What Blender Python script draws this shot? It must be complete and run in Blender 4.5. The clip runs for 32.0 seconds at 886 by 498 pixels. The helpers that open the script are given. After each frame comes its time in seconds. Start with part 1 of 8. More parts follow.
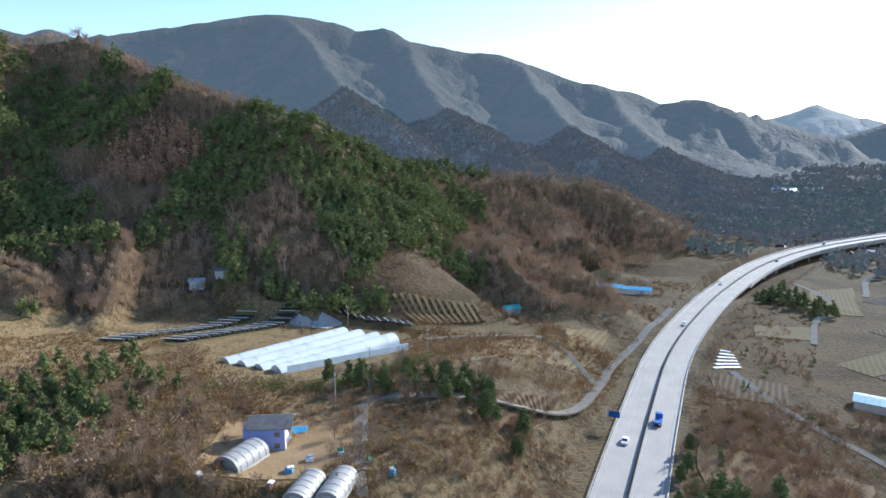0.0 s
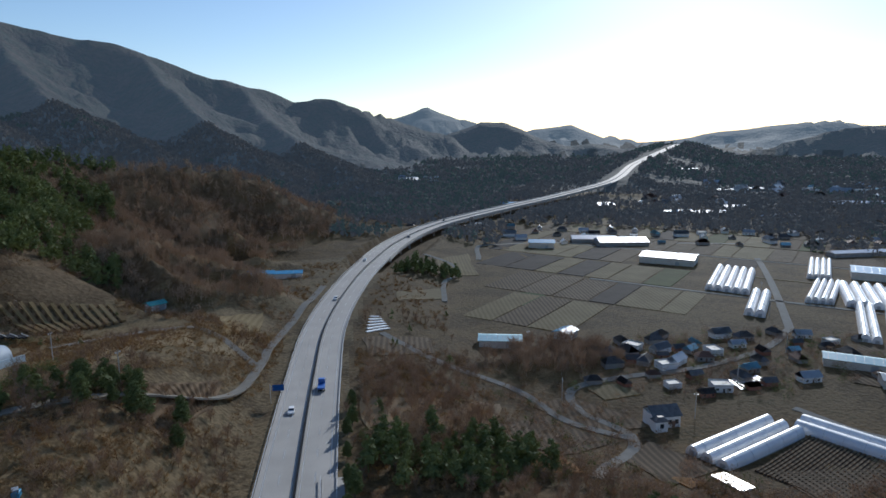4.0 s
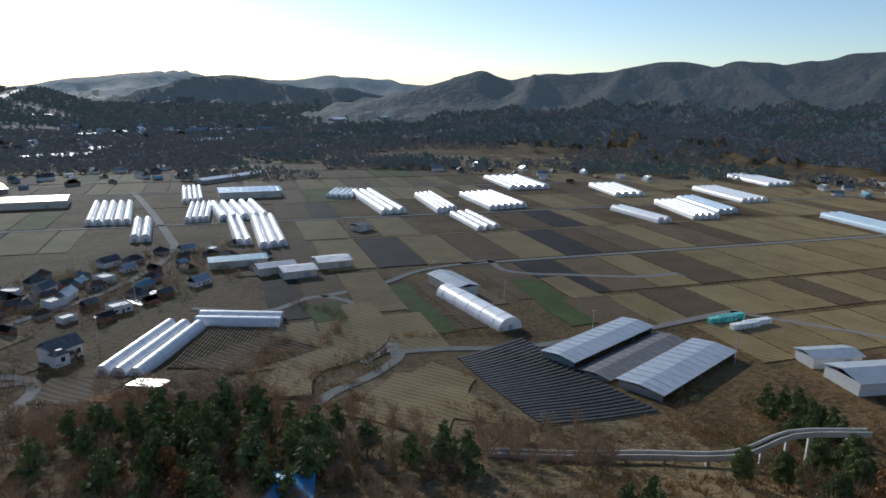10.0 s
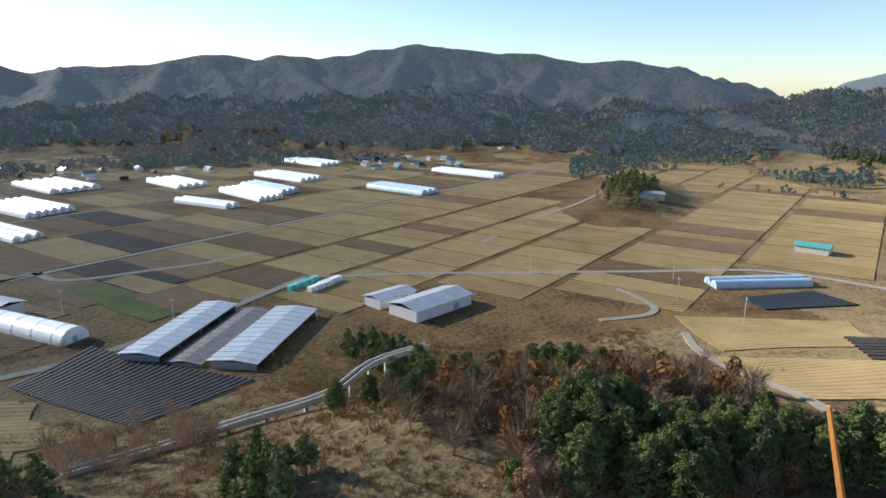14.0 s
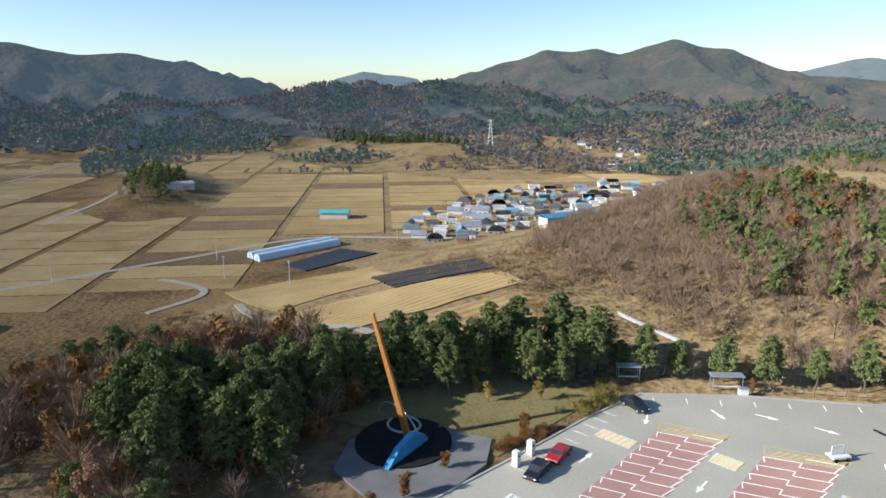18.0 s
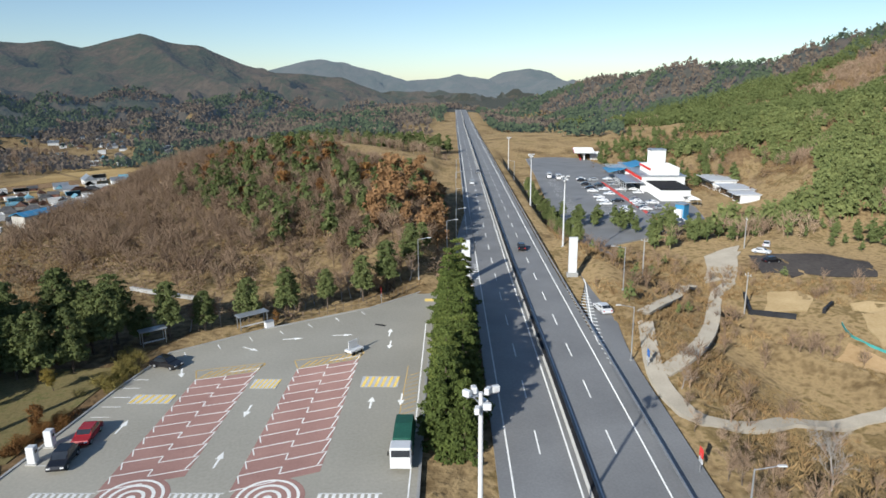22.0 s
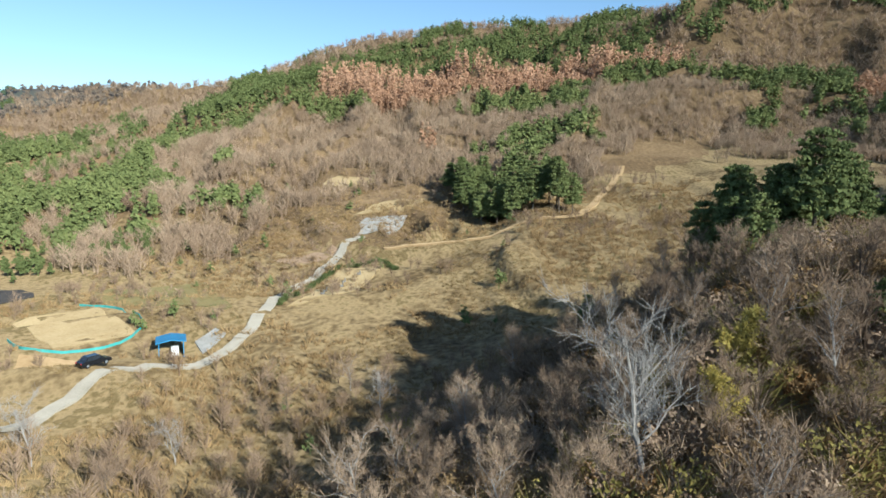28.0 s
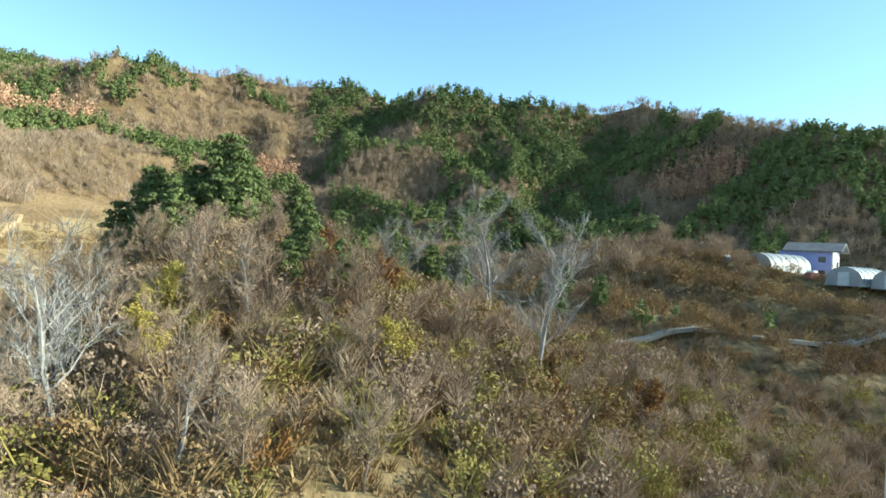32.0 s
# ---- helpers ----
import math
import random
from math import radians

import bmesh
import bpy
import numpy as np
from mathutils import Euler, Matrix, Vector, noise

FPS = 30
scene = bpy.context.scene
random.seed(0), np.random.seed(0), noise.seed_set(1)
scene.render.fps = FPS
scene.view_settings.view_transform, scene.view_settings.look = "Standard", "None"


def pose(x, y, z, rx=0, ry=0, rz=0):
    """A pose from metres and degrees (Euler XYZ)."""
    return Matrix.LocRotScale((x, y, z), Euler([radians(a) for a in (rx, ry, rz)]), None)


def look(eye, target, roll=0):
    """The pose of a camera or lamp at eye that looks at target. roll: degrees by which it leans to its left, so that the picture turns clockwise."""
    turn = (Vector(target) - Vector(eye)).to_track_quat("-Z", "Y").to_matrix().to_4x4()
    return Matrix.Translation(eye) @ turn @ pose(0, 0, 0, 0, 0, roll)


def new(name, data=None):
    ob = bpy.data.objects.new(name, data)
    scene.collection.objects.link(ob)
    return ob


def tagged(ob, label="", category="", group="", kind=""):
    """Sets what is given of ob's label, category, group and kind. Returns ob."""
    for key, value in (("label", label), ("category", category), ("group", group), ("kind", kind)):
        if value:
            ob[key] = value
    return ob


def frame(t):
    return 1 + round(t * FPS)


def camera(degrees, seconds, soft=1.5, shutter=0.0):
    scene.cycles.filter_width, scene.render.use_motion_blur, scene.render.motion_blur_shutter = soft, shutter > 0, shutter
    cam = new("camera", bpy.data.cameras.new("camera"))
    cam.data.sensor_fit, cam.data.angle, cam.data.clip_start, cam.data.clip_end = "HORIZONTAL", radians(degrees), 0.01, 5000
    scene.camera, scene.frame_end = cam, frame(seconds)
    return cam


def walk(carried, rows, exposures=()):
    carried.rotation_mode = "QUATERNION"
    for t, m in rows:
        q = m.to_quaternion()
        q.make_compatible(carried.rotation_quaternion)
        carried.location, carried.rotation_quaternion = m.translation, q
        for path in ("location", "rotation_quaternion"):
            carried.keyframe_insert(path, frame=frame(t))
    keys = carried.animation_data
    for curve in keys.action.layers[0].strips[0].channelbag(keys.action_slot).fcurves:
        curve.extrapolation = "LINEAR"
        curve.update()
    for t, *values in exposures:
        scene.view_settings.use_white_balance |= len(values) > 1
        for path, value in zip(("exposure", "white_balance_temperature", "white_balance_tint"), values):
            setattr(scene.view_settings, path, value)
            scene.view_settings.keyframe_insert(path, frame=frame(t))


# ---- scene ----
cam = camera(68.07, 32.0, soft=1.6)
# t, x, y, z, heading, pitch, lean
PATH = [
    (0.0, 1.18, -0.24, 81.90, -0.01, -10.02, 0.18),
    (0.5, 1.12, 0.20, 80.84, 3.01, -9.95, 0.31),
    (1.0, 1.08, 0.60, 79.76, 6.16, -9.92, 0.31),
    (1.5, 1.08, 0.94, 78.64, 9.20, -9.94, 0.31),
    (2.0, 1.11, 1.20, 77.48, 12.97, -9.98, 0.27),
    (2.5, 1.14, 1.36, 76.30, 17.22, -9.99, 0.32),
    (3.0, 1.15, 1.39, 75.12, 21.54, -10.03, 0.28),
    (3.5, 1.12, 1.32, 73.97, 26.03, -10.03, 0.22),
    (4.0, 1.02, 1.21, 72.84, 30.50, -10.04, 0.18),
    (4.5, 0.83, 1.12, 71.71, 34.85, -10.01, 0.13),
    (6.5, -0.50, 1.07, 67.15, 52.03, -10.12, -0.79),
    (7.0, -0.66, 1.19, 66.07, 56.26, -10.76, -0.99),
    (7.5, -0.79, 1.31, 64.98, 60.53, -11.42, -1.00),
    (8.0, -0.86, 1.41, 63.92, 64.80, -12.13, -1.05),
    (8.5, -0.85, 1.51, 62.88, 69.14, -13.21, -1.15),
    (9.0, -0.78, 1.59, 61.86, 73.45, -13.93, -1.17),
    (9.5, -0.68, 1.64, 60.88, 77.80, -13.84, -1.14),
    (10.0, -0.57, 1.60, 59.94, 82.24, -13.72, -1.20),
    (10.5, -0.49, 1.47, 59.05, 86.68, -13.64, -1.18),
    (11.0, -0.43, 1.28, 58.20, 91.07, -13.57, -1.07),
    (11.5, -0.37, 1.09, 57.36, 95.64, -13.53, -0.98),
    (12.0, -0.32, 0.91, 56.54, 100.28, -13.51, -0.85),
    (12.5, -0.26, 0.76, 55.74, 104.93, -13.53, -0.64),
    (13.0, -0.20, 0.62, 54.95, 109.62, -13.53, -0.56),
    (13.5, -0.17, 0.46, 54.16, 114.31, -13.52, -0.49),
    (15.5, -0.24, -0.40, 50.87, 133.53, -13.56, 0.13),
    (16.0, -0.01, -0.52, 50.01, 138.55, -13.59, 0.22),
    (16.5, 0.27, -0.62, 49.14, 143.70, -13.61, 0.19),
    (17.0, 0.55, -0.63, 48.27, 148.70, -13.61, 0.22),
    (17.5, 0.78, -0.53, 47.38, 153.74, -13.59, 0.08),
    (18.0, 0.91, -0.32, 46.47, 158.75, -13.60, 0.12),
    (18.5, 0.97, -0.07, 45.50, 163.81, -13.59, 0.17),
    (19.0, 1.05, 0.15, 44.44, 168.95, -13.58, 0.19),
    (19.5, 1.15, 0.30, 43.32, 174.17, -13.57, 0.15),
    (20.0, 1.24, 0.38, 42.18, 179.47, -13.58, 0.18),
    (20.5, 1.23, 0.39, 41.14, 184.83, -13.60, 0.25),
    (21.0, 1.16, 0.32, 40.15, 190.16, -13.67, 0.35),
    (21.5, 1.09, 0.15, 39.12, 195.57, -13.74, 0.48),
    (22.0, 0.99, -0.12, 38.08, 200.96, -13.86, 0.60),
    (22.5, 0.88, -0.43, 37.04, 206.35, -13.96, 0.57),
    (23.0, 0.80, -0.65, 36.06, 211.78, -14.08, 0.54),
    (23.5, 0.74, -0.78, 35.13, 217.12, -14.23, 0.63),
    (24.0, 0.65, -0.89, 34.22, 222.44, -14.38, 0.53),
    (24.5, 0.49, -1.03, 33.25, 227.81, -14.52, 0.58),
    (26.5, -0.93, -1.60, 28.70, 249.85, -15.38, 0.59),
    (27.0, -1.11, -1.58, 27.43, 255.82, -12.93, 0.13),
    (27.5, -1.26, -1.59, 26.17, 261.86, -10.06, -0.06),
    (28.0, -1.34, -1.56, 24.99, 267.90, -7.18, -0.40),
    (28.5, -1.37, -1.56, 23.87, 273.95, -4.27, -0.62),
    (29.0, -1.36, -1.55, 22.80, 279.89, -1.31, -0.77),
    (29.5, -1.37, -1.52, 21.75, 285.83, 0.54, -0.95),
    (30.0, -1.36, -1.52, 20.72, 291.81, 0.55, -1.23),
    (30.5, -1.29, -1.52, 19.78, 297.81, 0.52, -1.51),
    (31.0, -1.23, -1.56, 18.83, 303.81, 0.65, -2.16),
    (31.5, -1.21, -1.63, 17.87, 309.89, 0.78, -2.56),
    (32.0, -1.23, -1.67, 16.90, 315.93, 0.95, -3.02),
]


def aim(x, y, z, heading, pitch, lean):
    a, b = radians(heading), radians(pitch)
    way = Vector((math.sin(a) * math.cos(b), math.cos(a) * math.cos(b), math.sin(b)))
    eye = Vector((x, y, z))
    return look(eye, eye + way * 100, -lean)


EXPOSURES = [(0, 1.15, 6000, 9), (2, 0.55, 6000, 9), (3, 0.2, 6000, 9), (4, -0.15, 5900, 9), (5, -0.35, 5900, 9), (7, -0.55, 6050, 9), (8, -0.55, 6050, 9), (9, -0.3, 6050, 9), (11, 0.1, 6150, 9), (13, 0.58, 6300, 9), (16, 0.65, 6300, 9), (18, 0.55, 6200, 9), (20, 0.35, 6150, 7), (22, 0.0, 6200, 8), (24, -0.1, 6300, 9), (27, 0.32, 6200, 4), (28, 0.45, 5950, 1), (30, 0.95, 5750, -6), (32, 1.42, 6200, -10)]
walk(cam, [(t, aim(*row)) for t, *row in PATH], EXPOSURES)

# ---- daylight ----
SUN_AZ, SUN_EL = 52.0, 24.0
world = bpy.data.worlds.new("sky")
scene.world = world
world.use_nodes = True
wn = world.node_tree.nodes
sky = wn.new("ShaderNodeTexSky")
sky.sky_type = "NISHITA"
sky.sun_disc = False
sky.sun_elevation = radians(SUN_EL)
sky.sun_rotation = radians(SUN_AZ)
sky.altitude = 200
sky.air_density, sky.dust_density, sky.ozone_density = 0.9, 0.35, 2.3
wn["Background"].inputs["Strength"].default_value = 0.122
world.node_tree.links.new(sky.outputs[0], wn["Background"].inputs["Color"])
sun = new("sun", bpy.data.lights.new("sun", "SUN"))
sun.data.energy, sun.data.angle, sun.data.color = 5.0, radians(0.53), (1.0, 0.95, 0.87)
sa, se = radians(SUN_AZ), radians(SUN_EL)
sun.matrix_world = look((0, 0, 0), (-math.sin(sa) * math.cos(se), -math.cos(sa) * math.cos(se), -math.sin(se)))

# ---- materials ----
def mat(name, stops, scale=1.0, rough=0.9, bump=0.3, detail=8.0, fine=9.0, metal=0.0, spec=0.3, vary=0.0, stretch=(1, 1, 1), bump_dist=0.3, rows=None):
    """A surface: noise at two scales through a colour ramp, fine relief, and a random shift for each piece."""
    m = bpy.data.materials.new(name)
    m.use_nodes = True
    n, l = m.node_tree.nodes, m.node_tree.links
    b = n["Principled BSDF"]
    b.inputs["Roughness"].default_value, b.inputs["Metallic"].default_value = rough, metal
    b.inputs["Specular IOR Level"].default_value = spec if rough < 0.75 else 0.08
    b.inputs["Diffuse Roughness"].default_value = 1.0 if rough >= 0.75 else 0.0
    geo = n.new("ShaderNodeNewGeometry")
    vec = n.new("ShaderNodeMapping")
    vec.inputs["Scale"].default_value = stretch
    l.new(geo.outputs["Position"], vec.inputs["Vector"])
    big, small = n.new("ShaderNodeTexNoise"), n.new("ShaderNodeTexNoise")
    for t, s, d in ((big, scale, detail), (small, scale * fine, 4.0)):
        t.inputs["Scale"].default_value, t.inputs["Detail"].default_value = s, d
        l.new(vec.outputs[0], t.inputs["Vector"])
    mix = n.new("ShaderNodeMix")
    mix.inputs["Factor"].default_value = 0.42
    l.new(big.outputs["Fac"], mix.inputs["A"])
    l.new(small.outputs["Fac"], mix.inputs["B"])
    value = mix.outputs["Result"]
    if rows:  # plough lines: bearing in degrees, spacing, weight
        turn, wave, lines = n.new("ShaderNodeMapping"), n.new("ShaderNodeTexWave"), n.new("ShaderNodeMix")
        turn.inputs["Rotation"].default_value = (0, 0, radians(rows[0]))
        wave.inputs["Scale"].default_value, wave.inputs["Distortion"].default_value = 0.314 / rows[1], 1.2
        lines.inputs["Factor"].default_value = rows[2]
        l.new(geo.outputs["Position"], turn.inputs["Vector"])
        l.new(turn.outputs[0], wave.inputs["Vector"])
        l.new(value, lines.inputs["A"])
        l.new(wave.outputs["Fac"], lines.inputs["B"])
        value = lines.outputs["Result"]
    if vary:
        info = n.new("ShaderNodeObjectInfo")
        isl = n.new("ShaderNodeNewGeometry")
        rnd = n.new("ShaderNodeMath")
        rnd.operation = "ADD"
        l.new(info.outputs["Random"], rnd.inputs[0])
        l.new(isl.outputs["Random Per Island"], rnd.inputs[1])
        mad = n.new("ShaderNodeMath")
        mad.operation = "MULTIPLY_ADD"
        mad.inputs[1].default_value, mad.inputs[2].default_value = vary, -vary
        l.new(rnd.outputs[0], mad.inputs[0])
        add = n.new("ShaderNodeMath")
        l.new(value, add.inputs[0])
        l.new(mad.outputs[0], add.inputs[1])
        value = add.outputs[0]
    ramp = n.new("ShaderNodeValToRGB")
    e = ramp.color_ramp.elements
    while len(e) < len(stops):
        e.new(0.5)
    for k, (p, c) in enumerate(stops):
        e[k].position, e[k].color = p, (*c, 1)
    l.new(value, ramp.inputs["Fac"])
    l.new(ramp.outputs["Color"], b.inputs["Base Color"])
    if bump:
        bp = n.new("ShaderNodeBump")
        bp.inputs["Strength"].default_value, bp.inputs["Distance"].default_value = bump, bump_dist
        l.new(small.outputs["Fac"], bp.inputs["Height"])
        l.new(bp.outputs["Normal"], b.inputs["Normal"])
    return m


def two(name, a, b, **kw):
    return mat(name, [(0.3, a), (0.7, b)], **kw)


GRASS = mat("dry_grass", [(0.32, (0.066, 0.044, 0.023)), (0.42, (0.146, 0.101, 0.051)), (0.53, (0.293, 0.212, 0.111)), (0.6, (0.140, 0.102, 0.046)), (0.72, (0.235, 0.166, 0.086))], scale=0.05, fine=14, bump=0.8, bump_dist=0.8)
FARM = mat("farm_ground", [(0.32, (0.063, 0.039, 0.017)), (0.45, (0.137, 0.086, 0.038)), (0.56, (0.231, 0.147, 0.065)), (0.68, (0.095, 0.069, 0.026))], scale=0.045, fine=14, bump=0.8, bump_dist=0.8)
LITTER = mat("leaf_litter", [(0.3, (0.084, 0.055, 0.031)), (0.5, (0.169, 0.112, 0.060)), (0.7, (0.284, 0.193, 0.106))], scale=0.04, fine=16, bump=0.8, bump_dist=0.8)


def distant(name, stops, haze, strength, scale):
    """Woods so far off that they are a backdrop: colour, relief, and the air's haze put in as emission."""
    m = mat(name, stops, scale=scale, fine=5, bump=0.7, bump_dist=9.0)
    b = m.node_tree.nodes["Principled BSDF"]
    b.inputs["Emission Color"].default_value = (*haze, 1)
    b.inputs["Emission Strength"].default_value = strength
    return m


HILLS = distant("hazed_wooded_hills", [(0.3, (0.027, 0.036, 0.019)), (0.45, (0.047, 0.048, 0.025)), (0.55, (0.072, 0.054, 0.032)), (0.7, (0.102, 0.075, 0.048))], (0.2, 0.29, 0.42), 0.17, 0.016)
FAR_HILLS = distant("hazed_farthest_hills", [(0.3, (0.05, 0.06, 0.05)), (0.7, (0.1, 0.09, 0.08))], (0.3, 0.42, 0.55), 0.26, 0.008)
FAR_FIELDS = distant("hazed_fields_and_woods", [(0.36, (0.025, 0.029, 0.016)), (0.46, (0.050, 0.042, 0.025)), (0.54, (0.031, 0.034, 0.019)), (0.64, (0.087, 0.067, 0.040)), (0.7, (0.050, 0.041, 0.025))], (0.2, 0.29, 0.42), 0.1, 0.014)
ASPHALT = two("asphalt", (0.23, 0.226, 0.218), (0.34, 0.333, 0.32), scale=0.12, fine=30, rough=0.74, spec=0.22, bump=0.1, bump_dist=0.02)
WHITE_LINE = two("road_paint_white", (0.62, 0.62, 0.6), (0.8, 0.8, 0.78), scale=0.5, bump=0)
STRAW = mat("straw_stubble", [(0.25, (0.210, 0.142, 0.062)), (0.5, (0.347, 0.245, 0.112)), (0.75, (0.462, 0.338, 0.163))], scale=0.09, fine=12, bump=0.5, vary=0.14, rows=(26.5, 2.4, 0.2))
SOIL = mat("ploughed_soil", [(0.25, (0.105, 0.067, 0.036)), (0.5, (0.200, 0.129, 0.071)), (0.75, (0.304, 0.206, 0.116))], scale=0.1, fine=12, bump=0.6, vary=0.22, rows=(26.5, 2.2, 0.4))
DARK_SOIL = mat("dark_soil", [(0.3, (0.035, 0.032, 0.032)), (0.7, (0.085, 0.075, 0.068))], scale=0.1, fine=12, bump=0.6, vary=0.15)
GREEN_CROP = mat("green_crop", [(0.3, (0.06, 0.085, 0.025)), (0.7, (0.13, 0.17, 0.05))], scale=0.1, fine=14, bump=0.5, vary=0.1)
LAWN = mat("dead_lawn", [(0.3, (0.28, 0.2, 0.1)), (0.7, (0.42, 0.32, 0.18))], scale=0.2, fine=10, bump=0.3)
CONCRETE = two("concrete", (0.34, 0.33, 0.31), (0.5, 0.49, 0.46), rough=0.7, scale=0.25, fine=18, bump=0.15, bump_dist=0.03)
LOT = two("lot_paving", (0.364, 0.335, 0.272), (0.520, 0.483, 0.395), scale=0.07, fine=40, rough=0.74, spec=0.25, bump=0.08, bump_dist=0.02)
RED_PAVE = two("red_paving", (0.26, 0.15, 0.135), (0.37, 0.23, 0.2), scale=0.2, fine=22, bump=0.08, bump_dist=0.02)
YELLOW_PAINT = two("road_paint_yellow", (0.55, 0.40, 0.10), (0.72, 0.55, 0.2), scale=0.6, bump=0)
OCHRE_PAINT = two("worn_ochre_paint", (0.40, 0.27, 0.10), (0.55, 0.4, 0.18), scale=0.6, bump=0)
RED_PAINT = two("red_lane_paint", (0.38, 0.05, 0.05), (0.5, 0.1, 0.09), scale=0.6, bump=0)
BARRIER = two("barrier_concrete", (0.3, 0.3, 0.29), (0.45, 0.44, 0.42), scale=0.4, bump=0.1, bump_dist=0.02)
BLACK_GAP = two("black_gap_and_trim", (0.012, 0.012, 0.014), (0.03, 0.03, 0.032), scale=1.0, bump=0)
STEEL = two("galvanised_steel", (0.42, 0.43, 0.44), (0.58, 0.59, 0.6), scale=2.0, rough=0.45, metal=0.7, bump=0.05)
WHITE_PAINT = two("white_paint", (0.66, 0.66, 0.65), (0.8, 0.8, 0.79), scale=0.7, rough=0.5, bump=0.03)
VINYL = two("white_vinyl_film", (0.62, 0.64, 0.66), (0.82, 0.83, 0.84), scale=0.25, fine=12, rough=0.28, spec=0.6, bump=0.25, bump_dist=0.1)
VINYL_BLUE = two("bluish_vinyl_film", (0.36, 0.5, 0.6), (0.58, 0.68, 0.75), scale=0.25, fine=12, rough=0.3, spec=0.6, bump=0.25, bump_dist=0.1)
SHADE_NET = two("black_shade_net", (0.012, 0.013, 0.016), (0.04, 0.042, 0.048), scale=0.5, rough=0.6, bump=0.4)
SHEET_GREY = two("grey_sheet_roof", (0.33, 0.36, 0.39), (0.48, 0.51, 0.54), scale=0.3, rough=0.38, metal=0.35, bump=0.1)
SHEET_BLUE = two("blue_sheet_roof", (0.04, 0.22, 0.42), (0.08, 0.34, 0.58), scale=0.4, rough=0.45, bump=0.08)
SHEET_TEAL = two("teal_sheet", (0.05, 0.33, 0.31), (0.12, 0.48, 0.44), scale=0.4, rough=0.45, bump=0.08)
TILE_DARK = two("dark_roof_tiles", (0.07, 0.07, 0.075), (0.19, 0.185, 0.18), scale=0.8, rough=0.6, bump=0.4, bump_dist=0.1)
TILE_BROWN = two("brown_roof_tiles", (0.13, 0.07, 0.05), (0.24, 0.14, 0.1), scale=0.8, rough=0.65, bump=0.4, bump_dist=0.1)
ROOF_CYAN = two("pale_blue_roof", (0.16, 0.38, 0.48), (0.3, 0.52, 0.6), scale=0.6, rough=0.5, bump=0.1)
WALL_CREAM = two("cream_render", (0.55, 0.52, 0.46), (0.72, 0.69, 0.62), scale=0.5, bump=0.1)
WALL_WHITE = two("white_render", (0.64, 0.64, 0.63), (0.8, 0.8, 0.78), scale=0.5, bump=0.08)
WALL_BLUE = two("violet_blue_wall", (0.30, 0.34, 0.62), (0.38, 0.43, 0.72), scale=0.5, bump=0.08)
WALL_BRICK = two("red_brick_wall", (0.25, 0.11, 0.08), (0.36, 0.18, 0.13), scale=1.2, bump=0.2)
GLASS = two("dark_window_glass", (0.02, 0.025, 0.03), (0.045, 0.05, 0.06), scale=0.3, rough=0.06, spec=0.8, bump=0)
RUBBER = two("rubber", (0.012, 0.012, 0.012), (0.025, 0.025, 0.025), scale=3, bump=0)
WOOD_ORANGE = mat("varnished_orange_wood", [(0.3, (0.34, 0.13, 0.03)), (0.7, (0.55, 0.26, 0.08))], scale=0.6, rough=0.4, bump=0.1, stretch=(1, 1, 0.15))
BARK = two("bark", (0.10, 0.075, 0.055), (0.2, 0.16, 0.125), scale=1.5, bump=0.4)
PALE_BARK = two("pale_bark", (0.24, 0.215, 0.19), (0.4, 0.37, 0.34), scale=1.5, bump=0.3)
NEEDLES = mat("pine_needles", [(0.25, (0.076, 0.098, 0.035)), (0.5, (0.15, 0.178, 0.066)), (0.75, (0.245, 0.27, 0.1))], scale=0.09, fine=22, rough=0.75, bump=0, vary=0.16)
SPRUCE = mat("yellowing_spruce_needles", [(0.25, (0.055, 0.074, 0.022)), (0.5, (0.105, 0.136, 0.037)), (0.75, (0.185, 0.210, 0.055))], scale=0.2, fine=18, rough=0.75, bump=0, vary=0.16)
TWIGS = mat("bare_twigs", [(0.2, (0.146, 0.096, 0.063)), (0.5, (0.310, 0.217, 0.146)), (0.75, (0.482, 0.362, 0.251))], scale=0.05, fine=25, bump=0, vary=0.18)
RUSSET = mat("russet_leaves", [(0.25, (0.115, 0.054, 0.025)), (0.5, (0.230, 0.115, 0.044)), (0.8, (0.380, 0.205, 0.063))], scale=0.06, fine=22, bump=0, vary=0.2)
LARCH = mat("larch_needles", [(0.25, (0.29, 0.165, 0.098)), (0.55, (0.5, 0.3, 0.19)), (0.8, (0.64, 0.43, 0.29))], scale=0.06, fine=22, bump=0, vary=0.2)
YELLOW_LEAF = mat("yellow_leaves", [(0.3, (0.3, 0.22, 0.05)), (0.7, (0.5, 0.4, 0.11))], scale=0.4, fine=12, bump=0, vary=0.2)
SCRUB = mat("dry_scrub", [(0.25, (0.134, 0.080, 0.039)), (0.5, (0.302, 0.196, 0.093)), (0.8, (0.470, 0.337, 0.172))], scale=0.06, fine=25, bump=0, vary=0.22)
REED = mat("dry_reeds", [(0.3, (0.235, 0.161, 0.072)), (0.7, (0.370, 0.270, 0.138))], scale=0.1, fine=20, bump=0, vary=0.2)
CAR_WHITE = two("white_car_paint", (0.7, 0.7, 0.7), (0.8, 0.8, 0.8), rough=0.2, spec=0.6, bump=0)
CAR_BLACK = two("black_car_paint", (0.012, 0.012, 0.014), (0.02, 0.02, 0.023), rough=0.15, spec=0.7, bump=0)
CAR_GREY = two("grey_car_paint", (0.16, 0.17, 0.18), (0.22, 0.23, 0.24), rough=0.22, spec=0.6, bump=0)
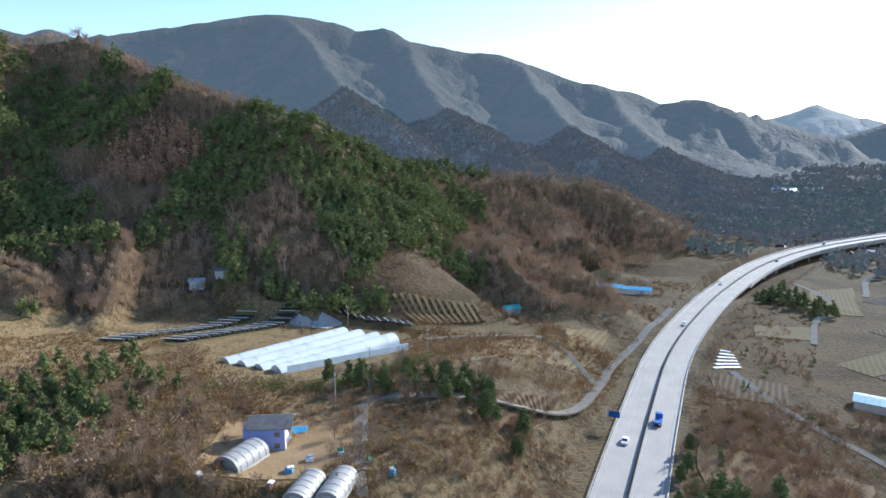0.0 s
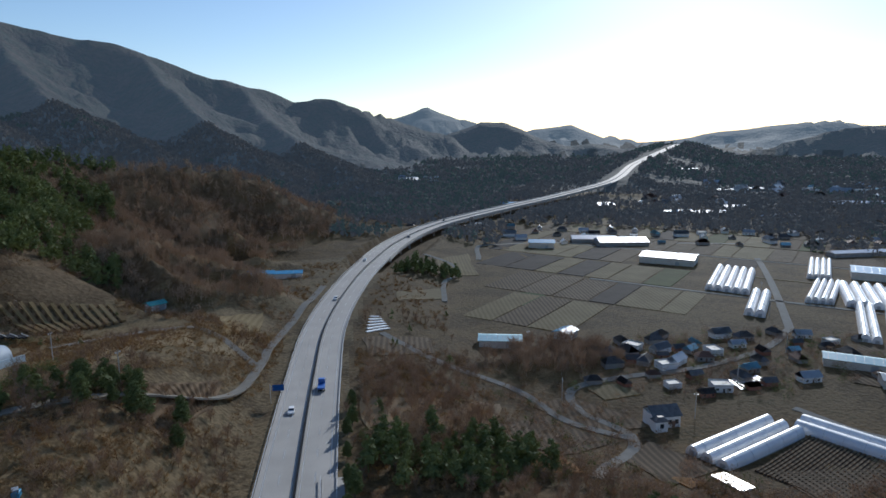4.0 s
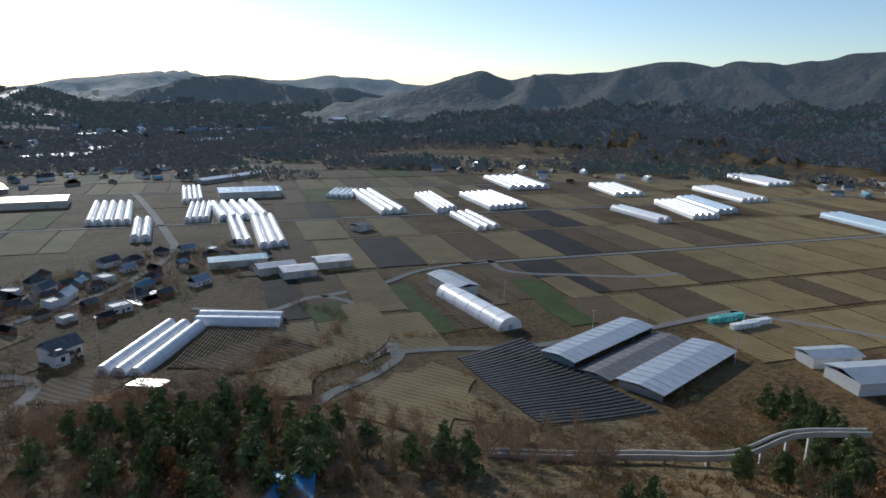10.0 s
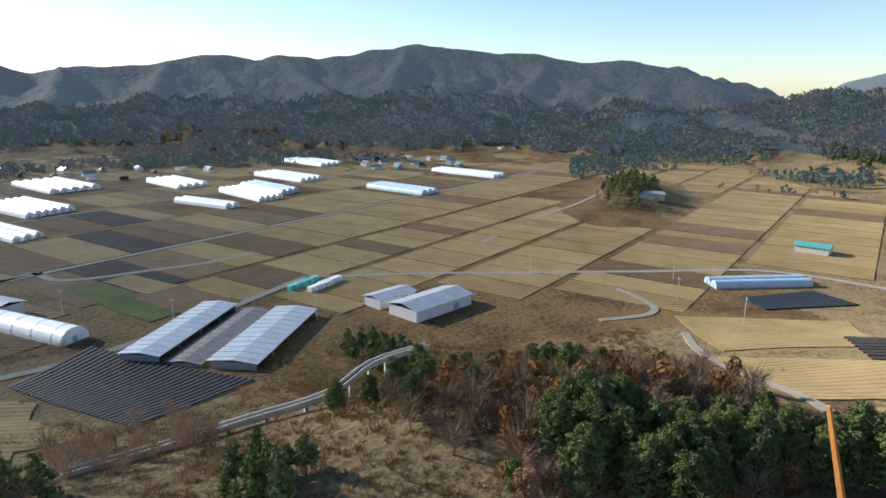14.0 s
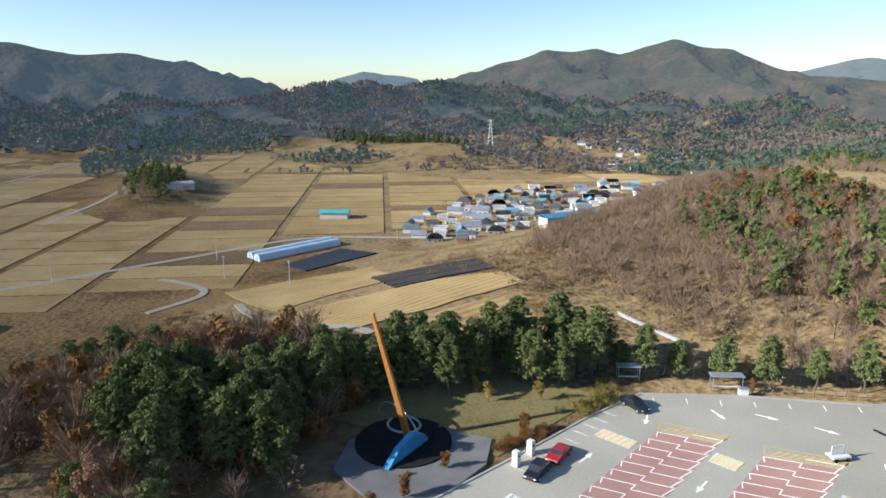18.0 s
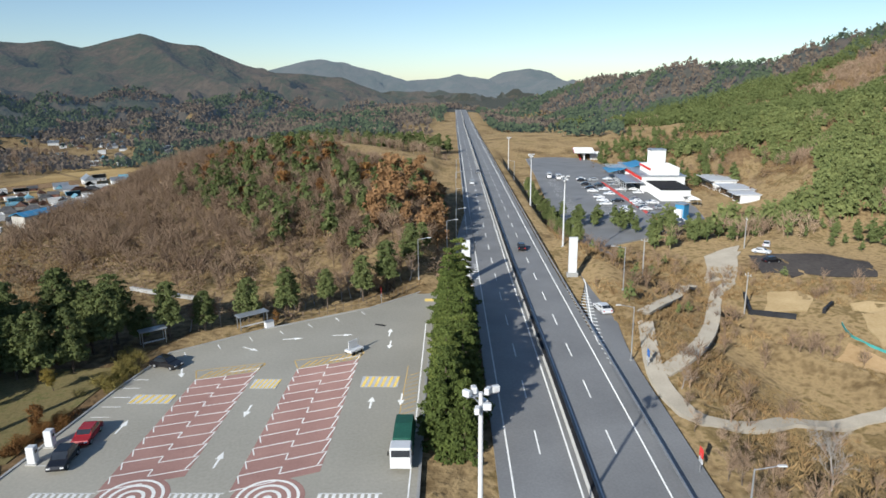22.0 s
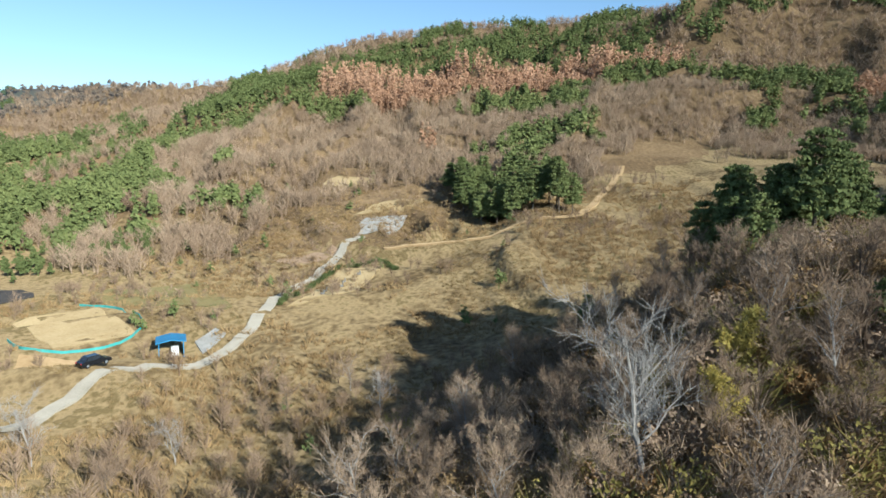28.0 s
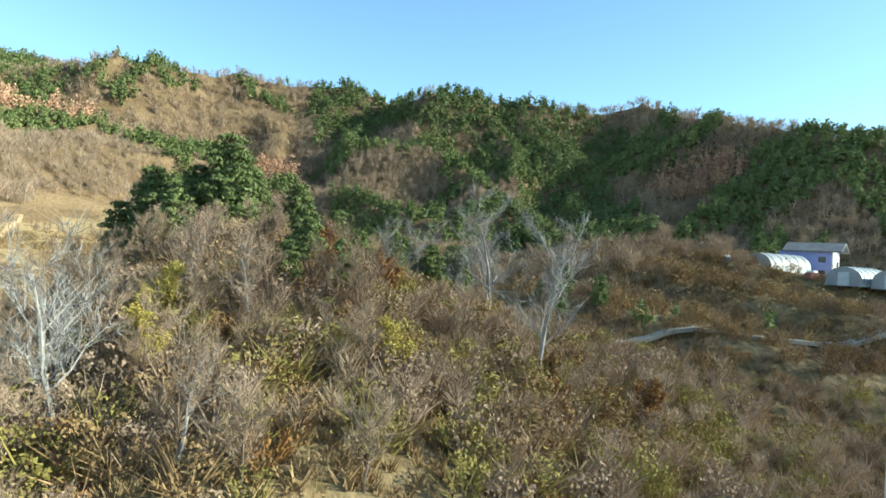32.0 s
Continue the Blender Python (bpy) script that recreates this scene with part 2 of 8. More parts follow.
CAR_RED = two("red_car_paint", (0.32, 0.015, 0.02), (0.42, 0.03, 0.03), rough=0.2, spec=0.6, bump=0)
CAR_BLUE = two("blue_truck_paint", (0.03, 0.1, 0.36), (0.06, 0.16, 0.45), rough=0.3, spec=0.6, bump=0)
TARP_GREEN = two("green_tarpaulin", (0.015, 0.09, 0.06), (0.04, 0.16, 0.11), scale=1.5, rough=0.6, bump=0.4)
STONE = two("rubble_stone", (0.2, 0.19, 0.175), (0.4, 0.385, 0.36), scale=0.7, fine=8, bump=0.6)
BARE_EARTH = two("bare_earth", (0.3, 0.2, 0.1), (0.45, 0.32, 0.18), scale=0.15, bump=0.4)
ORANGE_EARTH = two("orange_earth", (0.34, 0.16, 0.05), (0.46, 0.25, 0.09), scale=0.2, bump=0.4)
RED_SIGN = two("red_sign", (0.45, 0.03, 0.03), (0.55, 0.06, 0.05), bump=0)
GREEN_SIGN = two("green_road_sign", (0.01, 0.14, 0.09), (0.02, 0.18, 0.11), bump=0)
BLUE_SIGN = two("blue_road_sign", (0.02, 0.09, 0.3), (0.03, 0.12, 0.36), bump=0)


LANE = two("worn_farm_lane", (0.27, 0.243, 0.198), (0.4, 0.36, 0.295), rough=0.85, scale=0.3, fine=14, bump=0.15, bump_dist=0.03)
# Grey paving with the shadow of the garden pines darkened into its colour.
PLAZA = two("shadowed_plaza_stone", (0.13, 0.13, 0.13), (0.22, 0.215, 0.21), scale=0.3, fine=14, bump=0.1, bump_dist=0.02)
# Far tree crowns: a weak bluish emission paints the haze over them.
FAR_TWIGS = distant("hazed_leafless_wood", [(0.25, (0.1, 0.074, 0.05)), (0.5, (0.17, 0.126, 0.084)), (0.75, (0.24, 0.18, 0.12))], (0.2, 0.29, 0.42), 0.085, 0.02)
FAR_NEEDLES = distant("hazed_evergreen_wood", [(0.25, (0.05, 0.072, 0.034)), (0.5, (0.082, 0.108, 0.048)), (0.75, (0.125, 0.15, 0.066))], (0.2, 0.29, 0.42), 0.085, 0.02)
AUTUMN = mat("orange_brown_leaves", [(0.25, (0.16, 0.083, 0.038)), (0.5, (0.27, 0.148, 0.068)), (0.8, (0.39, 0.235, 0.115))], scale=0.06, fine=22, bump=0, vary=0.2)
# Pale house walls, base colour darkened to stand for their backlit sides.
SHADED_WALL = two("backlit_wall_tone", (0.26, 0.25, 0.23), (0.42, 0.4, 0.37), scale=0.5, bump=0.1)
TERRACE_FILM = two("milky_bluish_film", (0.38, 0.43, 0.48), (0.54, 0.6, 0.65), scale=0.25, fine=12, rough=0.35, spec=0.5, bump=0.25, bump_dist=0.1)
# White film toned down to the grey it has in shade.
GREY_FILM = two("shade_toned_film", (0.2, 0.205, 0.205), (0.32, 0.325, 0.32), scale=0.4, fine=10, rough=0.5, spec=0.4, bump=0.25, bump_dist=0.1)
LAWN_GREEN = mat("rough_green_grass", [(0.3, (0.09, 0.088, 0.036)), (0.5, (0.2, 0.16, 0.075)), (0.6, (0.13, 0.125, 0.05)), (0.72, (0.29, 0.215, 0.11))], scale=0.15, fine=12, bump=0.5)
YELLOW_BUSH = mat("olive_leaves", [(0.3, (0.169, 0.137, 0.039)), (0.7, (0.351, 0.286, 0.091))], scale=0.4, fine=12, bump=0, vary=0.2)


def let_light_through(m, share):
    """Thin leaves and twigs pass part of the light."""
    n, l = m.node_tree.nodes, m.node_tree.links
    body = n["Principled BSDF"]
    thin, mix = n.new("ShaderNodeBsdfTranslucent"), n.new("ShaderNodeMixShader")
    l.new(body.inputs["Base Color"].links[0].from_socket, thin.inputs["Color"])
    mix.inputs[0].default_value = share
    l.new(body.outputs[0], mix.inputs[1])
    l.new(thin.outputs[0], mix.inputs[2])
    l.new(mix.outputs[0], n["Material Output"].inputs["Surface"])


for m in (NEEDLES, SPRUCE, TWIGS, RUSSET, LARCH, YELLOW_LEAF, SCRUB, REED, YELLOW_BUSH, AUTUMN):
    let_light_through(m, 0.05)
# ---- plan: the highway's axis and the lie of the land ----
AXIS = [(x + 0.65, y - 0.26, z) for x, y, z in [(-420, -1010, 2), (-264, -624, 0), (-162, -370, 0), (-68, -136, 0), (-30, -40, 0), (5, 46, -1), (45.6, 147, -5), (68, 201, -7), (92, 255, -8), (121, 306, -8),
        (163, 369, -8), (224, 445, -8), (297, 510, -8), (414, 580, -8), (574, 668, -8), (760, 763, -2), (1050, 990, 8), (1760, 1480, 34)]]


def smooth(x, a, b):
    k = np.clip((x - a) / (b - a), 0, 1)
    return k * k * (3 - 2 * k)


def curve(points, step=6.0):
    """A rounded line through plan points, as evenly spaced samples."""
    p = np.array(points, float)
    out = []
    for i in range(len(p) - 1):
        a, b = p[max(i - 1, 0)], p[min(i + 2, len(p) - 1)]
        d = np.linalg.norm(p[i + 1][:2] - p[i][:2])
        ma = (p[i + 1] - a) / max(np.linalg.norm((p[i + 1] - a)[:2]), 1e-6) * d
        mb = (b - p[i]) / max(np.linalg.norm((b - p[i])[:2]), 1e-6) * d
        for k in np.arange(0, 1, min(step / max(d, 1e-6), 1.0)):
            out.append((2 * k**3 - 3 * k**2 + 1) * p[i] + (k**3 - 2 * k**2 + k) * ma + (3 * k**2 - 2 * k**3) * p[i + 1] + (k**3 - k**2) * mb)
    out.append(p[-1])
    return np.array(out)


def nearest(x, y, line):
    """Signed distance to a line in plan (right of its way is positive), and the line's height there."""
    best, side, zz = np.full(x.shape, 1e18), np.zeros(x.shape), np.zeros(x.shape)
    for a, b in zip(line[:-1], line[1:]):
        dx, dy = b[0] - a[0], b[1] - a[1]
        k = np.clip(((x - a[0]) * dx + (y - a[1]) * dy) / (dx * dx + dy * dy), 0, 1)
        ex, ey = x - a[0] - k * dx, y - a[1] - k * dy
        d = ex * ex + ey * ey
        m = d < best
        best = np.where(m, d, best)
        side = np.where(m, np.sign(ex * dy - ey * dx), side)
        zz = np.where(m, a[2] + k * (b[2] - a[2]), zz)
    return np.sqrt(best) * np.where(side == 0, 1, side), zz


def polar(az, r, z):
    return (r * math.sin(radians(az)), r * math.cos(radians(az)), z + (8 if r > 1250 else 0))


# Crest lines of the mountains: bearing, distance, height; how steeply they fall; how far apart their spurs stand
CRESTS = [
    ([(334.2, 520, 138), (338.1, 450, 118), (342.2, 412, 104), (346.6, 392, 94), (349.3, 385, 89), (353.1, 405, 75), (355.9, 432, 64), (358.6, 455, 59), (0.8, 480, 56), (4.2, 500, 53), (6.6, 512, 53), (10.5, 528, 47), (13.3, 536, 43), (15.2, 542, 36), (17.5, 548, 25), (19.8, 552, 14), (22.5, 555, 1), (24.3, 555, -14)], 0.5, 75),
    ([(281, 560, 141), (284.7, 560, 146), (287.6, 540, 153), (291.2, 555, 160), (293.3, 585, 163), (299.1, 600, 172), (301.8, 600, 170), (305.6, 600, 173), (308.1, 590, 168), (310.6, 570, 151), (314.5, 500, 145), (319, 520, 147), (321, 530, 145), (323.4, 520, 146), (326.3, 540, 143), (328.2, 550, 147), (331.9, 546, 152), (335.1, 500, 132)], 0.5, 80),
    ([(288, 620, 160), (282.4, 650, 173), (278.4, 650, 165), (276.1, 650, 164), (272.3, 650, 163), (268.5, 650, 164), (265.7, 650, 154), (263.3, 650, 156), (259, 655, 140), (255.3, 665, 125), (252.1, 690, 112), (249.5, 720, 108), (242.9, 760, 103), (239.2, 790, 100), (235.3, 800, 98), (232.6, 820, 88), (228.1, 850, 70), (225.7, 860, 63), (221.5, 900, 61), (218.6, 950, 52), (215.8, 1000, 48), (212.9, 1060, 41), (209.2, 1150, 20), (206, 1250, 1), (204.2, 1350, -11)], 0.31, 85),
    ([(322, 1900, 330), (333.9, 2000, 329), (336.8, 2000, 348), (339.5, 2000, 366), (342.5, 2000, 386), (344.7, 2000, 401), (347.4, 2000, 417), (351, 2000, 396), (353, 2000, 371), (355.1, 2000, 391), (357.2, 2000, 340), (0.8, 2000, 316), (6.5, 2000, 282), (10.3, 2000, 237), (14, 2000, 201), (18, 2000, 155), (20, 2000, 163), (23.1, 2000, 142), (26, 2100, 119), (28.4, 2100, 88), (31.3, 2100, 61)], 0.45, 150),
    ([(347.3, 1950, 397), (349.5, 1650, 272), (351.3, 1350, 173), (353.1, 1150, 122), (356, 1050, 96)], 0.34, 130),
    ([(357.2, 1950, 326), (357.9, 1600, 217), (0.3, 1300, 127), (3.2, 1100, 78), (7.1, 950, 51)], 0.34, 130),
    ([(6.5, 1950, 269), (8.4, 1600, 163), (10.9, 1300, 89), (13.3, 1100, 48), (16.5, 950, 28)], 0.34, 130),
    ([(14, 1950, 187), (15.9, 1600, 97), (19.1, 1250, 43), (22.2, 1000, 19)], 0.3, 130),
    ([(19.5, 850, -25), (21.5, 850, -11), (23.5, 850, 13), (26.4, 850, -1), (29.3, 850, -16), (31.3, 850, -25)], 0.22, 90),
    ([(31.3, 2300, 75), (33.7, 2300, 108), (36.1, 2300, 101), (38.6, 2300, 59), (40.9, 2300, 31), (43.3, 2300, 40), (45.6, 2300, 17), (47.8, 2300, 31), (49.5, 2300, 3)], 0.42, 200),
    ([(50.7, 2350, 12), (54.3, 2350, 7), (55.9, 2350, -23)], 0.42, 150),
    ([(26, 4000, 108), (26.7, 4000, 152), (29.1, 4000, 214), (32.8, 4000, 124), (35.7, 4000, 40), (38.5, 4000, 83), (41.4, 4000, 115), (44.2, 4000, 39), (46.9, 4000, 7), (50, 4000, 23), (52.9, 4000, 69), (59.2, 4000, 121), (61.7, 4200, 129), (68.7, 4200, 99), (73, 4200, 133), (76.3, 4200, 118), (81.1, 4200, 77)], 0.22, 300),
    ([(54.9, 2600, 7), (57.6, 2600, 40), (61.7, 2600, 95), (64.9, 2600, 106), (67.3, 2600, 90), (70.1, 2600, 66), (73.9, 2600, 65), (77.3, 2600, 37)], 0.42, 200),
    ([(73, 1600, 15), (77.3, 1550, 38), (81.1, 1500, 62), (81.7, 1500, 77), (83.2, 1500, 94), (85.2, 1500, 104), (87.6, 1500, 88), (90.5, 1500, 104), (94.9, 1500, 104), (97.1, 1500, 116), (101.3, 1500, 124), (103.6, 1500, 116), (105.5, 1500, 129), (108.3, 1500, 120), (111.2, 1500, 134), (115.8, 1500, 151), (119.6, 1500, 143), (122.8, 1500, 135), (125.4, 1500, 137), (127.6, 1500, 128), (131.4, 1500, 115), (134.6, 1500, 116), (137.7, 1500, 96), (139.8, 1650, 87), (141.6, 1700, 79), (144.5, 1750, 58)], 0.27, 150),
    ([(105.5, 1480, 120), (108.3, 1280, 62), (111.7, 1080, 31), (116, 1000, 35), (119.9, 950, 11), (122.3, 900, -12)], 0.3, 100),
    ([(89.7, 1480, 99), (88.7, 1250, 43), (85.6, 1080, 11), (80.1, 980, -3), (77.2, 930, -9)], 0.3, 100),
    ([(97.1, 1480, 111), (95.2, 1250, 54), (93.8, 1050, 15), (92.8, 900, -12)], 0.3, 100),
    ([(115.9, 1480, 145), (115, 1300, 84), (114.1, 1180, 48), (117.9, 1120, 26)], 0.3, 100),
    ([(127.6, 1480, 122), (126.5, 1300, 65), (125.8, 1150, 18)], 0.3, 100),
    ([(101.6, 1200, 31), (105, 1000, 8), (108.4, 930, 1), (113.2, 890, -7)], 0.3, 90),
    ([(131.1, 900, -3), (133, 920, 18), (135, 930, 36), (137.8, 960, 29), (141.1, 1000, 31), (144.5, 1050, 39), (148.3, 1100, 56), (150.7, 1120, 54), (152.3, 1120, 61), (154.5, 1130, 47), (155.8, 1150, 51), (158.5, 1180, 61), (161.2, 1200, 58), (163.7, 1200, 60), (165.8, 1220, 51), (171, 1250, 41), (174.7, 1250, 45)], 0.22, 100),
    ([(139.1, 790, -29), (142.6, 790, 1), (146, 790, 7), (149.4, 790, 1), (152.3, 790, -12), (157, 790, -21), (160.2, 790, -30)], 0.2, 80),
    ([(162.7, 1600, 95), (165.4, 1600, 114), (167.2, 1600, 136), (169.5, 1600, 125), (171.3, 1600, 131), (173.2, 1600, 119), (175.6, 1600, 134), (177.4, 1600, 142), (179.3, 1600, 125), (181.7, 1600, 121), (184.1, 1600, 96), (186.9, 1600, 63), (189.7, 1600, 63), (192.5, 1600, 60), (194.8, 1600, 30), (195.7, 1600, 11)], 0.24, 160),
    ([(177.4, 1580, 137), (179.8, 1400, 83), (182.7, 1280, 48), (186.5, 1150, 23)], 0.24, 120),
    ([(167.2, 1580, 128), (169, 1420, 84), (172.7, 1300, 59), (176.5, 1200, 48)], 0.24, 120),
    ([(184.1, 3500, 100), (186.4, 3500, 127), (191, 3500, 188), (194.2, 3500, 145), (197.4, 3500, 68), (199.9, 3500, 80), (202.4, 3500, 112), (204.8, 3500, 70), (204.8, 3700, 48), (208.4, 3600, 66), (212, 3400, 68)], 0.24, 300),
    ([(204.3, 4300, 24), (205.1, 4300, 90), (206.2, 4300, 130), (208.4, 4300, 145), (210, 4300, 121), (210.9, 4300, 81)], 0.35, 300),
    ([(150, 3800, 115), (152.2, 3800, 150), (156, 3800, 112)], 0.3, 250),
]
# Knolls: x, y, rise, two half-widths, turn
KNOLLS = [(-165, 18, 7, 34, 40, 0), (-240, 58, 8, 50, 40, 0), (-38, 20, 5.5, 24, 24, 20), (-62, 28, 13, 30, 26, 20), (80, -60, 8, 26, 40, 20), (-28, -225, 16, 42, 90, -20), (-70, -340, 10, 40, 60, -20), (-205, 20, 9, 30, 18, 20),
          (330, -330, 9, 60, 22, 50), (300, -600, 12, 120, 50, 30), (210, -560, 10, 60, 40, 0), (-60, 95, 6, 30, 40, 0), (-80, 42, 7, 27, 25, 0), (130, 160, -3, 30, 30, 0)]


def fbm(x, y, size, octaves=4, seed=0.0):
    """Smooth value noise over the plan, about -1 to 1."""
    out, amp, tot = np.zeros(x.shape), 1.0, 0.0
    for o in range(octaves):
        u, v = x / size + seed + 17.3 * o, y / size - seed + 5.1 * o
        i, j = np.floor(u), np.floor(v)
        fu, fv = u - i, v - j
        fu, fv = fu * fu * (3 - 2 * fu), fv * fv * (3 - 2 * fv)

        def h(a, b):
            w = np.sin(a * 127.1 + b * 311.7) * 43758.5453
            return 2 * (w - np.floor(w)) - 1
        out += amp * ((h(i, j) * (1 - fu) + h(i + 1, j) * fu) * (1 - fv) + (h(i, j + 1) * (1 - fu) + h(i + 1, j + 1) * fu) * fv)
        tot += amp
        amp, size = amp * 0.5, size * 0.5
    return out / tot


ROAD_LINE = curve(AXIS, 26.0)


CREST_LINES = [(np.array([polar(*p) for p in pts]), slope, gap) for pts, slope, gap in CRESTS]


def lie_of_land(x, y):
    """The lie of the land: height, rise of the hills over the low ground, spurs, distance from the highway."""
    x, y = np.asarray(x, float), np.asarray(y, float)
    u, zr = nearest(x, y, ROAD_LINE)
    # east: a shoulder, then the plain
    a = np.interp(y, [-150, -60, 20, 70, 130], [105, 75, 72, 50, 12])
    plain = -17.0
    east = zr + (plain - zr) * smooth(u, a, a + np.interp(y, [70, 140, 250], [108, 85, 55]))
    # west: a shelf, then slopes
    w = -u
    shelf = np.interp(y, [-700, -300, -120, -20, 60, 76, 80, 92, 96, 108, 111.5, 122, 150, 200, 235, 315, 375, 450, 600], [6, -4, -9, -9.5, 2.5, 3.6, 7.0, 7.6, 11.2, 11.8, 15.4, 15.9, 16.5, 11, 6, -6, -10, -10, -14])
    west = zr + (shelf - zr) * smooth(w, 13, 46) + np.clip(w - 100, 0, 320) * np.interp(y, [-170, -60], [0.13, 0.045])
    far = smooth(np.hypot(x, y), 500, 800)
    west = west * (1 - far) + (-14) * far
    z = np.where(u > 0, east, west)
    for kx, ky, dz, ra, rb, turn in KNOLLS:
        c, s = math.cos(radians(turn)), math.sin(radians(turn))
        dx, dy = x - kx, y - ky
        p, q = dx * c - dy * s, dx * s + dy * c
        z = z + dz * np.exp(-((p / ra) ** 2 + (q / rb) ** 2))
    hill, ridge = np.full(x.shape, -60.0), np.zeros(x.shape)
    mx, my = x.mean(), y.mean()
    span = np.sqrt(((x - mx) ** 2 + (y - my) ** 2).max())
    wander = fbm(x, y, 170, 3, 9.0)
    for line, slope, gap in CREST_LINES:
        legs = np.linalg.norm(np.diff(line[:, :2], axis=0), axis=1)
        if np.hypot(line[:, 0] - mx, line[:, 1] - my).min() - legs.max() > span + 2.4 * (line[:, 2].max() + 70) / (slope * 2.05):
            continue
        s = 0.0
        for a, b, leg in zip(line[:-1], line[1:], legs):
            dx, dy = b[0] - a[0], b[1] - a[1]
            k = np.clip(((x - a[0]) * dx + (y - a[1]) * dy) / (leg * leg), 0, 1)
            d = np.hypot(x - a[0] - k * dx, y - a[1] - k * dy)
            top = a[2] + k * (b[2] - a[2])
            fall = (top + 70) * (1 - np.exp(-d / np.maximum((top + 70) / (slope * 2.05), 20)))
            # spurs and gullies run down from the crest
            w = (s + k * leg) / gap + wander * 0.9
            spur = 0.42 - np.abs(np.sin(math.pi * w)) + 0.35 * (0.5 - np.abs(np.sin(math.pi * (w * 2.6 + 0.3 + wander))))
            h = top - fall + spur * np.minimum(fall * 0.46, gap * 0.36)
            ridge = np.where(h > hill, spur, ridge)
            hill = np.maximum(hill, h)
            s += leg
    dist = np.hypot(x, y)
    rise = np.clip((hill - z) / 60, 0, 1.0)
    base = z
    k = np.clip((hill - z) / 10, -1, 1)
    z = np.where(hill > z - 10, np.where(k >= 1, hill, z + (hill - z + 10) ** 2 / 40), z)
    z = z + rise * (fbm(x, y, 60, 3, 3.0) * 5 + (dist > 900) * fbm(x, y, 190, 3, 4.0) * 12)
    wood = hill - base
    # rough ground off the plain, level under the road
    flat = smooth(np.abs(u), 14, 40)
    rough = fbm(x, y, 14, 3, 1.0) * 0.7 + fbm(x, y, 45, 2, 2.0) * 1.2
    onplain = smooth(z, -16.8, -13)
    lot = 1 - smooth(np.hypot((x - 5) / 1.0, (y + 78) / 1.15), 48, 62)
    rest = 1 - smooth(np.hypot(((x + 165) * 0.927 - (y + 250) * 0.375) / 1.0, ((x + 165) * 0.375 + (y + 250) * 0.927) / 2.3), 50, 74)
    z = z * (1 - lot) + lot * -0.35
    z = z * (1 - rest) + rest * -6.3
    z = z + rough * flat * onplain * 0.7 * (1 - lot) * (1 - rest)
    level = 1 - smooth(np.abs(u), 12.4, np.where(u > 0, 24, 18.5) + 4 * np.abs(zr - z) * (dist > 600))
    z = z * (1 - level) + (zr - 0.35) * level
    # the viaduct passes over the plain
    over = smooth(np.hypot(x - 430, y - 600), 330, 380)
    z = np.where((y > 250) & (x > 150) & (level > 0), z * over + np.minimum(z, plain + 1.5) * (1 - over), z)
    return z, wood, ridge, u


def mesh_object(name, verts, faces, material, parent=None, smooth_faces=False):
    me = bpy.data.meshes.new(name)
    me.from_pydata([tuple(v) for v in verts], [], faces)
    if smooth_faces:
        me.polygons.foreach_set("use_smooth", [True] * len(me.polygons))
    me.update()
    me.materials.append(material)
    ob = new(name, me)
    if parent:
        ob.parent = parent
    return ob


def build_ground():
    na = 800
    radii = [0.0]
    r = 2.0
    while r < 4750:
        radii.append(r)
        r += max(1.6, r * 0.0185)
    radii = np.array(radii)
    ang = np.arange(na) * 2 * math.pi / na
    R, A = np.meshgrid(radii, ang, indexing="ij")
    X, Y = R * np.sin(A), R * np.cos(A)
    Z, W, S, U = np.zeros((4, *X.shape))
    nr = len(radii)
    for i0 in range(0, nr, 32):
        for j0 in range(0, na, 40):
            blk = (slice(i0, i0 + 32), slice(j0, j0 + 40))
            Z[blk], W[blk], S[blk], U[blk] = lie_of_land(X[blk], Y[blk])
    co = np.stack([X, Y, Z], -1).reshape(-1, 3)
    idx = np.arange(nr * na).reshape(nr, na)
    a, b = idx[:-1], idx[1:]
    quads = np.stack([a, b, np.roll(b, -1, 1), np.roll(a, -1, 1)], -1).reshape(-1, 4)[:, ::-1]
    me = bpy.data.meshes.new("ground")
    me.vertices.add(len(co))
    me.vertices.foreach_set("co", co.ravel().astype(np.float32))
    me.loops.add(len(quads) * 4)
    me.loops.foreach_set("vertex_index", quads.ravel().astype(np.int32))
    me.polygons.add(len(quads))
    me.polygons.foreach_set("loop_start", (np.arange(len(quads)) * 4).astype(np.int32))
    me.polygons.foreach_set("use_smooth", np.ones(len(quads), bool))
    me.update()
    me.validate()
    me.materials.append(GRASS)
    me.materials.append(LITTER)
    wood = W[:-1]
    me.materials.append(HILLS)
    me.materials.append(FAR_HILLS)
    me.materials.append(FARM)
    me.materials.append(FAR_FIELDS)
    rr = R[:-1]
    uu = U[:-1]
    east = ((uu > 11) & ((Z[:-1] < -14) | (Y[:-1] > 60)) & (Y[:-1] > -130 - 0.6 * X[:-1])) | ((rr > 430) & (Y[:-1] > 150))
    # far faces take the materials that carry haze as emission
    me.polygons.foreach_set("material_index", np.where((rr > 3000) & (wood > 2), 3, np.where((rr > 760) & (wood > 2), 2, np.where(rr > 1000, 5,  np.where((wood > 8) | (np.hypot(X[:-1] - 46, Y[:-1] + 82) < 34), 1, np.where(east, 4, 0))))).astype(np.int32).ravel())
    tagged(new("ground", me), "brown autumn ground of dry grass, valley plain and wooded slopes", "ground", kind="structure")
    return radii, na, np.stack([Z, W, S, U])


RADII, ROUND, SURVEY = build_ground()


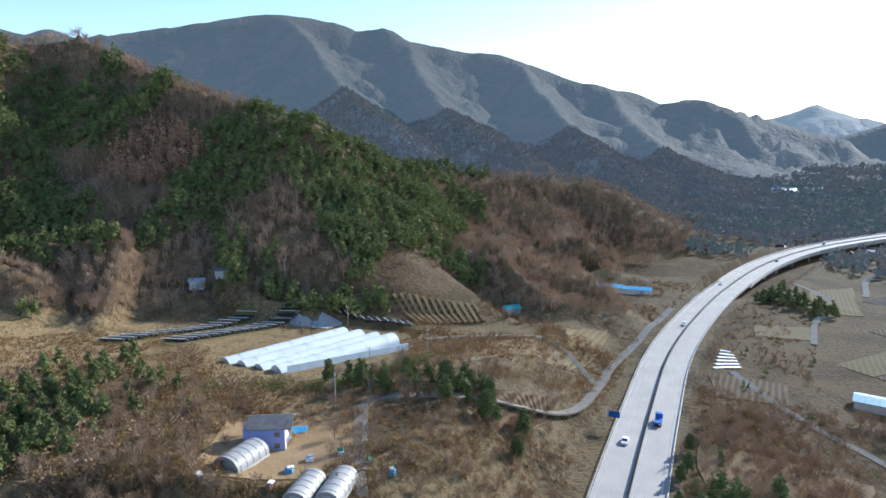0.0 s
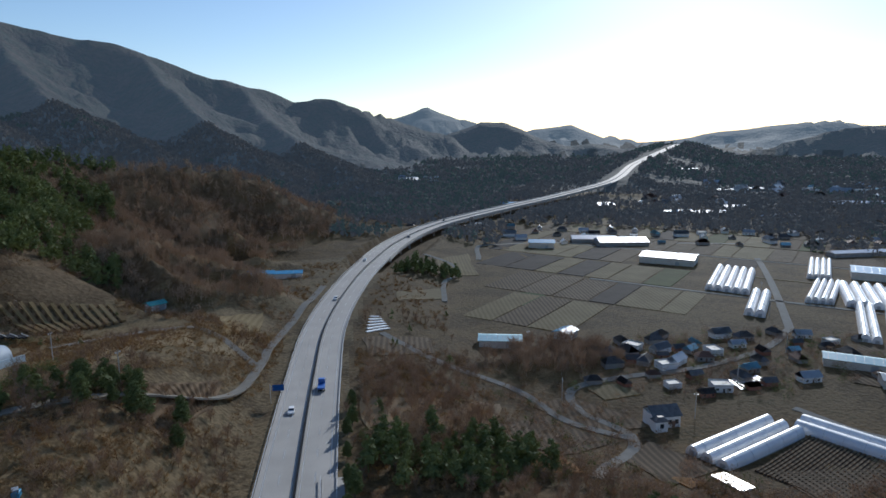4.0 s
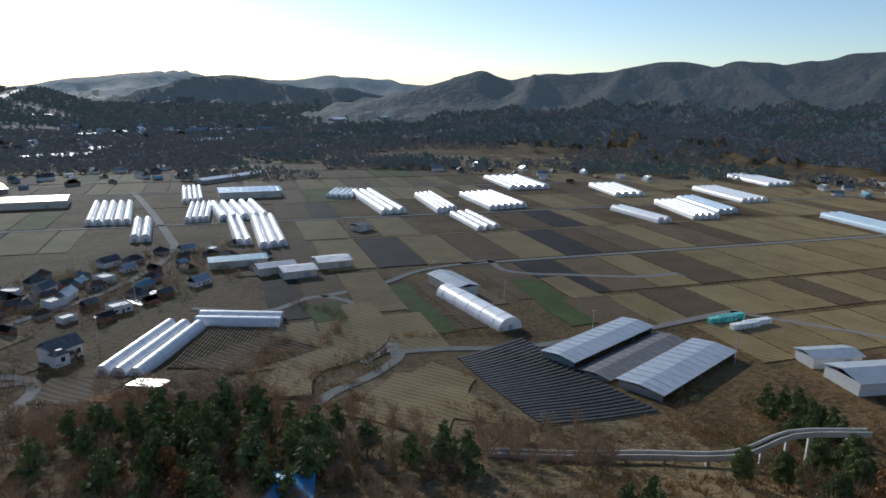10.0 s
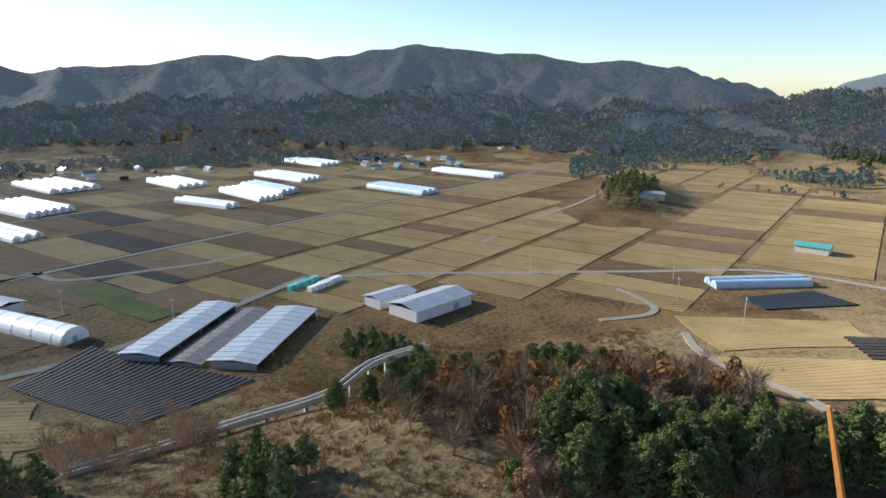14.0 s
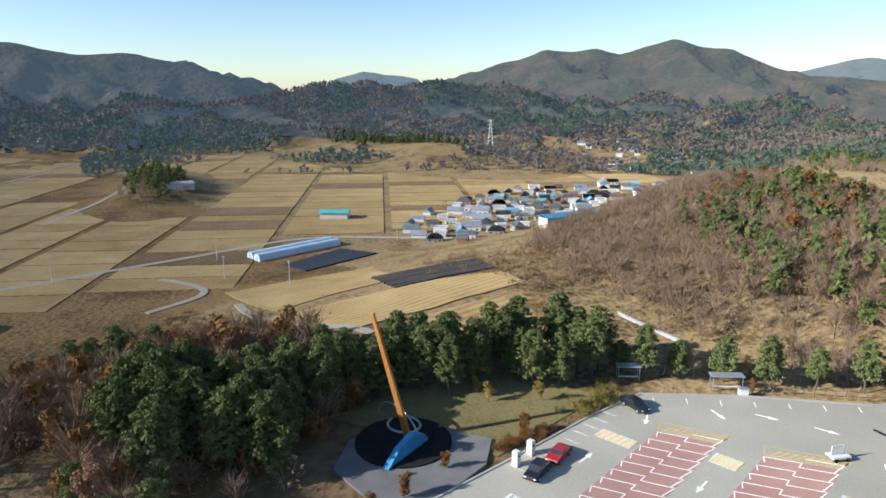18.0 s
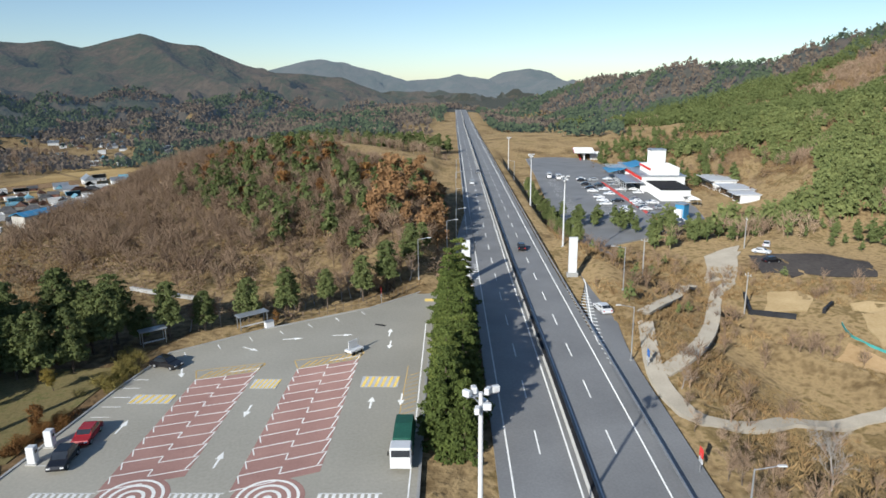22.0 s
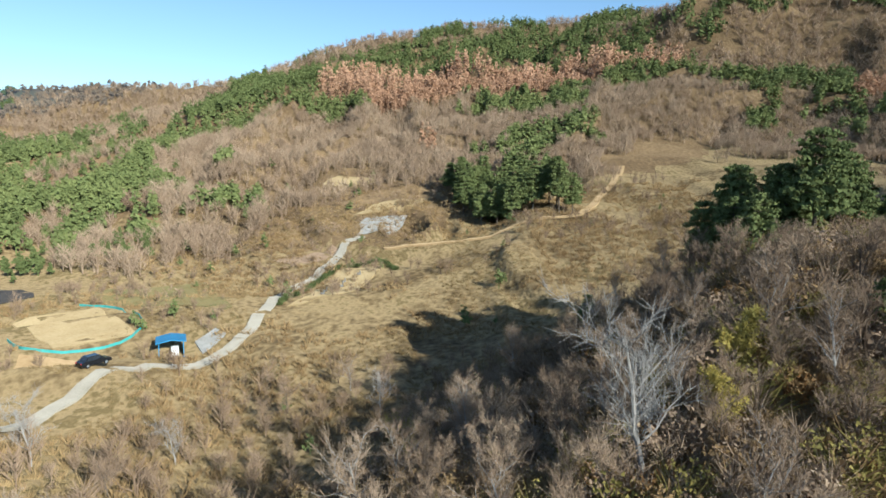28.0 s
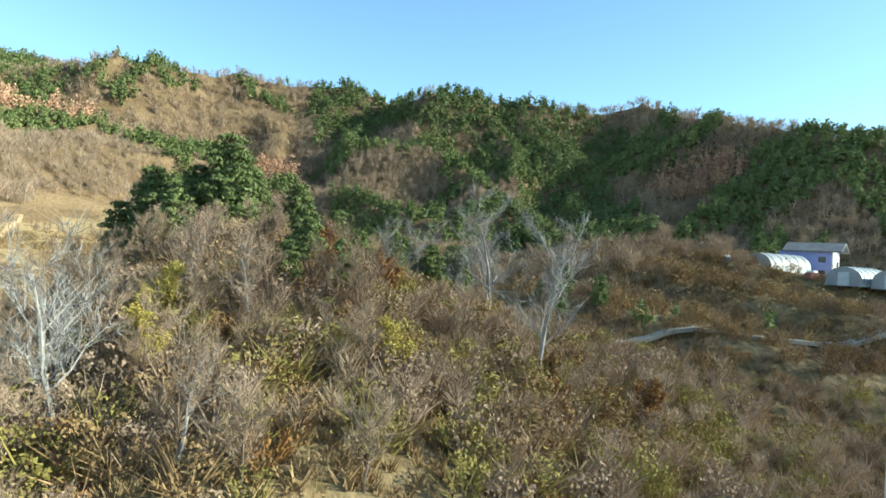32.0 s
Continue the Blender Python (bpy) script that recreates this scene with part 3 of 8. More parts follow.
def survey(x, y):
    """Height, rise, spur and distance from the highway at places on the finished ground."""
    x, y = np.asarray(x, float), np.asarray(y, float)
    r = np.clip(np.hypot(x, y), 0, RADII[-1] - 0.01)
    i = np.clip(np.searchsorted(RADII, r, "right") - 1, 0, len(RADII) - 2)
    f = (r - RADII[i]) / (RADII[i + 1] - RADII[i])
    a = (np.arctan2(x, y) / (2 * math.pi)) % 1.0 * ROUND
    j = np.floor(a).astype(int)
    g, j0, j1 = a - j, j % ROUND, (j + 1) % ROUND
    return (SURVEY[:, i, j0] * (1 - g) + SURVEY[:, i, j1] * g) * (1 - f) + (SURVEY[:, i + 1, j0] * (1 - g) + SURVEY[:, i + 1, j1] * g) * f


def land(x, y):
    return survey(x, y)[0]


def ground_at(x, y):
    return float(land(np.array([x]), np.array([y]))[0])


def ribbon(name, line, left, right, lift, material, parent=None, thick=0.3, drape=False):
    """A strip along a line, from left to right of it (metres), with thickness."""
    p = np.array(line, float)
    d = np.gradient(p[:, :2], axis=0)
    d /= np.linalg.norm(d, axis=1)[:, None] + 1e-9
    nrm = np.stack([d[:, 1], -d[:, 0]], -1)
    L, Rr = p[:, :2] + nrm * left, p[:, :2] + nrm * right
    if drape:
        zl, zr = land(L[:, 0], L[:, 1]) + lift, land(Rr[:, 0], Rr[:, 1]) + lift
        zl = zr = np.maximum(zl, zr)
    else:
        zl = zr = p[:, 2] + lift
    n = len(p)
    v = np.concatenate([np.column_stack([L, zl]), np.column_stack([Rr, zr]), np.column_stack([L, zl - thick]), np.column_stack([Rr, zr - thick])])
    f = []
    for i in range(n - 1):
        f += [(i, n + i, n + i + 1, i + 1), (i, i + 1, 2 * n + i + 1, 2 * n + i), (n + i + 1, n + i, 3 * n + i, 3 * n + i + 1)]
    f += [(0, 2 * n, 3 * n, n), (n - 1, 2 * n - 1, 4 * n - 1, 3 * n - 1)]
    return mesh_object(name, v, f, material, parent)


# ---- making things ----
def empty(name, x, y, z, rz=0.0, label="", category="", group=""):
    ob = new(name)
    ob.matrix_world = pose(x, y, z, 0, 0, rz)
    return tagged(ob, label, category, group)


FAMILY = {}


def stamp(ob, m):
    """copy_thing for a model that is used many times: its list of parts is kept."""
    if ob not in FAMILY:
        FAMILY[ob] = [ob, *ob.children_recursive]
    made = {}
    for o in FAMILY[ob]:
        c = made[o] = o.copy()
        scene.collection.objects.link(c)
        if o is not ob:
            c.parent = made[o.parent]
            c.matrix_parent_inverse = o.matrix_parent_inverse
    made[ob].matrix_basis = m
    return made[ob]


def part(name, bm, material, parent, label="", flat=True):
    me = bpy.data.meshes.new(name)
    if not flat:
        for fc in bm.faces:
            fc.smooth = True
    bm.to_mesh(me)
    bm.free()
    me.materials.append(material)
    ob = new(name, me)
    ob.parent = parent
    if label:
        ob["label"] = label
    return ob


def box(bm, c, s, rz=0.0, bevel=0.0, taper=1.0):
    """A block with centre c and size s in metres; taper narrows its top."""
    r = bmesh.ops.create_cube(bm, size=1.0)
    vs = r["verts"]
    for v in vs:
        k = taper if v.co.z > 0 else 1.0
        v.co = Vector((v.co.x * s[0] * k, v.co.y * s[1] * k, v.co.z * s[2]))
    if bevel:
        es = list({e for v in vs for e in v.link_edges})
        rb = bmesh.ops.bevel(bm, geom=es, offset=bevel, segments=1, affect="EDGES")
        vs = list({v for v in rb["verts"]} | {v for v in vs if v.is_valid})
    m = pose(*c, 0, 0, rz)
    for v in vs:
        v.co = m @ v.co
    return bm


def boxes(*items):
    bm = bmesh.new()
    for it in items:
        box(bm, *it)
    return bm


def rod(bm, a, b, r0, r1=None, n=6):
    """A tapered bar from a to b."""
    a, b = Vector(a), Vector(b)
    r1 = r0 if r1 is None else r1
    q = (b - a).to_track_quat("Z", "Y")
    ra, rb = [], []
    for i in range(n):
        w = 2 * math.pi * i / n
        d = q @ Vector((math.cos(w), math.sin(w), 0))
        ra.append(bm.verts.new(a + d * r0))
        rb.append(bm.verts.new(b + d * r1))
    for i in range(n):
        bm.faces.new((ra[i], ra[(i + 1) % n], rb[(i + 1) % n], rb[i]))
    bm.faces.new(ra[::-1])
    bm.faces.new(rb)
    return bm


def rods(*items):
    bm = bmesh.new()
    for it in items:
        rod(bm, *it)
    return bm


def prism(points, z0, z1):
    """A slab over a plan outline."""
    bm = bmesh.new()
    lo = [bm.verts.new((x, y, z0)) for x, y in points]
    hi = [bm.verts.new((x, y, z1)) for x, y in points]
    n = len(points)
    bm.faces.new(hi)
    bm.faces.new(lo[::-1])
    for i in range(n):
        bm.faces.new((lo[i], lo[(i + 1) % n], hi[(i + 1) % n], hi[i]))
    bmesh.ops.recalc_face_normals(bm, faces=bm.faces)
    return bm


def profile(points, width, axis="y"):
    """A side outline (along, height) pushed out over a width."""
    bm = bmesh.new()
    a = [bm.verts.new((-width / 2, p, h)) for p, h in points]
    b = [bm.verts.new((width / 2, p, h)) for p, h in points]
    n = len(points)
    bm.faces.new(a)
    bm.faces.new(b[::-1])
    for i in range(n):
        bm.faces.new((a[i], b[i], b[(i + 1) % n], a[(i + 1) % n]))
    bmesh.ops.recalc_face_normals(bm, faces=bm.faces)
    return bm


# The highway's own plan: u metres right of its axis, v metres along it, from a point near the camera
HX, HY, HU, HV = -29.35, -40.26, Vector((0.9273, -0.3742)), Vector((0.3742, 0.9273))
HAZ = math.degrees(math.atan2(0.3742, 0.9273))


def hw(u, v):
    return (HX + HU.x * u + HV.x * v, HY + HU.y * u + HV.y * v)


def flat_patch(name, pts, z, material, parent=None, thick=0.05):
    bm = prism(pts, z - thick, z)
    me = bpy.data.meshes.new(name)
    bm.to_mesh(me)
    bm.free()
    me.materials.append(material)
    ob = new(name, me)
    ob.parent = parent
    return ob


def drape(name, pts, lift, material, step=4.0, thick=0.5, edge=0.0):
    """A patch that follows the ground inside a plan outline of four corners."""
    a, b, c, d = [np.array(p, float) for p in pts]
    n = max(2, int(max(np.linalg.norm(b - a), np.linalg.norm(c - d)) / step) + 1)
    m = max(2, int(max(np.linalg.norm(d - a), np.linalg.norm(c - b)) / step) + 1)
    s, t = np.meshgrid(np.linspace(0, 1, n), np.linspace(0, 1, m), indexing="ij")
    p = (a * ((1 - s) * (1 - t))[..., None] + b * (s * (1 - t))[..., None] + c * (s * t)[..., None] + d * ((1 - s) * t)[..., None])
    if edge:
        rim = (s == 0) | (s == 1) | (t == 0) | (t == 1)
        p = p + (rim[..., None] * np.stack([fbm(p[..., 0], p[..., 1], 9, 2, 5), fbm(p[..., 0], p[..., 1], 9, 2, 8)], -1) * edge)
    z = land(p[..., 0], p[..., 1]) + lift
    v = np.concatenate([np.dstack([p, z]).reshape(-1, 3), np.dstack([p, z - thick]).reshape(-1, 3)])
    idx = np.arange(n * m).reshape(n, m)
    f = []
    for i in range(n - 1):
        for j in range(m - 1):
            f.append((idx[i, j], idx[i + 1, j], idx[i + 1, j + 1], idx[i, j + 1]))
    k = n * m
    ring = list(idx[:, 0]) + list(idx[-1, 1:]) + list(idx[-2::-1, -1]) + list(idx[0, -2:0:-1])
    for i in range(len(ring)):
        x, y = ring[i], ring[(i + 1) % len(ring)]
        f.append((y, x, x + k, y + k))
    return mesh_object(name, v, [tuple(int(w) for w in q) for q in f], material)


# ---- plants ----
def shards(rng, centres, sizes, count, squash=0.7, size=0.5, up=0.0):
    """Small leaf triangles scattered through clumps. Returns an array of triangles."""
    c = np.repeat(np.array(centres, float), count, 0)
    r = np.repeat(np.array(sizes, float), count)
    n = len(c)
    d = rng.normal(size=(n, 3))
    d /= np.linalg.norm(d, axis=1)[:, None]
    p = c + d * (r * rng.uniform(0.45, 1.0, n))[:, None] * np.array([1, 1, squash])
    a = rng.normal(size=(n, 3))
    a[:, 2] += up
    a /= np.linalg.norm(a, axis=1)[:, None]
    b = np.cross(a, d)
    b /= np.linalg.norm(b, axis=1)[:, None] + 1e-9
    s = (r * size * rng.uniform(0.6, 1.3, n))[:, None]
    return np.stack([p - b * s * 0.5 - a * s * 0.4, p + b * s * 0.5 - a * s * 0.4, p + a * s * 0.7], 1)


def slivers(rng, starts, ways, lengths, width):
    """Thin twig triangles."""
    s, w = np.array(starts, float), np.array(ways, float)
    w /= np.linalg.norm(w, axis=1)[:, None] + 1e-9
    side = np.cross(w, rng.normal(size=s.shape))
    side /= np.linalg.norm(side, axis=1)[:, None] + 1e-9
    L = np.array(lengths, float)[:, None]
    return np.stack([s - side * width * 0.5, s + side * width * 0.5, s + w * L], 1)


def tri_mesh(name, tris, material):
    t = np.ascontiguousarray(np.asarray(tris, np.float32).reshape(-1, 3))
    me = bpy.data.meshes.new(name)
    n = len(t) // 3
    me.vertices.add(len(t))
    me.vertices.foreach_set("co", t.ravel())
    me.loops.add(len(t))
    me.loops.foreach_set("vertex_index", np.arange(len(t), dtype=np.int32))
    me.polygons.add(n)
    me.polygons.foreach_set("loop_start", (np.arange(n) * 3).astype(np.int32))
    me.update()
    me.materials.append(material)
    return me


def pine_far(seed, n=46):
    """A small pine, one unit high."""
    rng = np.random.default_rng(seed)
    k = 9
    h = np.linspace(0.3, 0.95, k)
    rad = 0.26 * np.sqrt(np.clip(1.08 - h, 0.02, 1)) * rng.uniform(0.8, 1.2, k)
    a = rng.uniform(0, 6.28, k)
    c = np.column_stack([np.cos(a) * rad * 0.6, np.sin(a) * rad * 0.6, h])
    t = shards(rng, c, rad, n // k + 1, 0.55, 0.95 if n < 100 else 0.58)
    trunk = slivers(rng, [(0, 0, 0)] * 2, [(0, 0, 1)] * 2, [0.6] * 2, 0.05)
    return np.concatenate([t, trunk])


def bare_far(seed, n=44, width=0.022):
    rng = np.random.default_rng(seed)
    a = rng.uniform(0, 6.28, n)
    h = rng.uniform(0.18, 0.62, n)
    tilt = rng.uniform(0.25, 1.35, n)
    w = np.column_stack([np.cos(a) * tilt, np.sin(a) * tilt, np.ones(n)])
    r = rng.uniform(0, 0.16, n)
    s = np.column_stack([np.cos(a) * r, np.sin(a) * r, h])
    t = slivers(rng, s, w, rng.uniform(0.2, 0.42, n), width)
    trunk = slivers(rng, [(0, 0, -0.05)] * 3, rng.normal(size=(3, 3)) * 0.06 + (0, 0, 1), [0.75] * 3, 0.035)
    return np.concatenate([t, trunk])


def leafy_far(seed, n=40):
    rng = np.random.default_rng(seed)
    k = 8 if n < 100 else 20
    a, h = rng.uniform(0, 6.28, k), rng.uniform(0.32, 0.88, k)
    r = rng.uniform(0.03, 0.3, k) * np.sqrt(1.05 - h)
    c = np.column_stack([np.cos(a) * r, np.sin(a) * r, h])
    t = shards(rng, c, rng.uniform(0.13, 0.22, k), n // k, 0.8, 0.8 if n < 100 else 0.5)
    return np.concatenate([t, slivers(rng, [(0, 0, -0.05)] * 2, [(0, 0, 1)] * 2, [0.7] * 2, 0.04)])


def larch_far(seed, n=36):
    rng = np.random.default_rng(seed)
    h = rng.uniform(0.25, 1.0, n)
    r = 0.16 * (1.06 - h)
    a = rng.uniform(0, 6.28, n)
    c = np.column_stack([np.cos(a) * r, np.sin(a) * r, h])
    t = shards(rng, c, np.full(n, 0.075), 1, 1.0, 1.3, 0.6)
    return np.concatenate([t, slivers(rng, [(0, 0, -0.05)] * 2, [(0, 0, 1)] * 2, [0.9] * 2, 0.03)])


def crown_far(seed, n=13, tall=1.0):
    """A far tree crown of a few large leaf faces."""
    rng = np.random.default_rng(seed)
    h = rng.uniform(0.25, 0.95, n)
    r = 0.3 * np.sqrt(np.clip(1.05 - h, 0, 1))
    a = rng.uniform(0, 6.28, n)
    c = np.column_stack([np.cos(a) * r * 0.8, np.sin(a) * r * 0.8, h * tall])
    return shards(rng, c, np.full(n, 0.26), 1, 0.8, 1.5)


def tuft(seed, n=16):
    """A low bush or grass tuft, one unit across."""
    rng = np.random.default_rng(seed)
    a, r = rng.uniform(0, 6.28, n), rng.uniform(0, 0.28, n)
    s = np.column_stack([np.cos(a) * r, np.sin(a) * r, np.full(n, -0.05)])
    w = np.column_stack([np.cos(a) * 0.55, np.sin(a) * 0.55, rng.uniform(0.6, 1.3, n)])
    return slivers(rng, s, w, rng.uniform(0.4, 0.8, n), 0.085)


def bush_far(seed, n=48, leaf=0.42):
    """A rounded bush of fine leaves and twigs reaching the ground, one unit high."""
    rng = np.random.default_rng(seed)
    k = 12
    a, h = rng.uniform(0, 6.28, k), rng.uniform(0.05, 0.8, k)
    r = 0.55 * np.sqrt(np.clip(1 - h, 0.05, 1)) * rng.uniform(0.4, 1.0, k)
    c = np.column_stack([np.cos(a) * r, np.sin(a) * r, h])
    t = shards(rng, c, rng.uniform(0.16, 0.3, k), max(1, n // k), 0.8, leaf)
    m = n // 6
    a = rng.uniform(0, 6.28, m)
    w = np.column_stack([np.cos(a), np.sin(a), rng.uniform(0.5, 2.2, m)])
    s = np.column_stack([np.cos(a) * 0.2, np.sin(a) * 0.2, rng.uniform(0, 0.4, m)])
    return np.concatenate([t, slivers(rng, s, w, rng.uniform(0.4, 0.75, m), 0.03)])


def scatter(name, forms, x, y, size, material, label, category, seed=1, aspect=None, z=None):
    """Many plants joined into one piece of stuff on the ground."""
    rng = np.random.default_rng(seed)
    z = land(x, y) if z is None else z
    n = len(x)
    if n == 0:
        return None
    pick = rng.integers(0, len(forms), n)
    turn = rng.uniform(0, 6.28, n)
    out = []
    for k, form in enumerate(forms):
        m = np.where(pick == k)[0]
        if not len(m):
            continue
        c, s = np.cos(turn[m]), np.sin(turn[m])
        f = form.reshape(-1, 3)
        wide = size[m] * rng.uniform(0.85, 1.2, len(m)) * (1.0 if aspect is None else aspect)
        px = x[m][:, None] + wide[:, None] * (c[:, None] * f[None, :, 0] - s[:, None] * f[None, :, 1])
        py = y[m][:, None] + wide[:, None] * (s[:, None] * f[None, :, 0] + c[:, None] * f[None, :, 1])
        pz = z[m][:, None] + size[m][:, None] * f[None, :, 2]
        out.append(np.stack([px, py, pz], -1).reshape(-1, 3))
    ob = new(name, tri_mesh(name, np.concatenate(out), material))
    return tagged(ob, label, category, kind="stuff")


def branches(rng, base, way, length, radius, level, out, twigs):
    """A limb with its side limbs, as (a, b, r0, r1) bars and twig starts."""
    p, w = Vector(base), Vector(way).normalized()
    steps = 4 if level == 0 else 3
    seg = length / steps
    for i in range(steps):
        k0, k1 = 1 - i / steps * 0.75, 1 - (i + 1) / steps * 0.75
        bend = Vector(rng.normal(size=3)) * (0.10 if level == 0 else 0.2)
        w = (w + bend + Vector((0, 0, 0.06))).normalized()
        q = p + w * seg
        out.append((p.copy(), q.copy(), radius * k0, radius * k1, 5 if level == 0 else 3))
        if level < 2 and (i > 0 or level == 1):
            for _ in range(3 if level == 0 else 2):
                a = rng.uniform(0, 6.28)
                side = Vector((math.cos(a), math.sin(a), rng.uniform(0.35, 1.1)))
                branches(rng, p.lerp(q, rng.uniform(0.2, 1.0)), (side + w * 0.5), length * rng.uniform(0.32, 0.52), radius * k1 * 0.55, level + 1, out, twigs)
        elif level == 2:
            twigs.append((q.copy(), w.copy()))
        p = q
    twigs.append((p.copy(), w.copy()))


def tree_bare(seed, height, bark, twig_material, twig_count=5, name="bare_tree", label="", twig_size=1.0, leaf=None):
    """A leafless tree: trunk with limbs, and fine twigs."""
    rng = np.random.default_rng(seed)
    out, twigs = [], []
    branches(rng, (0, 0, -0.3), (0, 0, 1), height * 0.72, height * 0.018, 0, out, twigs)
    root = empty(name, 0, 0, -500, 0, label, "tree")
    bm = bmesh.new()
    for a, b, r0, r1, n in out:
        rod(bm, a, b, max(r0, 0.02), max(r1, 0.014), n)
    part("trunk", bm, bark, root)
    s, w, L = [], [], []
    for p, d in twigs:
        for _ in range(twig_count):
            s.append(p + Vector(rng.normal(size=3)) * 0.12)
            w.append(d + Vector(rng.normal(size=3)) * 0.55 + Vector((0, 0, 0.25)))
            L.append(rng.uniform(0.5, 1.3) * twig_size * height / 9)
    tri = slivers(rng, s, w, L, 0.035 * twig_size)
    if leaf:
        tri = np.concatenate([tri, shards(rng, s, np.full(len(s), leaf), 2, 0.9, 0.55)])
    ob = new("crown", tri_mesh("crown", tri, twig_material))
    ob.parent = root
    return root


def tree_pine(seed, height, material, spread=0.26, name="pine_tree", label="", low=0.3, shape="round", dense=26):
    rng = np.random.default_rng(seed)
    root = empty(name, 0, 0, -500, 0, label, "tree")
    bm = rods(((0, 0, -0.4), (rng.normal() * 0.15, rng.normal() * 0.15, height * 0.55), height * 0.02, height * 0.012, 7))
    rod(bm, (0, 0, height * 0.5), (0, 0, height * 0.95), height * 0.012, 0.02, 5)
    cs, rs = [], []
    layers = 9
    for i in range(layers):
        h = low + (0.97 - low) * i / (layers - 1)
        k = (1 - (h - low) / (1.02 - low)) ** (0.55 if shape == "round" else 1.0)
        reach = height * spread * (0.25 + 0.75 * k) * (0.8 if shape == "round" and i < 2 else 1.0)
        m = max(2, int(round(3 + 3.5 * k)))
        a0 = rng.uniform(0, 6.28)
        for j in range(m):
            a = a0 + j * 6.28 / m + rng.uniform(-0.3, 0.3)
            d = reach * rng.uniform(0.6, 1.05)
            tip = (math.cos(a) * d, math.sin(a) * d, height * h + rng.uniform(-0.1, 0.25) - 0.06 * d)
            rod(bm, (0, 0, height * h - 0.15 * d), tip, height * 0.006, 0.015, 3)
            for q in (1.0, 0.55):
                cs.append((tip[0] * q, tip[1] * q, tip[2] + 0.05 * height * (1 - q)))
                rs.append(height * spread * 0.36 * rng.uniform(0.75, 1.2) * (0.55 + 0.45 * k))
    part("trunk", bm, BARK, root)
    ob = new("crown", tri_mesh("crown", shards(rng, cs, rs, dense * 2, 0.5, 0.42), material))
    ob.parent = root
    return root


def plant(kinds, spots, seed, group, scale=(0.8, 1.2)):
    """Copies of ready trees at plan places."""
    rng = np.random.default_rng(seed)
    spots = np.array(spots, float)
    z = land(spots[:, 0], spots[:, 1])
    for (x, y), h in zip(spots, z):
        k = kinds[rng.integers(0, len(kinds))]
        s = rng.uniform(*scale)
        ob = stamp(k, pose(x, y, h - 0.15, 0, 0, rng.uniform(0, 360)) @ Matrix.Scale(s, 4))
        tagged(ob, group=group)


def drop_models(kinds):
    for k in kinds:
        for o in FAMILY.get(k) or [k, *k.children_recursive]:
            bpy.data.objects.remove(o)


def spots_in(cx, cy, ra, rb, turn, n, seed, ring=False):
    rng = np.random.default_rng(seed)
    r, a = np.sqrt(rng.uniform(0, 1, n)) * rng.uniform(0.75, 1.2, n), rng.uniform(0, 6.283, n)
    p, q = r * np.cos(a) * ra, r * np.sin(a) * rb
    c, s = math.cos(radians(turn)), math.sin(radians(turn))
    return np.column_stack([cx + p * c + q * s, cy - p * s + q * c])


# ---- the highway ----
HLINE = curve(AXIS, 8.0)
VIA = np.array([p for p in HLINE if math.hypot(p[0] - 430, p[1] - 600) < 330 and p[1] > 300])
highway = tagged(ribbon("road_highway", HLINE, -8.9, 8.9, 0.0, ASPHALT, thick=0.7), "grey four-lane asphalt highway with a central barrier", "highway", kind="structure")
HL5 = curve(AXIS, 5.0)
near_part = np.array([p for p in HL5 if -700 < p[1] < 480])
for off in (-7.45, -0.95, 0.95, 7.45):
    ribbon("edge_line", near_part if abs(off) < 2 else HL5, off - 0.09, off + 0.09, 0.012, WHITE_LINE, highway, 0.01)
arc = np.concatenate([[0], np.cumsum(np.linalg.norm(np.diff(HL5[:, :2], axis=0), axis=1))])


def along(s):
    i = np.searchsorted(arc, s) - 1
    i = int(np.clip(i, 0, len(HL5) - 2))
    k = (s - arc[i]) / (arc[i + 1] - arc[i])
    return HL5[i] + (HL5[i + 1] - HL5[i]) * k


s0 = arc[np.argmin(np.abs(HL5[:, 1] + 600))]
s1 = arc[np.argmin(np.hypot(HL5[:, 0] - 224, HL5[:, 1] - 445))]
for s in np.arange(s0, s1, 13.0):
    pts = [along(s), along(s + 2.5), along(s + 5.0)]
    for off in (-4.05, 4.05):
        ribbon("lane_dash", pts, off - 0.08, off + 0.08, 0.012, WHITE_LINE, highway, 0.01)
wall = tagged(ribbon("median_barrier", HLINE, -0.3, 0.3, 0.85, BARRIER, thick=0.95), "grey concrete barrier down the middle of the highway", "barrier", kind="structure")
# a black strip on top stands in for the dark gap in the barrier
ribbon("dark_cap", near_part, -0.24, 0.24, 0.9, BLACK_GAP, wall, 0.06)
for side, lo, hi in ((-1, -700, 470), (1, 60, 470), (1, -700, -150)):
    seg = np.array([p for p in HL5 if lo < p[1] < hi])
    off = side * 9.0
    rail = tagged(ribbon("guard_rail", seg, off - 0.06, off + 0.06, 0.75, STEEL, thick=0.32), "galvanised steel guard rail along the road", "guard rail", kind="structure")
    for i in range(0, len(seg) - 1, 4):
        d = seg[i + 1][:2] - seg[i][:2]
        d = d / np.linalg.norm(d)
        x, y = seg[i][0] + d[1] * (off + 0.12 * side), seg[i][1] - d[0] * (off + 0.12 * side)
        part("post", boxes(((x, y, seg[i][2] + 0.2), (0.14, 0.14, 1.0))), STEEL, rail)
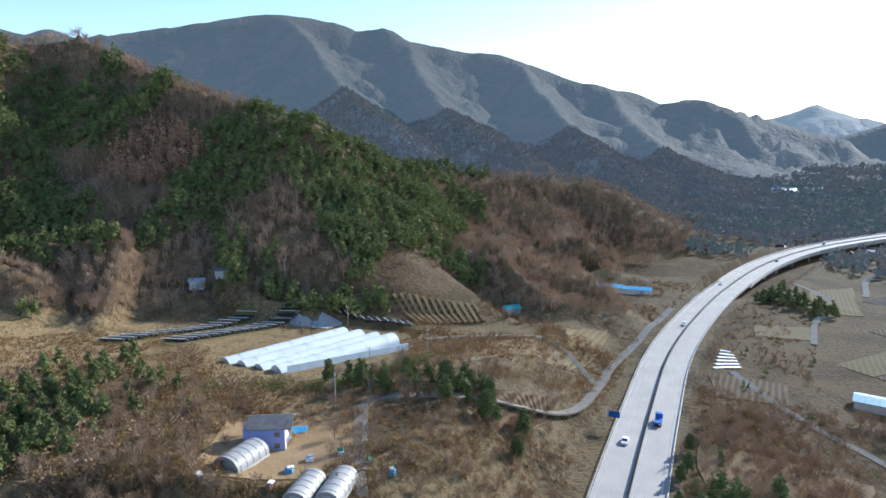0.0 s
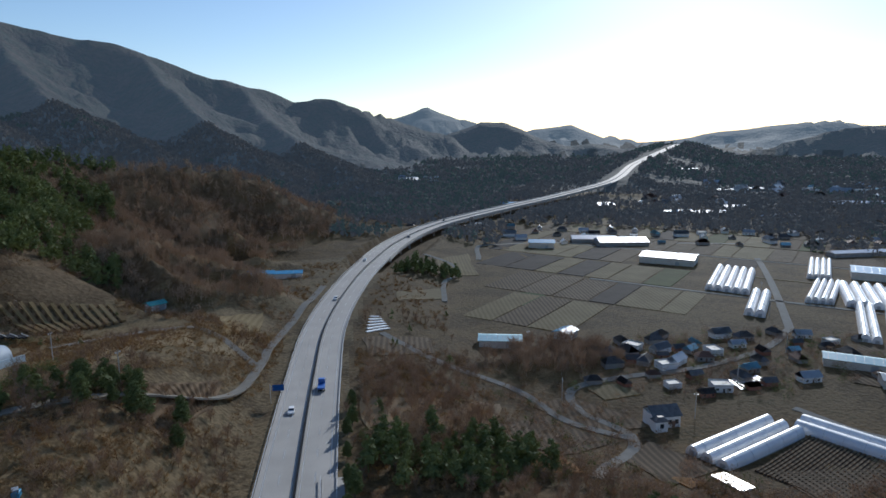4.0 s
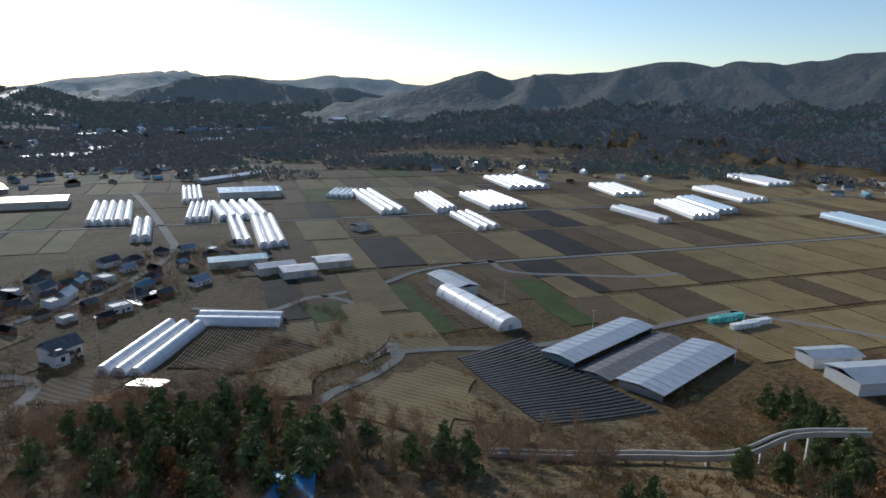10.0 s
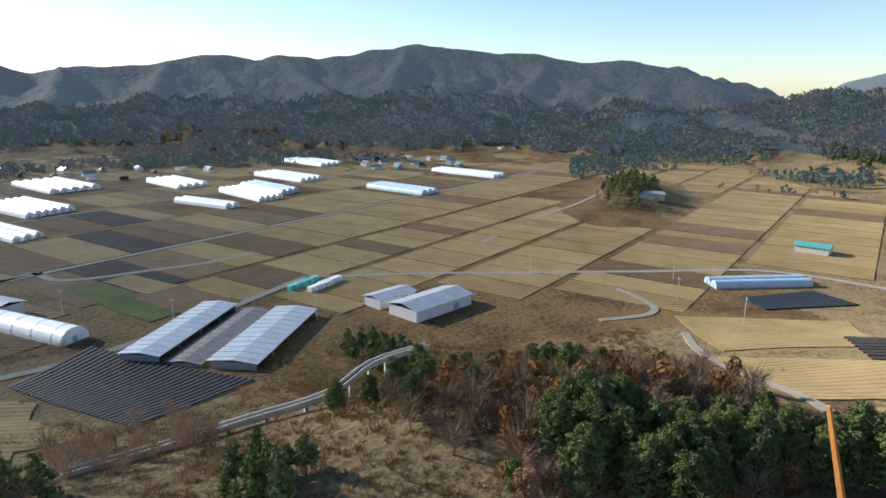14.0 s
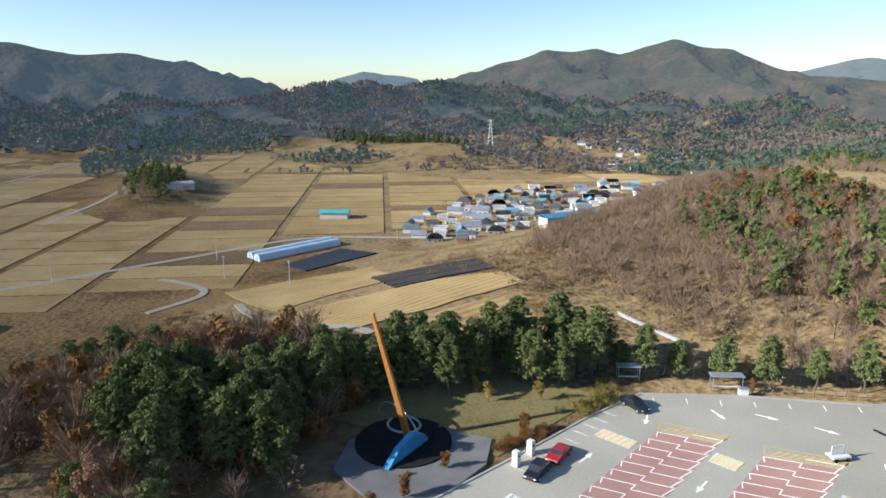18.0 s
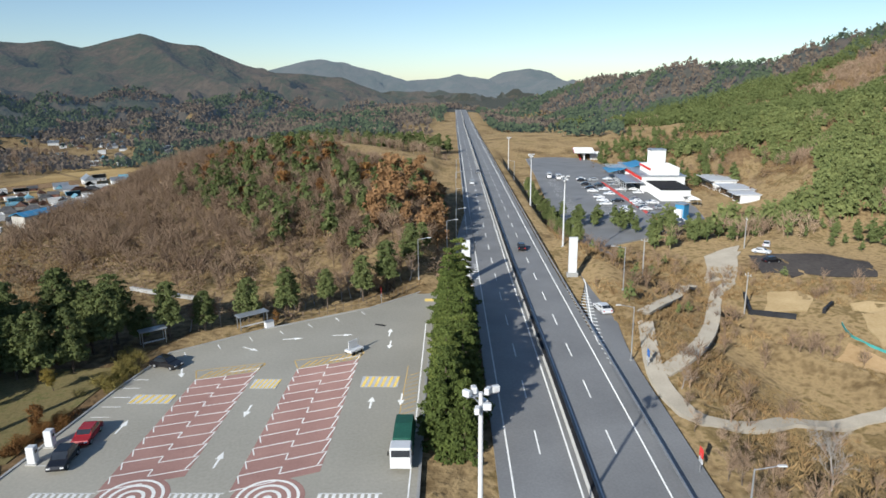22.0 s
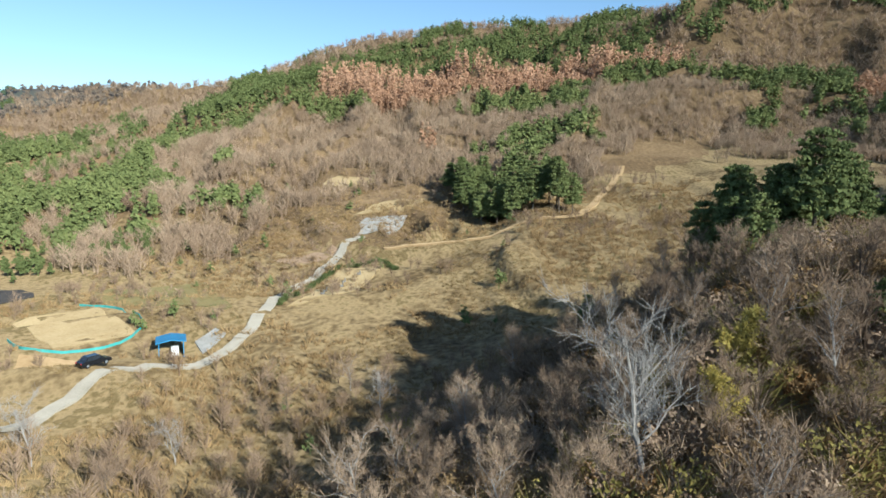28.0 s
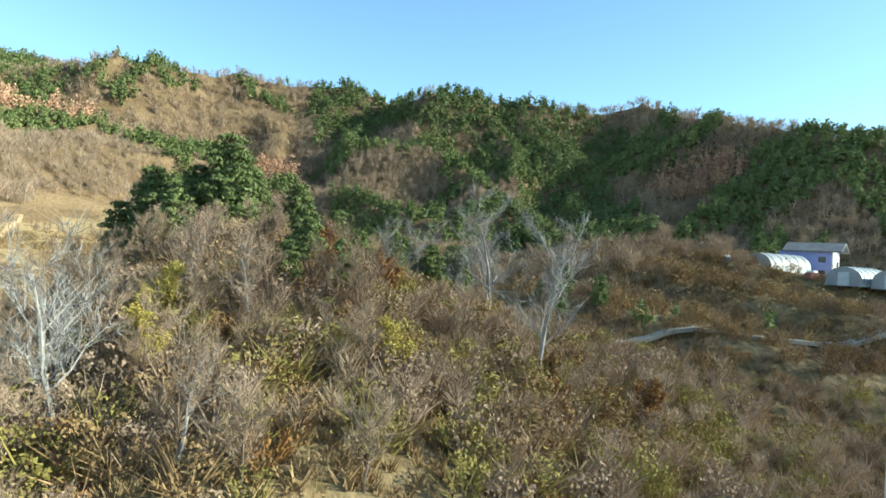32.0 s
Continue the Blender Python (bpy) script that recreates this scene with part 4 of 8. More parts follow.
# viaduct
parapets = [tagged(ribbon("viaduct_parapet", VIA, o - 0.2, o + 0.2, 1.0, CONCRETE, thick=1.8), "pale concrete parapet of the viaduct", "parapet", kind="structure") for o in (-9.1, 9.1)]
tagged(ribbon("viaduct_deck", VIA, -8.8, 8.8, -0.75, CONCRETE, thick=1.4), "concrete deck girder of the highway viaduct", "viaduct", kind="structure")
for i in range(3, len(VIA) - 1, 4):
    d = VIA[i + 1][:2] - VIA[i][:2]
    rz = math.degrees(math.atan2(d[1], d[0]))
    pier = empty("viaduct_pier", VIA[i][0], VIA[i][1], -18, rz, "grey concrete pier under the viaduct", "pier", "viaduct piers")
    h = VIA[i][2] - 2.2 + 18
    part("cap", boxes(((0, 0, h - 0.5), (1.8, 15, 1.2))), CONCRETE, pier)
    for o in (-4.5, 4.5):
        part("column", rods(((0, o, 0), (0, o, h - 0.9), 0.8, 0.8, 10)), CONCRETE, pier)

# ---- rest area beside the highway: paving, bays and markings ----
LOT_EDGE = [(16.6, -6), (17.0, -34), (16.2, -55), (14.0, -66), (11.0, -78), (9.2, -96), (13.0, -99), (19.0, -72), (28.3, -62), (44, -51.8), (55.5, -42), (57.5, -30), (58.8, -14.5), (61, 8), (60, 26), (18, 26)]
lot = tagged(flat_patch("pavement_lot", [hw(*p) for p in LOT_EDGE], 0.02, LOT, thick=0.5), "sunlit grey paved parking lot", "parking lot", kind="structure")
slip = [(*hw(u, v), 0.012) for u, v in ((7.5, -150), (9.8, -118), (11.0, -98), (11.6, -80))]
tagged(ribbon("road_slip_east", slip, -3.0, 2.6, 0.0, ASPHALT, thick=0.5), "asphalt slip road from the lot to the highway", "slip road", kind="structure")


def mark(name, pts, z, material, parent):
    return flat_patch(name, [hw(*p) for p in pts], z, material, parent, 0.008)


def stroke(a, b, w, z, material, parent, name="line"):
    ax, ay = a
    bx, by = b
    d = math.hypot(bx - ax, by - ay)
    nx, ny = -(by - ay) / d * w / 2, (bx - ax) / d * w / 2
    return mark(name, [(ax + nx, ay + ny), (bx + nx, by + ny), (bx - nx, by - ny), (ax - nx, ay - ny)], z, material, parent)


def bay_block(u0, u1, v0, v1, n, slant):
    """Two rows of red bays with staggered white lines, and an ochre hatched head."""
    blk = tagged(mark("bay_block", [(u0, v0), (u1, v0 - slant), (u1, v1 - slant), (u0, v1)], 0.03, RED_PAVE, None), "faded red paved parking bays with white lines", "parking bays", "parking bays")
    um = (u0 + u1) / 2
    step = (v1 - v0) / n
    for i in range(n + 1):
        v = v0 + i * step
        stroke((u0, v), (um, v - slant / 2), 0.14, 0.042, WHITE_LINE, blk)
        stroke((um, v - slant / 2 - step / 2), (u1, v - slant - step / 2), 0.14, 0.042, WHITE_LINE, blk)
        if i < n:
            stroke((um, v - slant / 2), (um, v - slant / 2 + step / 2), 0.14, 0.042, WHITE_LINE, blk)
            stroke((u0, v), (u0 - 0.5, v + step * 0.5), 0.14, 0.042, WHITE_LINE, blk)
            stroke((u1, v - slant - step / 2), (u1 + 0.5, v - slant + step / 2), 0.14, 0.042, WHITE_LINE, blk)
    head = [(u0, v0 - 0.4), (u1, v0 - slant - 0.4), (u1 - 0.3, v0 - slant - 3.0), (u0 + 1.0, v0 - 3.0)]
    for k in range(4):
        stroke(head[k], head[(k + 1) % 4], 0.16, 0.034, OCHRE_PAINT, blk, "hatch_edge")
    for i in range(9):
        f = (i + 0.5) / 9
        a = (u0 + (u1 - u0) * f, v0 - slant * f - 0.5)
        stroke(a, (a[0] - 0.9 * (u0 - u1) / abs(u0 - u1), a[1] - 2.3), 0.3, 0.034, OCHRE_PAINT, blk, "hatch")
    return blk


bay_block(48.2, 40.6, -32.6, -7.5, 10, 2.6)
bay_block(35.2, 27.0, -36.0, -7.5, 11, 3.4)
for u0, u1, v0, v1 in ((54.2, 48.9, -25.8, -28.3), (40.1, 36.6, -30.0, -32.8), (25.6, 20.6, -30.3, -33.6)):
    hump = tagged(mark("speed_hump", [(u0, v0), (u1, v0), (u1, v1), (u0, v1)], 0.06, WHITE_PAINT, None), "low white and yellow striped speed hump", "speed hump", "speed humps")
    n = 6
    for i in range(n):
        a = u0 + (u1 - u0) * (i + 0.15) / n
        b = u0 + (u1 - u0) * (i + 0.65) / n
        mark("stripe", [(a, v0 - 0.1), (b, v0 - 0.1), (b - 0.35, v1 + 0.1), (a - 0.35, v1 + 0.1)], 0.066, YELLOW_PAINT, hump)
for u0, u1, n in ((54.4, 48.2, 9), (41.0, 35.6, 8), (26.4, 20.2, 9)):
    cross = tagged(stroke((u0, -7.2), (u1, -7.2), 0.12, 0.03, WHITE_LINE, None, "crossing"), "white striped pedestrian crossing on the lot", "crossing", "crossings")
    stroke((u0, -4.4), (u1, -4.4), 0.12, 0.03, WHITE_LINE, cross)
    for i in range(n):
        a = u0 + (u1 - u0) * (i + 0.25) / n
        stroke((a, -7.2), (a, -4.4), 0.36, 0.03, WHITE_LINE, cross, "stripe")
for u in (44.4, 31.2):
    base = tagged(mark("target_disc", [(u + 3.6 * math.cos(k * 0.19635), -6.4 + 3.6 * math.sin(k * 0.19635)) for k in range(32)], 0.036, RED_PAVE, None), "red paved disc with white rings", "floor marking", "discs")
    cx, cy = hw(u, -6.4)
    for r0, r1 in ((0.0, 0.45), (1.0, 1.35), (1.9, 2.25), (2.8, 3.1)):
        n = 36
        v = [(cx + r * math.cos(6.28319 * k / n), cy + r * math.sin(6.28319 * k / n), 0.045) for k in range(n) for r in (max(r0, 0.02), r1)]
        mesh_object("ring", v, [(2 * k, 2 * k + 1, (2 * k + 3) % (2 * n), (2 * k + 2) % (2 * n)) for k in range(n)], WHITE_LINE, base)


def arrow(u, v, turn=0.0, s=1.0):
    c, sn = math.cos(radians(turn)), math.sin(radians(turn))
    pts = [(-0.12, -1.5), (-0.12, 0.3), (-0.45, 0.3), (0, 1.7), (0.45, 0.3), (0.12, 0.3), (0.12, -1.5)]
    ob = mark("lane_arrow", [(u + (p * c - q * sn) * s, v + (p * sn + q * c) * s) for p, q in pts], 0.032, WHITE_LINE, None)
    return tagged(ob, "white painted arrow on the paving", "road arrow", "road arrows")


for u, v, t in ((52.0, -20, 180), (38.4, -24, 0), (38.2, -13, 180), (23.6, -26, 180), (19.9, -27, 0), (23.5, -50, 180), (31.0, -49, 95), (44.0, -43.5, 60), (51, -35, 20), (38.5, -47.5, 100), (23.0, -45, 0)):
    arrow(u, v, t)
for i in range(9):
    stroke((56.9, -12 - i * 2.6), (54.6, -12 - i * 2.6), 0.12, 0.03, WHITE_LINE, lot)
for i in range(7):
    a = (53.5 - i * 4.0, -42.2 - i * 3.0)
    stroke(a, (a[0] - 0.9, a[1] + 1.6), 0.12, 0.03, WHITE_LINE, lot)
stroke((17.9, -54), (17.7, -6), 0.14, 0.03, WHITE_LINE, lot)
for i in range(10):
    stroke((18.0, -24 - i * 1.2), (19.6, -23.0 - i * 1.2), 0.12, 0.03, OCHRE_PAINT, lot)
stroke((19.7, -37), (19.9, -12), 0.12, 0.03, OCHRE_PAINT, lot)
tagged(mark("drain_cover", [(24.6, -52.8), (26.4, -53.6), (26.2, -54.2), (24.4, -53.4)], 0.03, BLACK_GAP, None), "dark drain grating in the lot", "drain")
tagged(stroke((14.4, -66.5), (18.6, -66.5), 1.6, 0.03, YELLOW_PAINT, None, "speed_hump"), "yellow painted hump at the lot exit", "speed hump", "speed humps")
# kerbs
for pts in ([(16.6, 8), (17.0, -34), (16.2, -55), (13.6, -68)], [(19.0, -72), (28.3, -62), (44, -51.8), (55.5, -42), (57.5, -30), (58.8, -14.5), (61, 8)]):
    tagged(ribbon("kerb", [(*hw(*p), 0.0) for p in pts], -0.15, 0.15, 0.16, CONCRETE, thick=0.5), "pale concrete kerb of the parking lot", "kerb", kind="structure")

# west slip lane and its hatching
wl = [(*hw(u, v), 0.006) for u, v in ((-8.4, 90), (-9.2, 40), (-9.8, 8), (-9.9, -20), (-10.2, -42), (-12.2, -60), (-14.6, -76), (-16.0, -92), (-17.5, -104))]
tagged(ribbon("road_slip_west", curve(wl, 5), -2.2, 2.4, 0.0, ASPHALT, thick=0.5), "asphalt slip road into the service area", "slip road", kind="structure")
wline = ribbon("edge_line", curve(wl, 5), -1.9, -1.72, 0.014, WHITE_LINE, highway, 0.01)
for i in range(26):
    v = 30 - i * 2.2
    stroke((-7.2, v), (-7.2, v - 1.1), 0.3, 0.02, WHITE_LINE, highway, "lane_dash")
for i in range(24):
    v = -33 - i * 1.75
    w = min(4.0, 0.5 + i * 0.17)
    stroke((-7.9, v), (-7.9 - w, v + w * 0.45), 0.3, 0.022, WHITE_LINE, highway, "hatch")
for i in range(24):
    v = -52 - i * 1.75
    w = min(4.0, 0.5 + (24 - i) * 0.16)
    if -92 < v:
        stroke((8.0, v), (8.0 + w, v - w * 0.45), 0.3, 0.022, WHITE_LINE, highway, "hatch")
el = [(*hw(u, v), z) for u, v, z in ((8.2, 190, -4.4), (9.6, 150, -3.0), (12.0, 120, -2.1), (14.6, 90, -1.3), (18, 60, -0.6), (23, 30, 0.0), (27, 16, 0.012))]
tagged(ribbon("road_slip_north", curve(el, 6), -2.4, 2.6, 0.0, ASPHALT, thick=0.5), "asphalt slip road leaving the highway for the rest area", "slip road", kind="structure")
tagged(ribbon("guard_rail", curve(el, 6), 2.75, 2.87, 0.8, STEEL, thick=0.35), "dark steel rail beside the slip road", "guard rail", kind="structure")
for i in range(22):
    v = 140 - i * 1.9
    w = min(3.4, 0.4 + i * 0.15)
    zz = -0.0185 * v - 0.35 if v > 60 else -0.9
    p0, p1 = hw(7.9, v), hw(7.9 + w, v + w * 0.5)
    hz = float(np.interp(v, [60, 90, 140, 205], [-1.0, -1.55, -2.95, -5.0]))
    ribbon("hatch", [(*p0, hz), (*p1, hz)], -0.15, 0.15, 0.05, WHITE_LINE, highway, 0.2)
island = tagged(flat_patch("traffic_island", [hw(*p) for p in ((-9.0, -62), (-12.6, -76), (-14.0, -106), (-10.0, -100), (-9.0, -80))], 0.14, GRASS, thick=0.5), "grassy island between highway and slip road", "island", kind="structure")

# ---- poles, signs and lamps ----
def light_mast(u, v, h=21.0):
    x, y = hw(u, v)
    m = empty("light_mast", x, y, ground_at(x, y), 0, "tall white mast with a cluster of floodlights", "light mast", "light masts")
    part("pole", rods(((0, 0, 0), (0, 0, h), 0.22, 0.13, 12)), WHITE_PAINT, m)
    part("base_plate", boxes(((0, 0, 0.06), (0.8, 0.8, 0.12))), CONCRETE, m)
    part("cross_arm", rods(((-0.9, 0, h - 0.2), (0.9, 0, h - 0.2), 0.06), ((0, -0.9, h - 0.8), (0, 0.9, h - 0.8), 0.06)), STEEL, m)
    for k, (a, b, c) in enumerate(((-0.9, 0.1, 0.1), (-0.35, 0.25, 0.15), (0.35, -0.2, 0.15), (0.9, 0, 0.1), (0, 0.9, -0.5), (0, -0.9, -0.5), (0.4, 0.4, -0.9), (-0.4, -0.4, -0.9))):
        lamp = part("floodlight", boxes(((a, b, h + c), (0.5, 0.32, 0.42), 40 * k, 0.05)), WHITE_PAINT, m)
        part("lens", boxes(((a, b, h + c - 0.23), (0.4, 0.24, 0.03), 40 * k)), GLASS, lamp)
    return m


light_mast(11.6, 13.0)
light_mast(-13.3, -107, 17)
light_mast(-12.6, -170, 17)
light_mast(-15.3, -294, 17)


def street_lamp_model():
    m = empty("street_lamp", 0, 0, -500, 0, "slim grey street lamp with one arm", "street lamp", "street lamps")
    part("pole", rods(((0, 0, 0), (0, 0, 8.2), 0.11, 0.07, 8)), STEEL, m)
    part("arm", rods(((0, 0, 8.1), (1.9, 0, 8.45), 0.05, 0.04, 6)), STEEL, m)
    part("lamp_head", boxes(((2.2, 0, 8.46), (0.75, 0.28, 0.12), 0, 0.03)), WHITE_PAINT, m)
    part("base_plate", boxes(((0, 0, 0.1), (0.4, 0.4, 0.2))), CONCRETE, m)
    return m


lamp = street_lamp_model()
for u, v, t in ((-11.0, 1.1, 180), (-12.0, -38.9, 0), (-18.2, -68.5, 0), (20.2, -76, 180), (14.8, -99, 180), (12.6, -116, 180), (12.4, -150, 180), (12.4, -190, 180), (-12, 40, 0), (-12, 85, 0), (12, -235, 180), (-13, -235, 0)):
    x, y = hw(u, v)
    stamp(lamp, pose(x, y, ground_at(x, y) + 0.1, 0, 0, t - HAZ))
drop_models([lamp])


def pylon_sign(u, v):
    x, y = hw(u, v)
    m = empty("pylon_sign", x, y, 0.1, -HAZ, "tall white slab sign with red mark at its foot", "sign", "slab signs")
    part("slab", boxes(((0, 0, 4.6), (1.7, 0.6, 7.4), 0, 0.04)), WHITE_PAINT, m)
    part("plinth", boxes(((0, 0, 0.45), (2.3, 1.1, 0.9), 0, 0.05)), CONCRETE, m)
    part("red_flash", boxes(((0, -0.31, 1.9), (0.8, 0.04, 0.9))), RED_SIGN, m)
    for i in range(5):
        part("bar", boxes(((0, -0.31, 7.4 - i * 0.8), (0.6, 0.03, 0.4))), SHEET_GREY, m, "grey bar of unreadable writing")
    return m


pylon_sign(10.8, -79)
pylon_sign(-11.0, -81)


def gantry_sign(x, y, z, rz):
    m = empty("road_sign", x, y, z, rz, "green highway direction sign on a grey post", "road sign")
    part("post", rods(((0, 0, 0), (0, 0, 6.6), 0.14, 0.12, 8)), STEEL, m)
    part("arm", rods(((0, 0, 6.0), (3.2, 0, 6.0), 0.08), ((0, 0, 5.2), (3.2, 0, 5.2), 0.08)), STEEL, m)
    part("panel", boxes(((2.4, -0.12, 5.6), (3.4, 0.08, 1.9), 0, 0.02)), BLUE_SIGN, m)
    part("back_brace", boxes(((2.4, 0.02, 5.6), (3.0, 0.06, 0.12))), STEEL, m)
    return m


gantry_sign(50.5, 187, -7.4, -24)


def small_sign(u, v, material, words):
    x, y = hw(u, v)
    m = empty("roadside_sign", x, y, ground_at(x, y), 90 - HAZ, words, "sign", "roadside signs")
    part("post", rods(((0, 0, 0), (0, 0, 2.6), 0.05)), STEEL, m)
    part("board", boxes(((0, 0, 2.5), (1.0, 0.06, 1.0), 0, 0.01)), material, m)
    part("lower_board", boxes(((0, 0, 1.6), (1.0, 0.06, 0.5), 0, 0.01)), WHITE_PAINT, m)


small_sign(-11.6, -10.9, RED_SIGN, "round red and white roadside traffic sign")
small_sign(-13.5, -36, BLUE_SIGN, "blue and white roadside traffic sign")
small_sign(26.5, -65.7, RED_SIGN, "red and white sign at the lot edge")


# ---- vehicles ----
def car_model(paint, words, kind="saloon"):
    m = empty("car", 0, 0, -500, 0, words, "car", "cars")
    L = 4.6
    side = [(-2.3, 0.45), (-2.3, 0.85), (-1.9, 0.95), (-1.2, 1.42 if kind == "saloon" else 1.6), (0.5, 1.45 if kind == "saloon" else 1.62), (1.2, 0.98), (2.15, 0.85), (2.3, 0.6), (2.25, 0.35), (-2.2, 0.3)]
    bm = profile(side, 1.78)
    for v in bm.verts:
        if v.co.z > 1.1:
            v.co.x *= 0.8
    part("body", bm, paint, m)
    bm = bmesh.new()
    h = 1.46 if kind == "saloon" else 1.63
    for a, b in (((-1.78, 1.02), (-1.24, h - 0.06)), ((0.56, h - 0.06), (1.12, 1.03))):
        q = [bm.verts.new((s * w, p, z + 0.035)) for s, (p, z), w in ((-1, a, 0.76), (1, a, 0.76), (1, b, 0.68), (-1, b, 0.68))]
        bm.faces.new(q)
    for s in (-1, 1):
        q = [bm.verts.new((s * w, p, z)) for w, p, z in ((0.875, -1.5, 1.02), (0.875, 0.95, 1.02), (0.745, 0.45, h - 0.12), (0.745, -1.15, h - 0.12))]
        bm.faces.new(q if s > 0 else q[::-1])
    part("window_glass", bm, GLASS, m)
    for s in (-1, 1):
        for p in (-1.4, 1.4):
            w = part("wheel", rods(((s * 0.74, p, 0.32), (s * 0.9, p, 0.32), 0.32, 0.32, 12)), RUBBER, m)
            part("rim", rods(((s * 0.88, p, 0.32), (s * 0.915, p, 0.32), 0.2, 0.2, 10)), STEEL, w)
        part("headlight", boxes(((s * 0.66, 2.24, 0.68), (0.36, 0.1, 0.14))), WHITE_PAINT, m)
        part("tail_light", boxes(((s * 0.68, -2.29, 0.78), (0.32, 0.06, 0.14))), RED_SIGN, m)
    return m


def truck_model(cab_paint, load, words, length=7.5, cover=True):
    m = empty("truck", 0, 0, -500, 0, words, "truck", "trucks")
    part("chassis", boxes(((0, -0.3, 0.75), (0.9, length, 0.3))), RUBBER, m)
    cab = part("cab", boxes(((0, length / 2 - 0.9, 1.75), (2.2, 1.7, 2.0), 0, 0.12)), cab_paint, m)
    part("windscreen", boxes(((0, length / 2 - 0.04, 2.15), (1.9, 0.06, 0.75))), GLASS, cab)
    part("bumper", boxes(((0, length / 2 - 0.02, 0.75), (2.15, 0.16, 0.4))), WHITE_PAINT, cab)
    part("cargo_bed", boxes(((0, -1.1, 1.3), (2.3, length - 2.2, 0.5), 0, 0.04)), load, m)
    if cover:
        bm = profile([(-length / 2 + 0.1, 1.5), (-length / 2 + 0.2, 2.7), (-1.0, 3.0), (length / 2 - 2.1, 2.75), (length / 2 - 2.0, 1.5)], 2.2)
        for v in bm.verts:
            if v.co.z > 2:
                v.co.x *= 0.86
        part("cargo_cover", bm, load, m)
    for s in (-1, 1):
        for p in (-length / 2 + 1.0, -length / 2 + 2.0, length / 2 - 1.2):
            w = part("wheel", rods(((s * 0.8, p, 0.48), (s * 1.08, p, 0.48), 0.48, 0.48, 12)), RUBBER, m)
            part("rim", rods(((s * 1.06, p, 0.48), (s * 1.1, p, 0.48), 0.26, 0.26, 10)), STEEL, w)
        part("mirror", boxes(((s * 1.25, length / 2 - 0.2, 2.1), (0.12, 0.1, 0.4))), RUBBER, cab)
    return m


CARS = {"white": car_model(CAR_WHITE, "white saloon car, clean and parked"), "black": car_model(CAR_BLACK, "black estate car with dark windows", "suv"), "grey": car_model(CAR_GREY, "dark grey saloon car, parked"),
        "red": car_model(CAR_RED, "dark red saloon car, parked"), "silver": car_model(STEEL, "silver estate car with roof rails", "suv")}
TRUCKS = {"green": truck_model(CAR_WHITE, TARP_GREEN, "white-cab truck under a green tarpaulin"), "blue": truck_model(CAR_BLUE, CAR_BLUE, "blue truck with an open bed", 6.0, False),
          "white": truck_model(CAR_WHITE, STEEL, "white box truck with steel body", 6.5)}


def park(model, u, v, turn, z=None, words=""):
    x, y = hw(u, v)
    ob = stamp(model, pose(x, y, (0.02 if z is None else z), 0, 0, turn - HAZ))
    return tagged(ob, words)


park(TRUCKS["green"], 18.7, -14.4, 0, words="white-cab truck under a green tarpaulin, parked on the lot")
park(CARS["red"], 54.6, -17.6, 8, words="dark red saloon car parked at the lot's edge")
park(CARS["black"], 54.4, -12.6, 10, words="black car parked beside a white charging unit")
park(CARS["black"], 53.9, -37.0, 70, words="black estate car parked by the hedge")
park(CARS["white"], 49.8, -0.5, 80, words="white car with dark glass near the crossing")
for u, v, t, k, z in ((-3.0, -105, 180, "black", 0), (5.8, -215, 0, "white", 0), (2.2, -250, 0, "grey", 0), (-12.6, -60, 190, "white", 0)):
    park(CARS[k], u, v, t, z)
for s, o, k in ((0, -4.5, "white"), (18, 3.2, "blue")):
    p = along(arc[np.argmin(np.hypot(HL5[:, 0] - 58, HL5[:, 1] - 176))] + s)
    m = CARS[k] if k in CARS else TRUCKS[k]
    stamp(m, pose(p[0] + 0.92 * o, p[1] - 0.39 * o, p[2] + 0.02, 0, 0, -23 + (180 if o < 0 else 0)))
for q, o, k in ((300, -2.2, "white"), (380, -5.6, "white"), (455, 2.4, "grey"), (520, -5.4, "black")):
    p = along(arc[np.argmin(np.abs(HL5[:, 1] - q))])
    stamp(CARS[k], pose(p[0] + 0.8 * o, p[1] - 0.5 * o, p[2] + 0.02, 0, 0, -36 + (180 if o < 0 else 0)))

# ---- things on the lot's green edge ----
x, y = hw(72.2, -6.6)
mono = empty("monument", x, y, 0.0, -HAZ, "slanted orange wooden beam over a dark disc with a blue fin", "monument")
part("disc", rods(((0, 0, -0.4), (0, 0, 0.25), 6.6, 6.6, 32)), BLACK_GAP, mono, "dark polished round platform")
bm = boxes(((0, 0, 9.2), (0.9, 0.65, 18.4), 0, 0.05, 0.6))
ob = part("beam", bm, WOOD_ORANGE, mono, "varnished orange wooden beam")
ob.matrix_local = pose(0.4, -1.2, 0.2, 0, 0, HAZ) @ Matrix.Rotation(radians(14), 4, Vector((-0.34, 0.94, 0)))
fin = profile([(-4.6, 0.2), (4.4, 0.2), (1.8, 1.9), (-1.4, 2.6), (-3.6, 1.5)], 0.9)
ob = part("fin", fin, SHEET_BLUE, mono, "pale blue metal fin")
ob.matrix_local = pose(-2.6, 2.0, 0, 0, 0, 10)
part("rim", rods(*[((3.1 + 2.5 * math.cos(a), -3 + 2.2 * math.sin(a), 0.3), (3.1 + 2.5 * math.cos(a + 0.4), -3 + 2.2 * math.sin(a + 0.4), 0.3), 0.18) for a in np.arange(0, 5.2, 0.4)]), CONCRETE, mono)
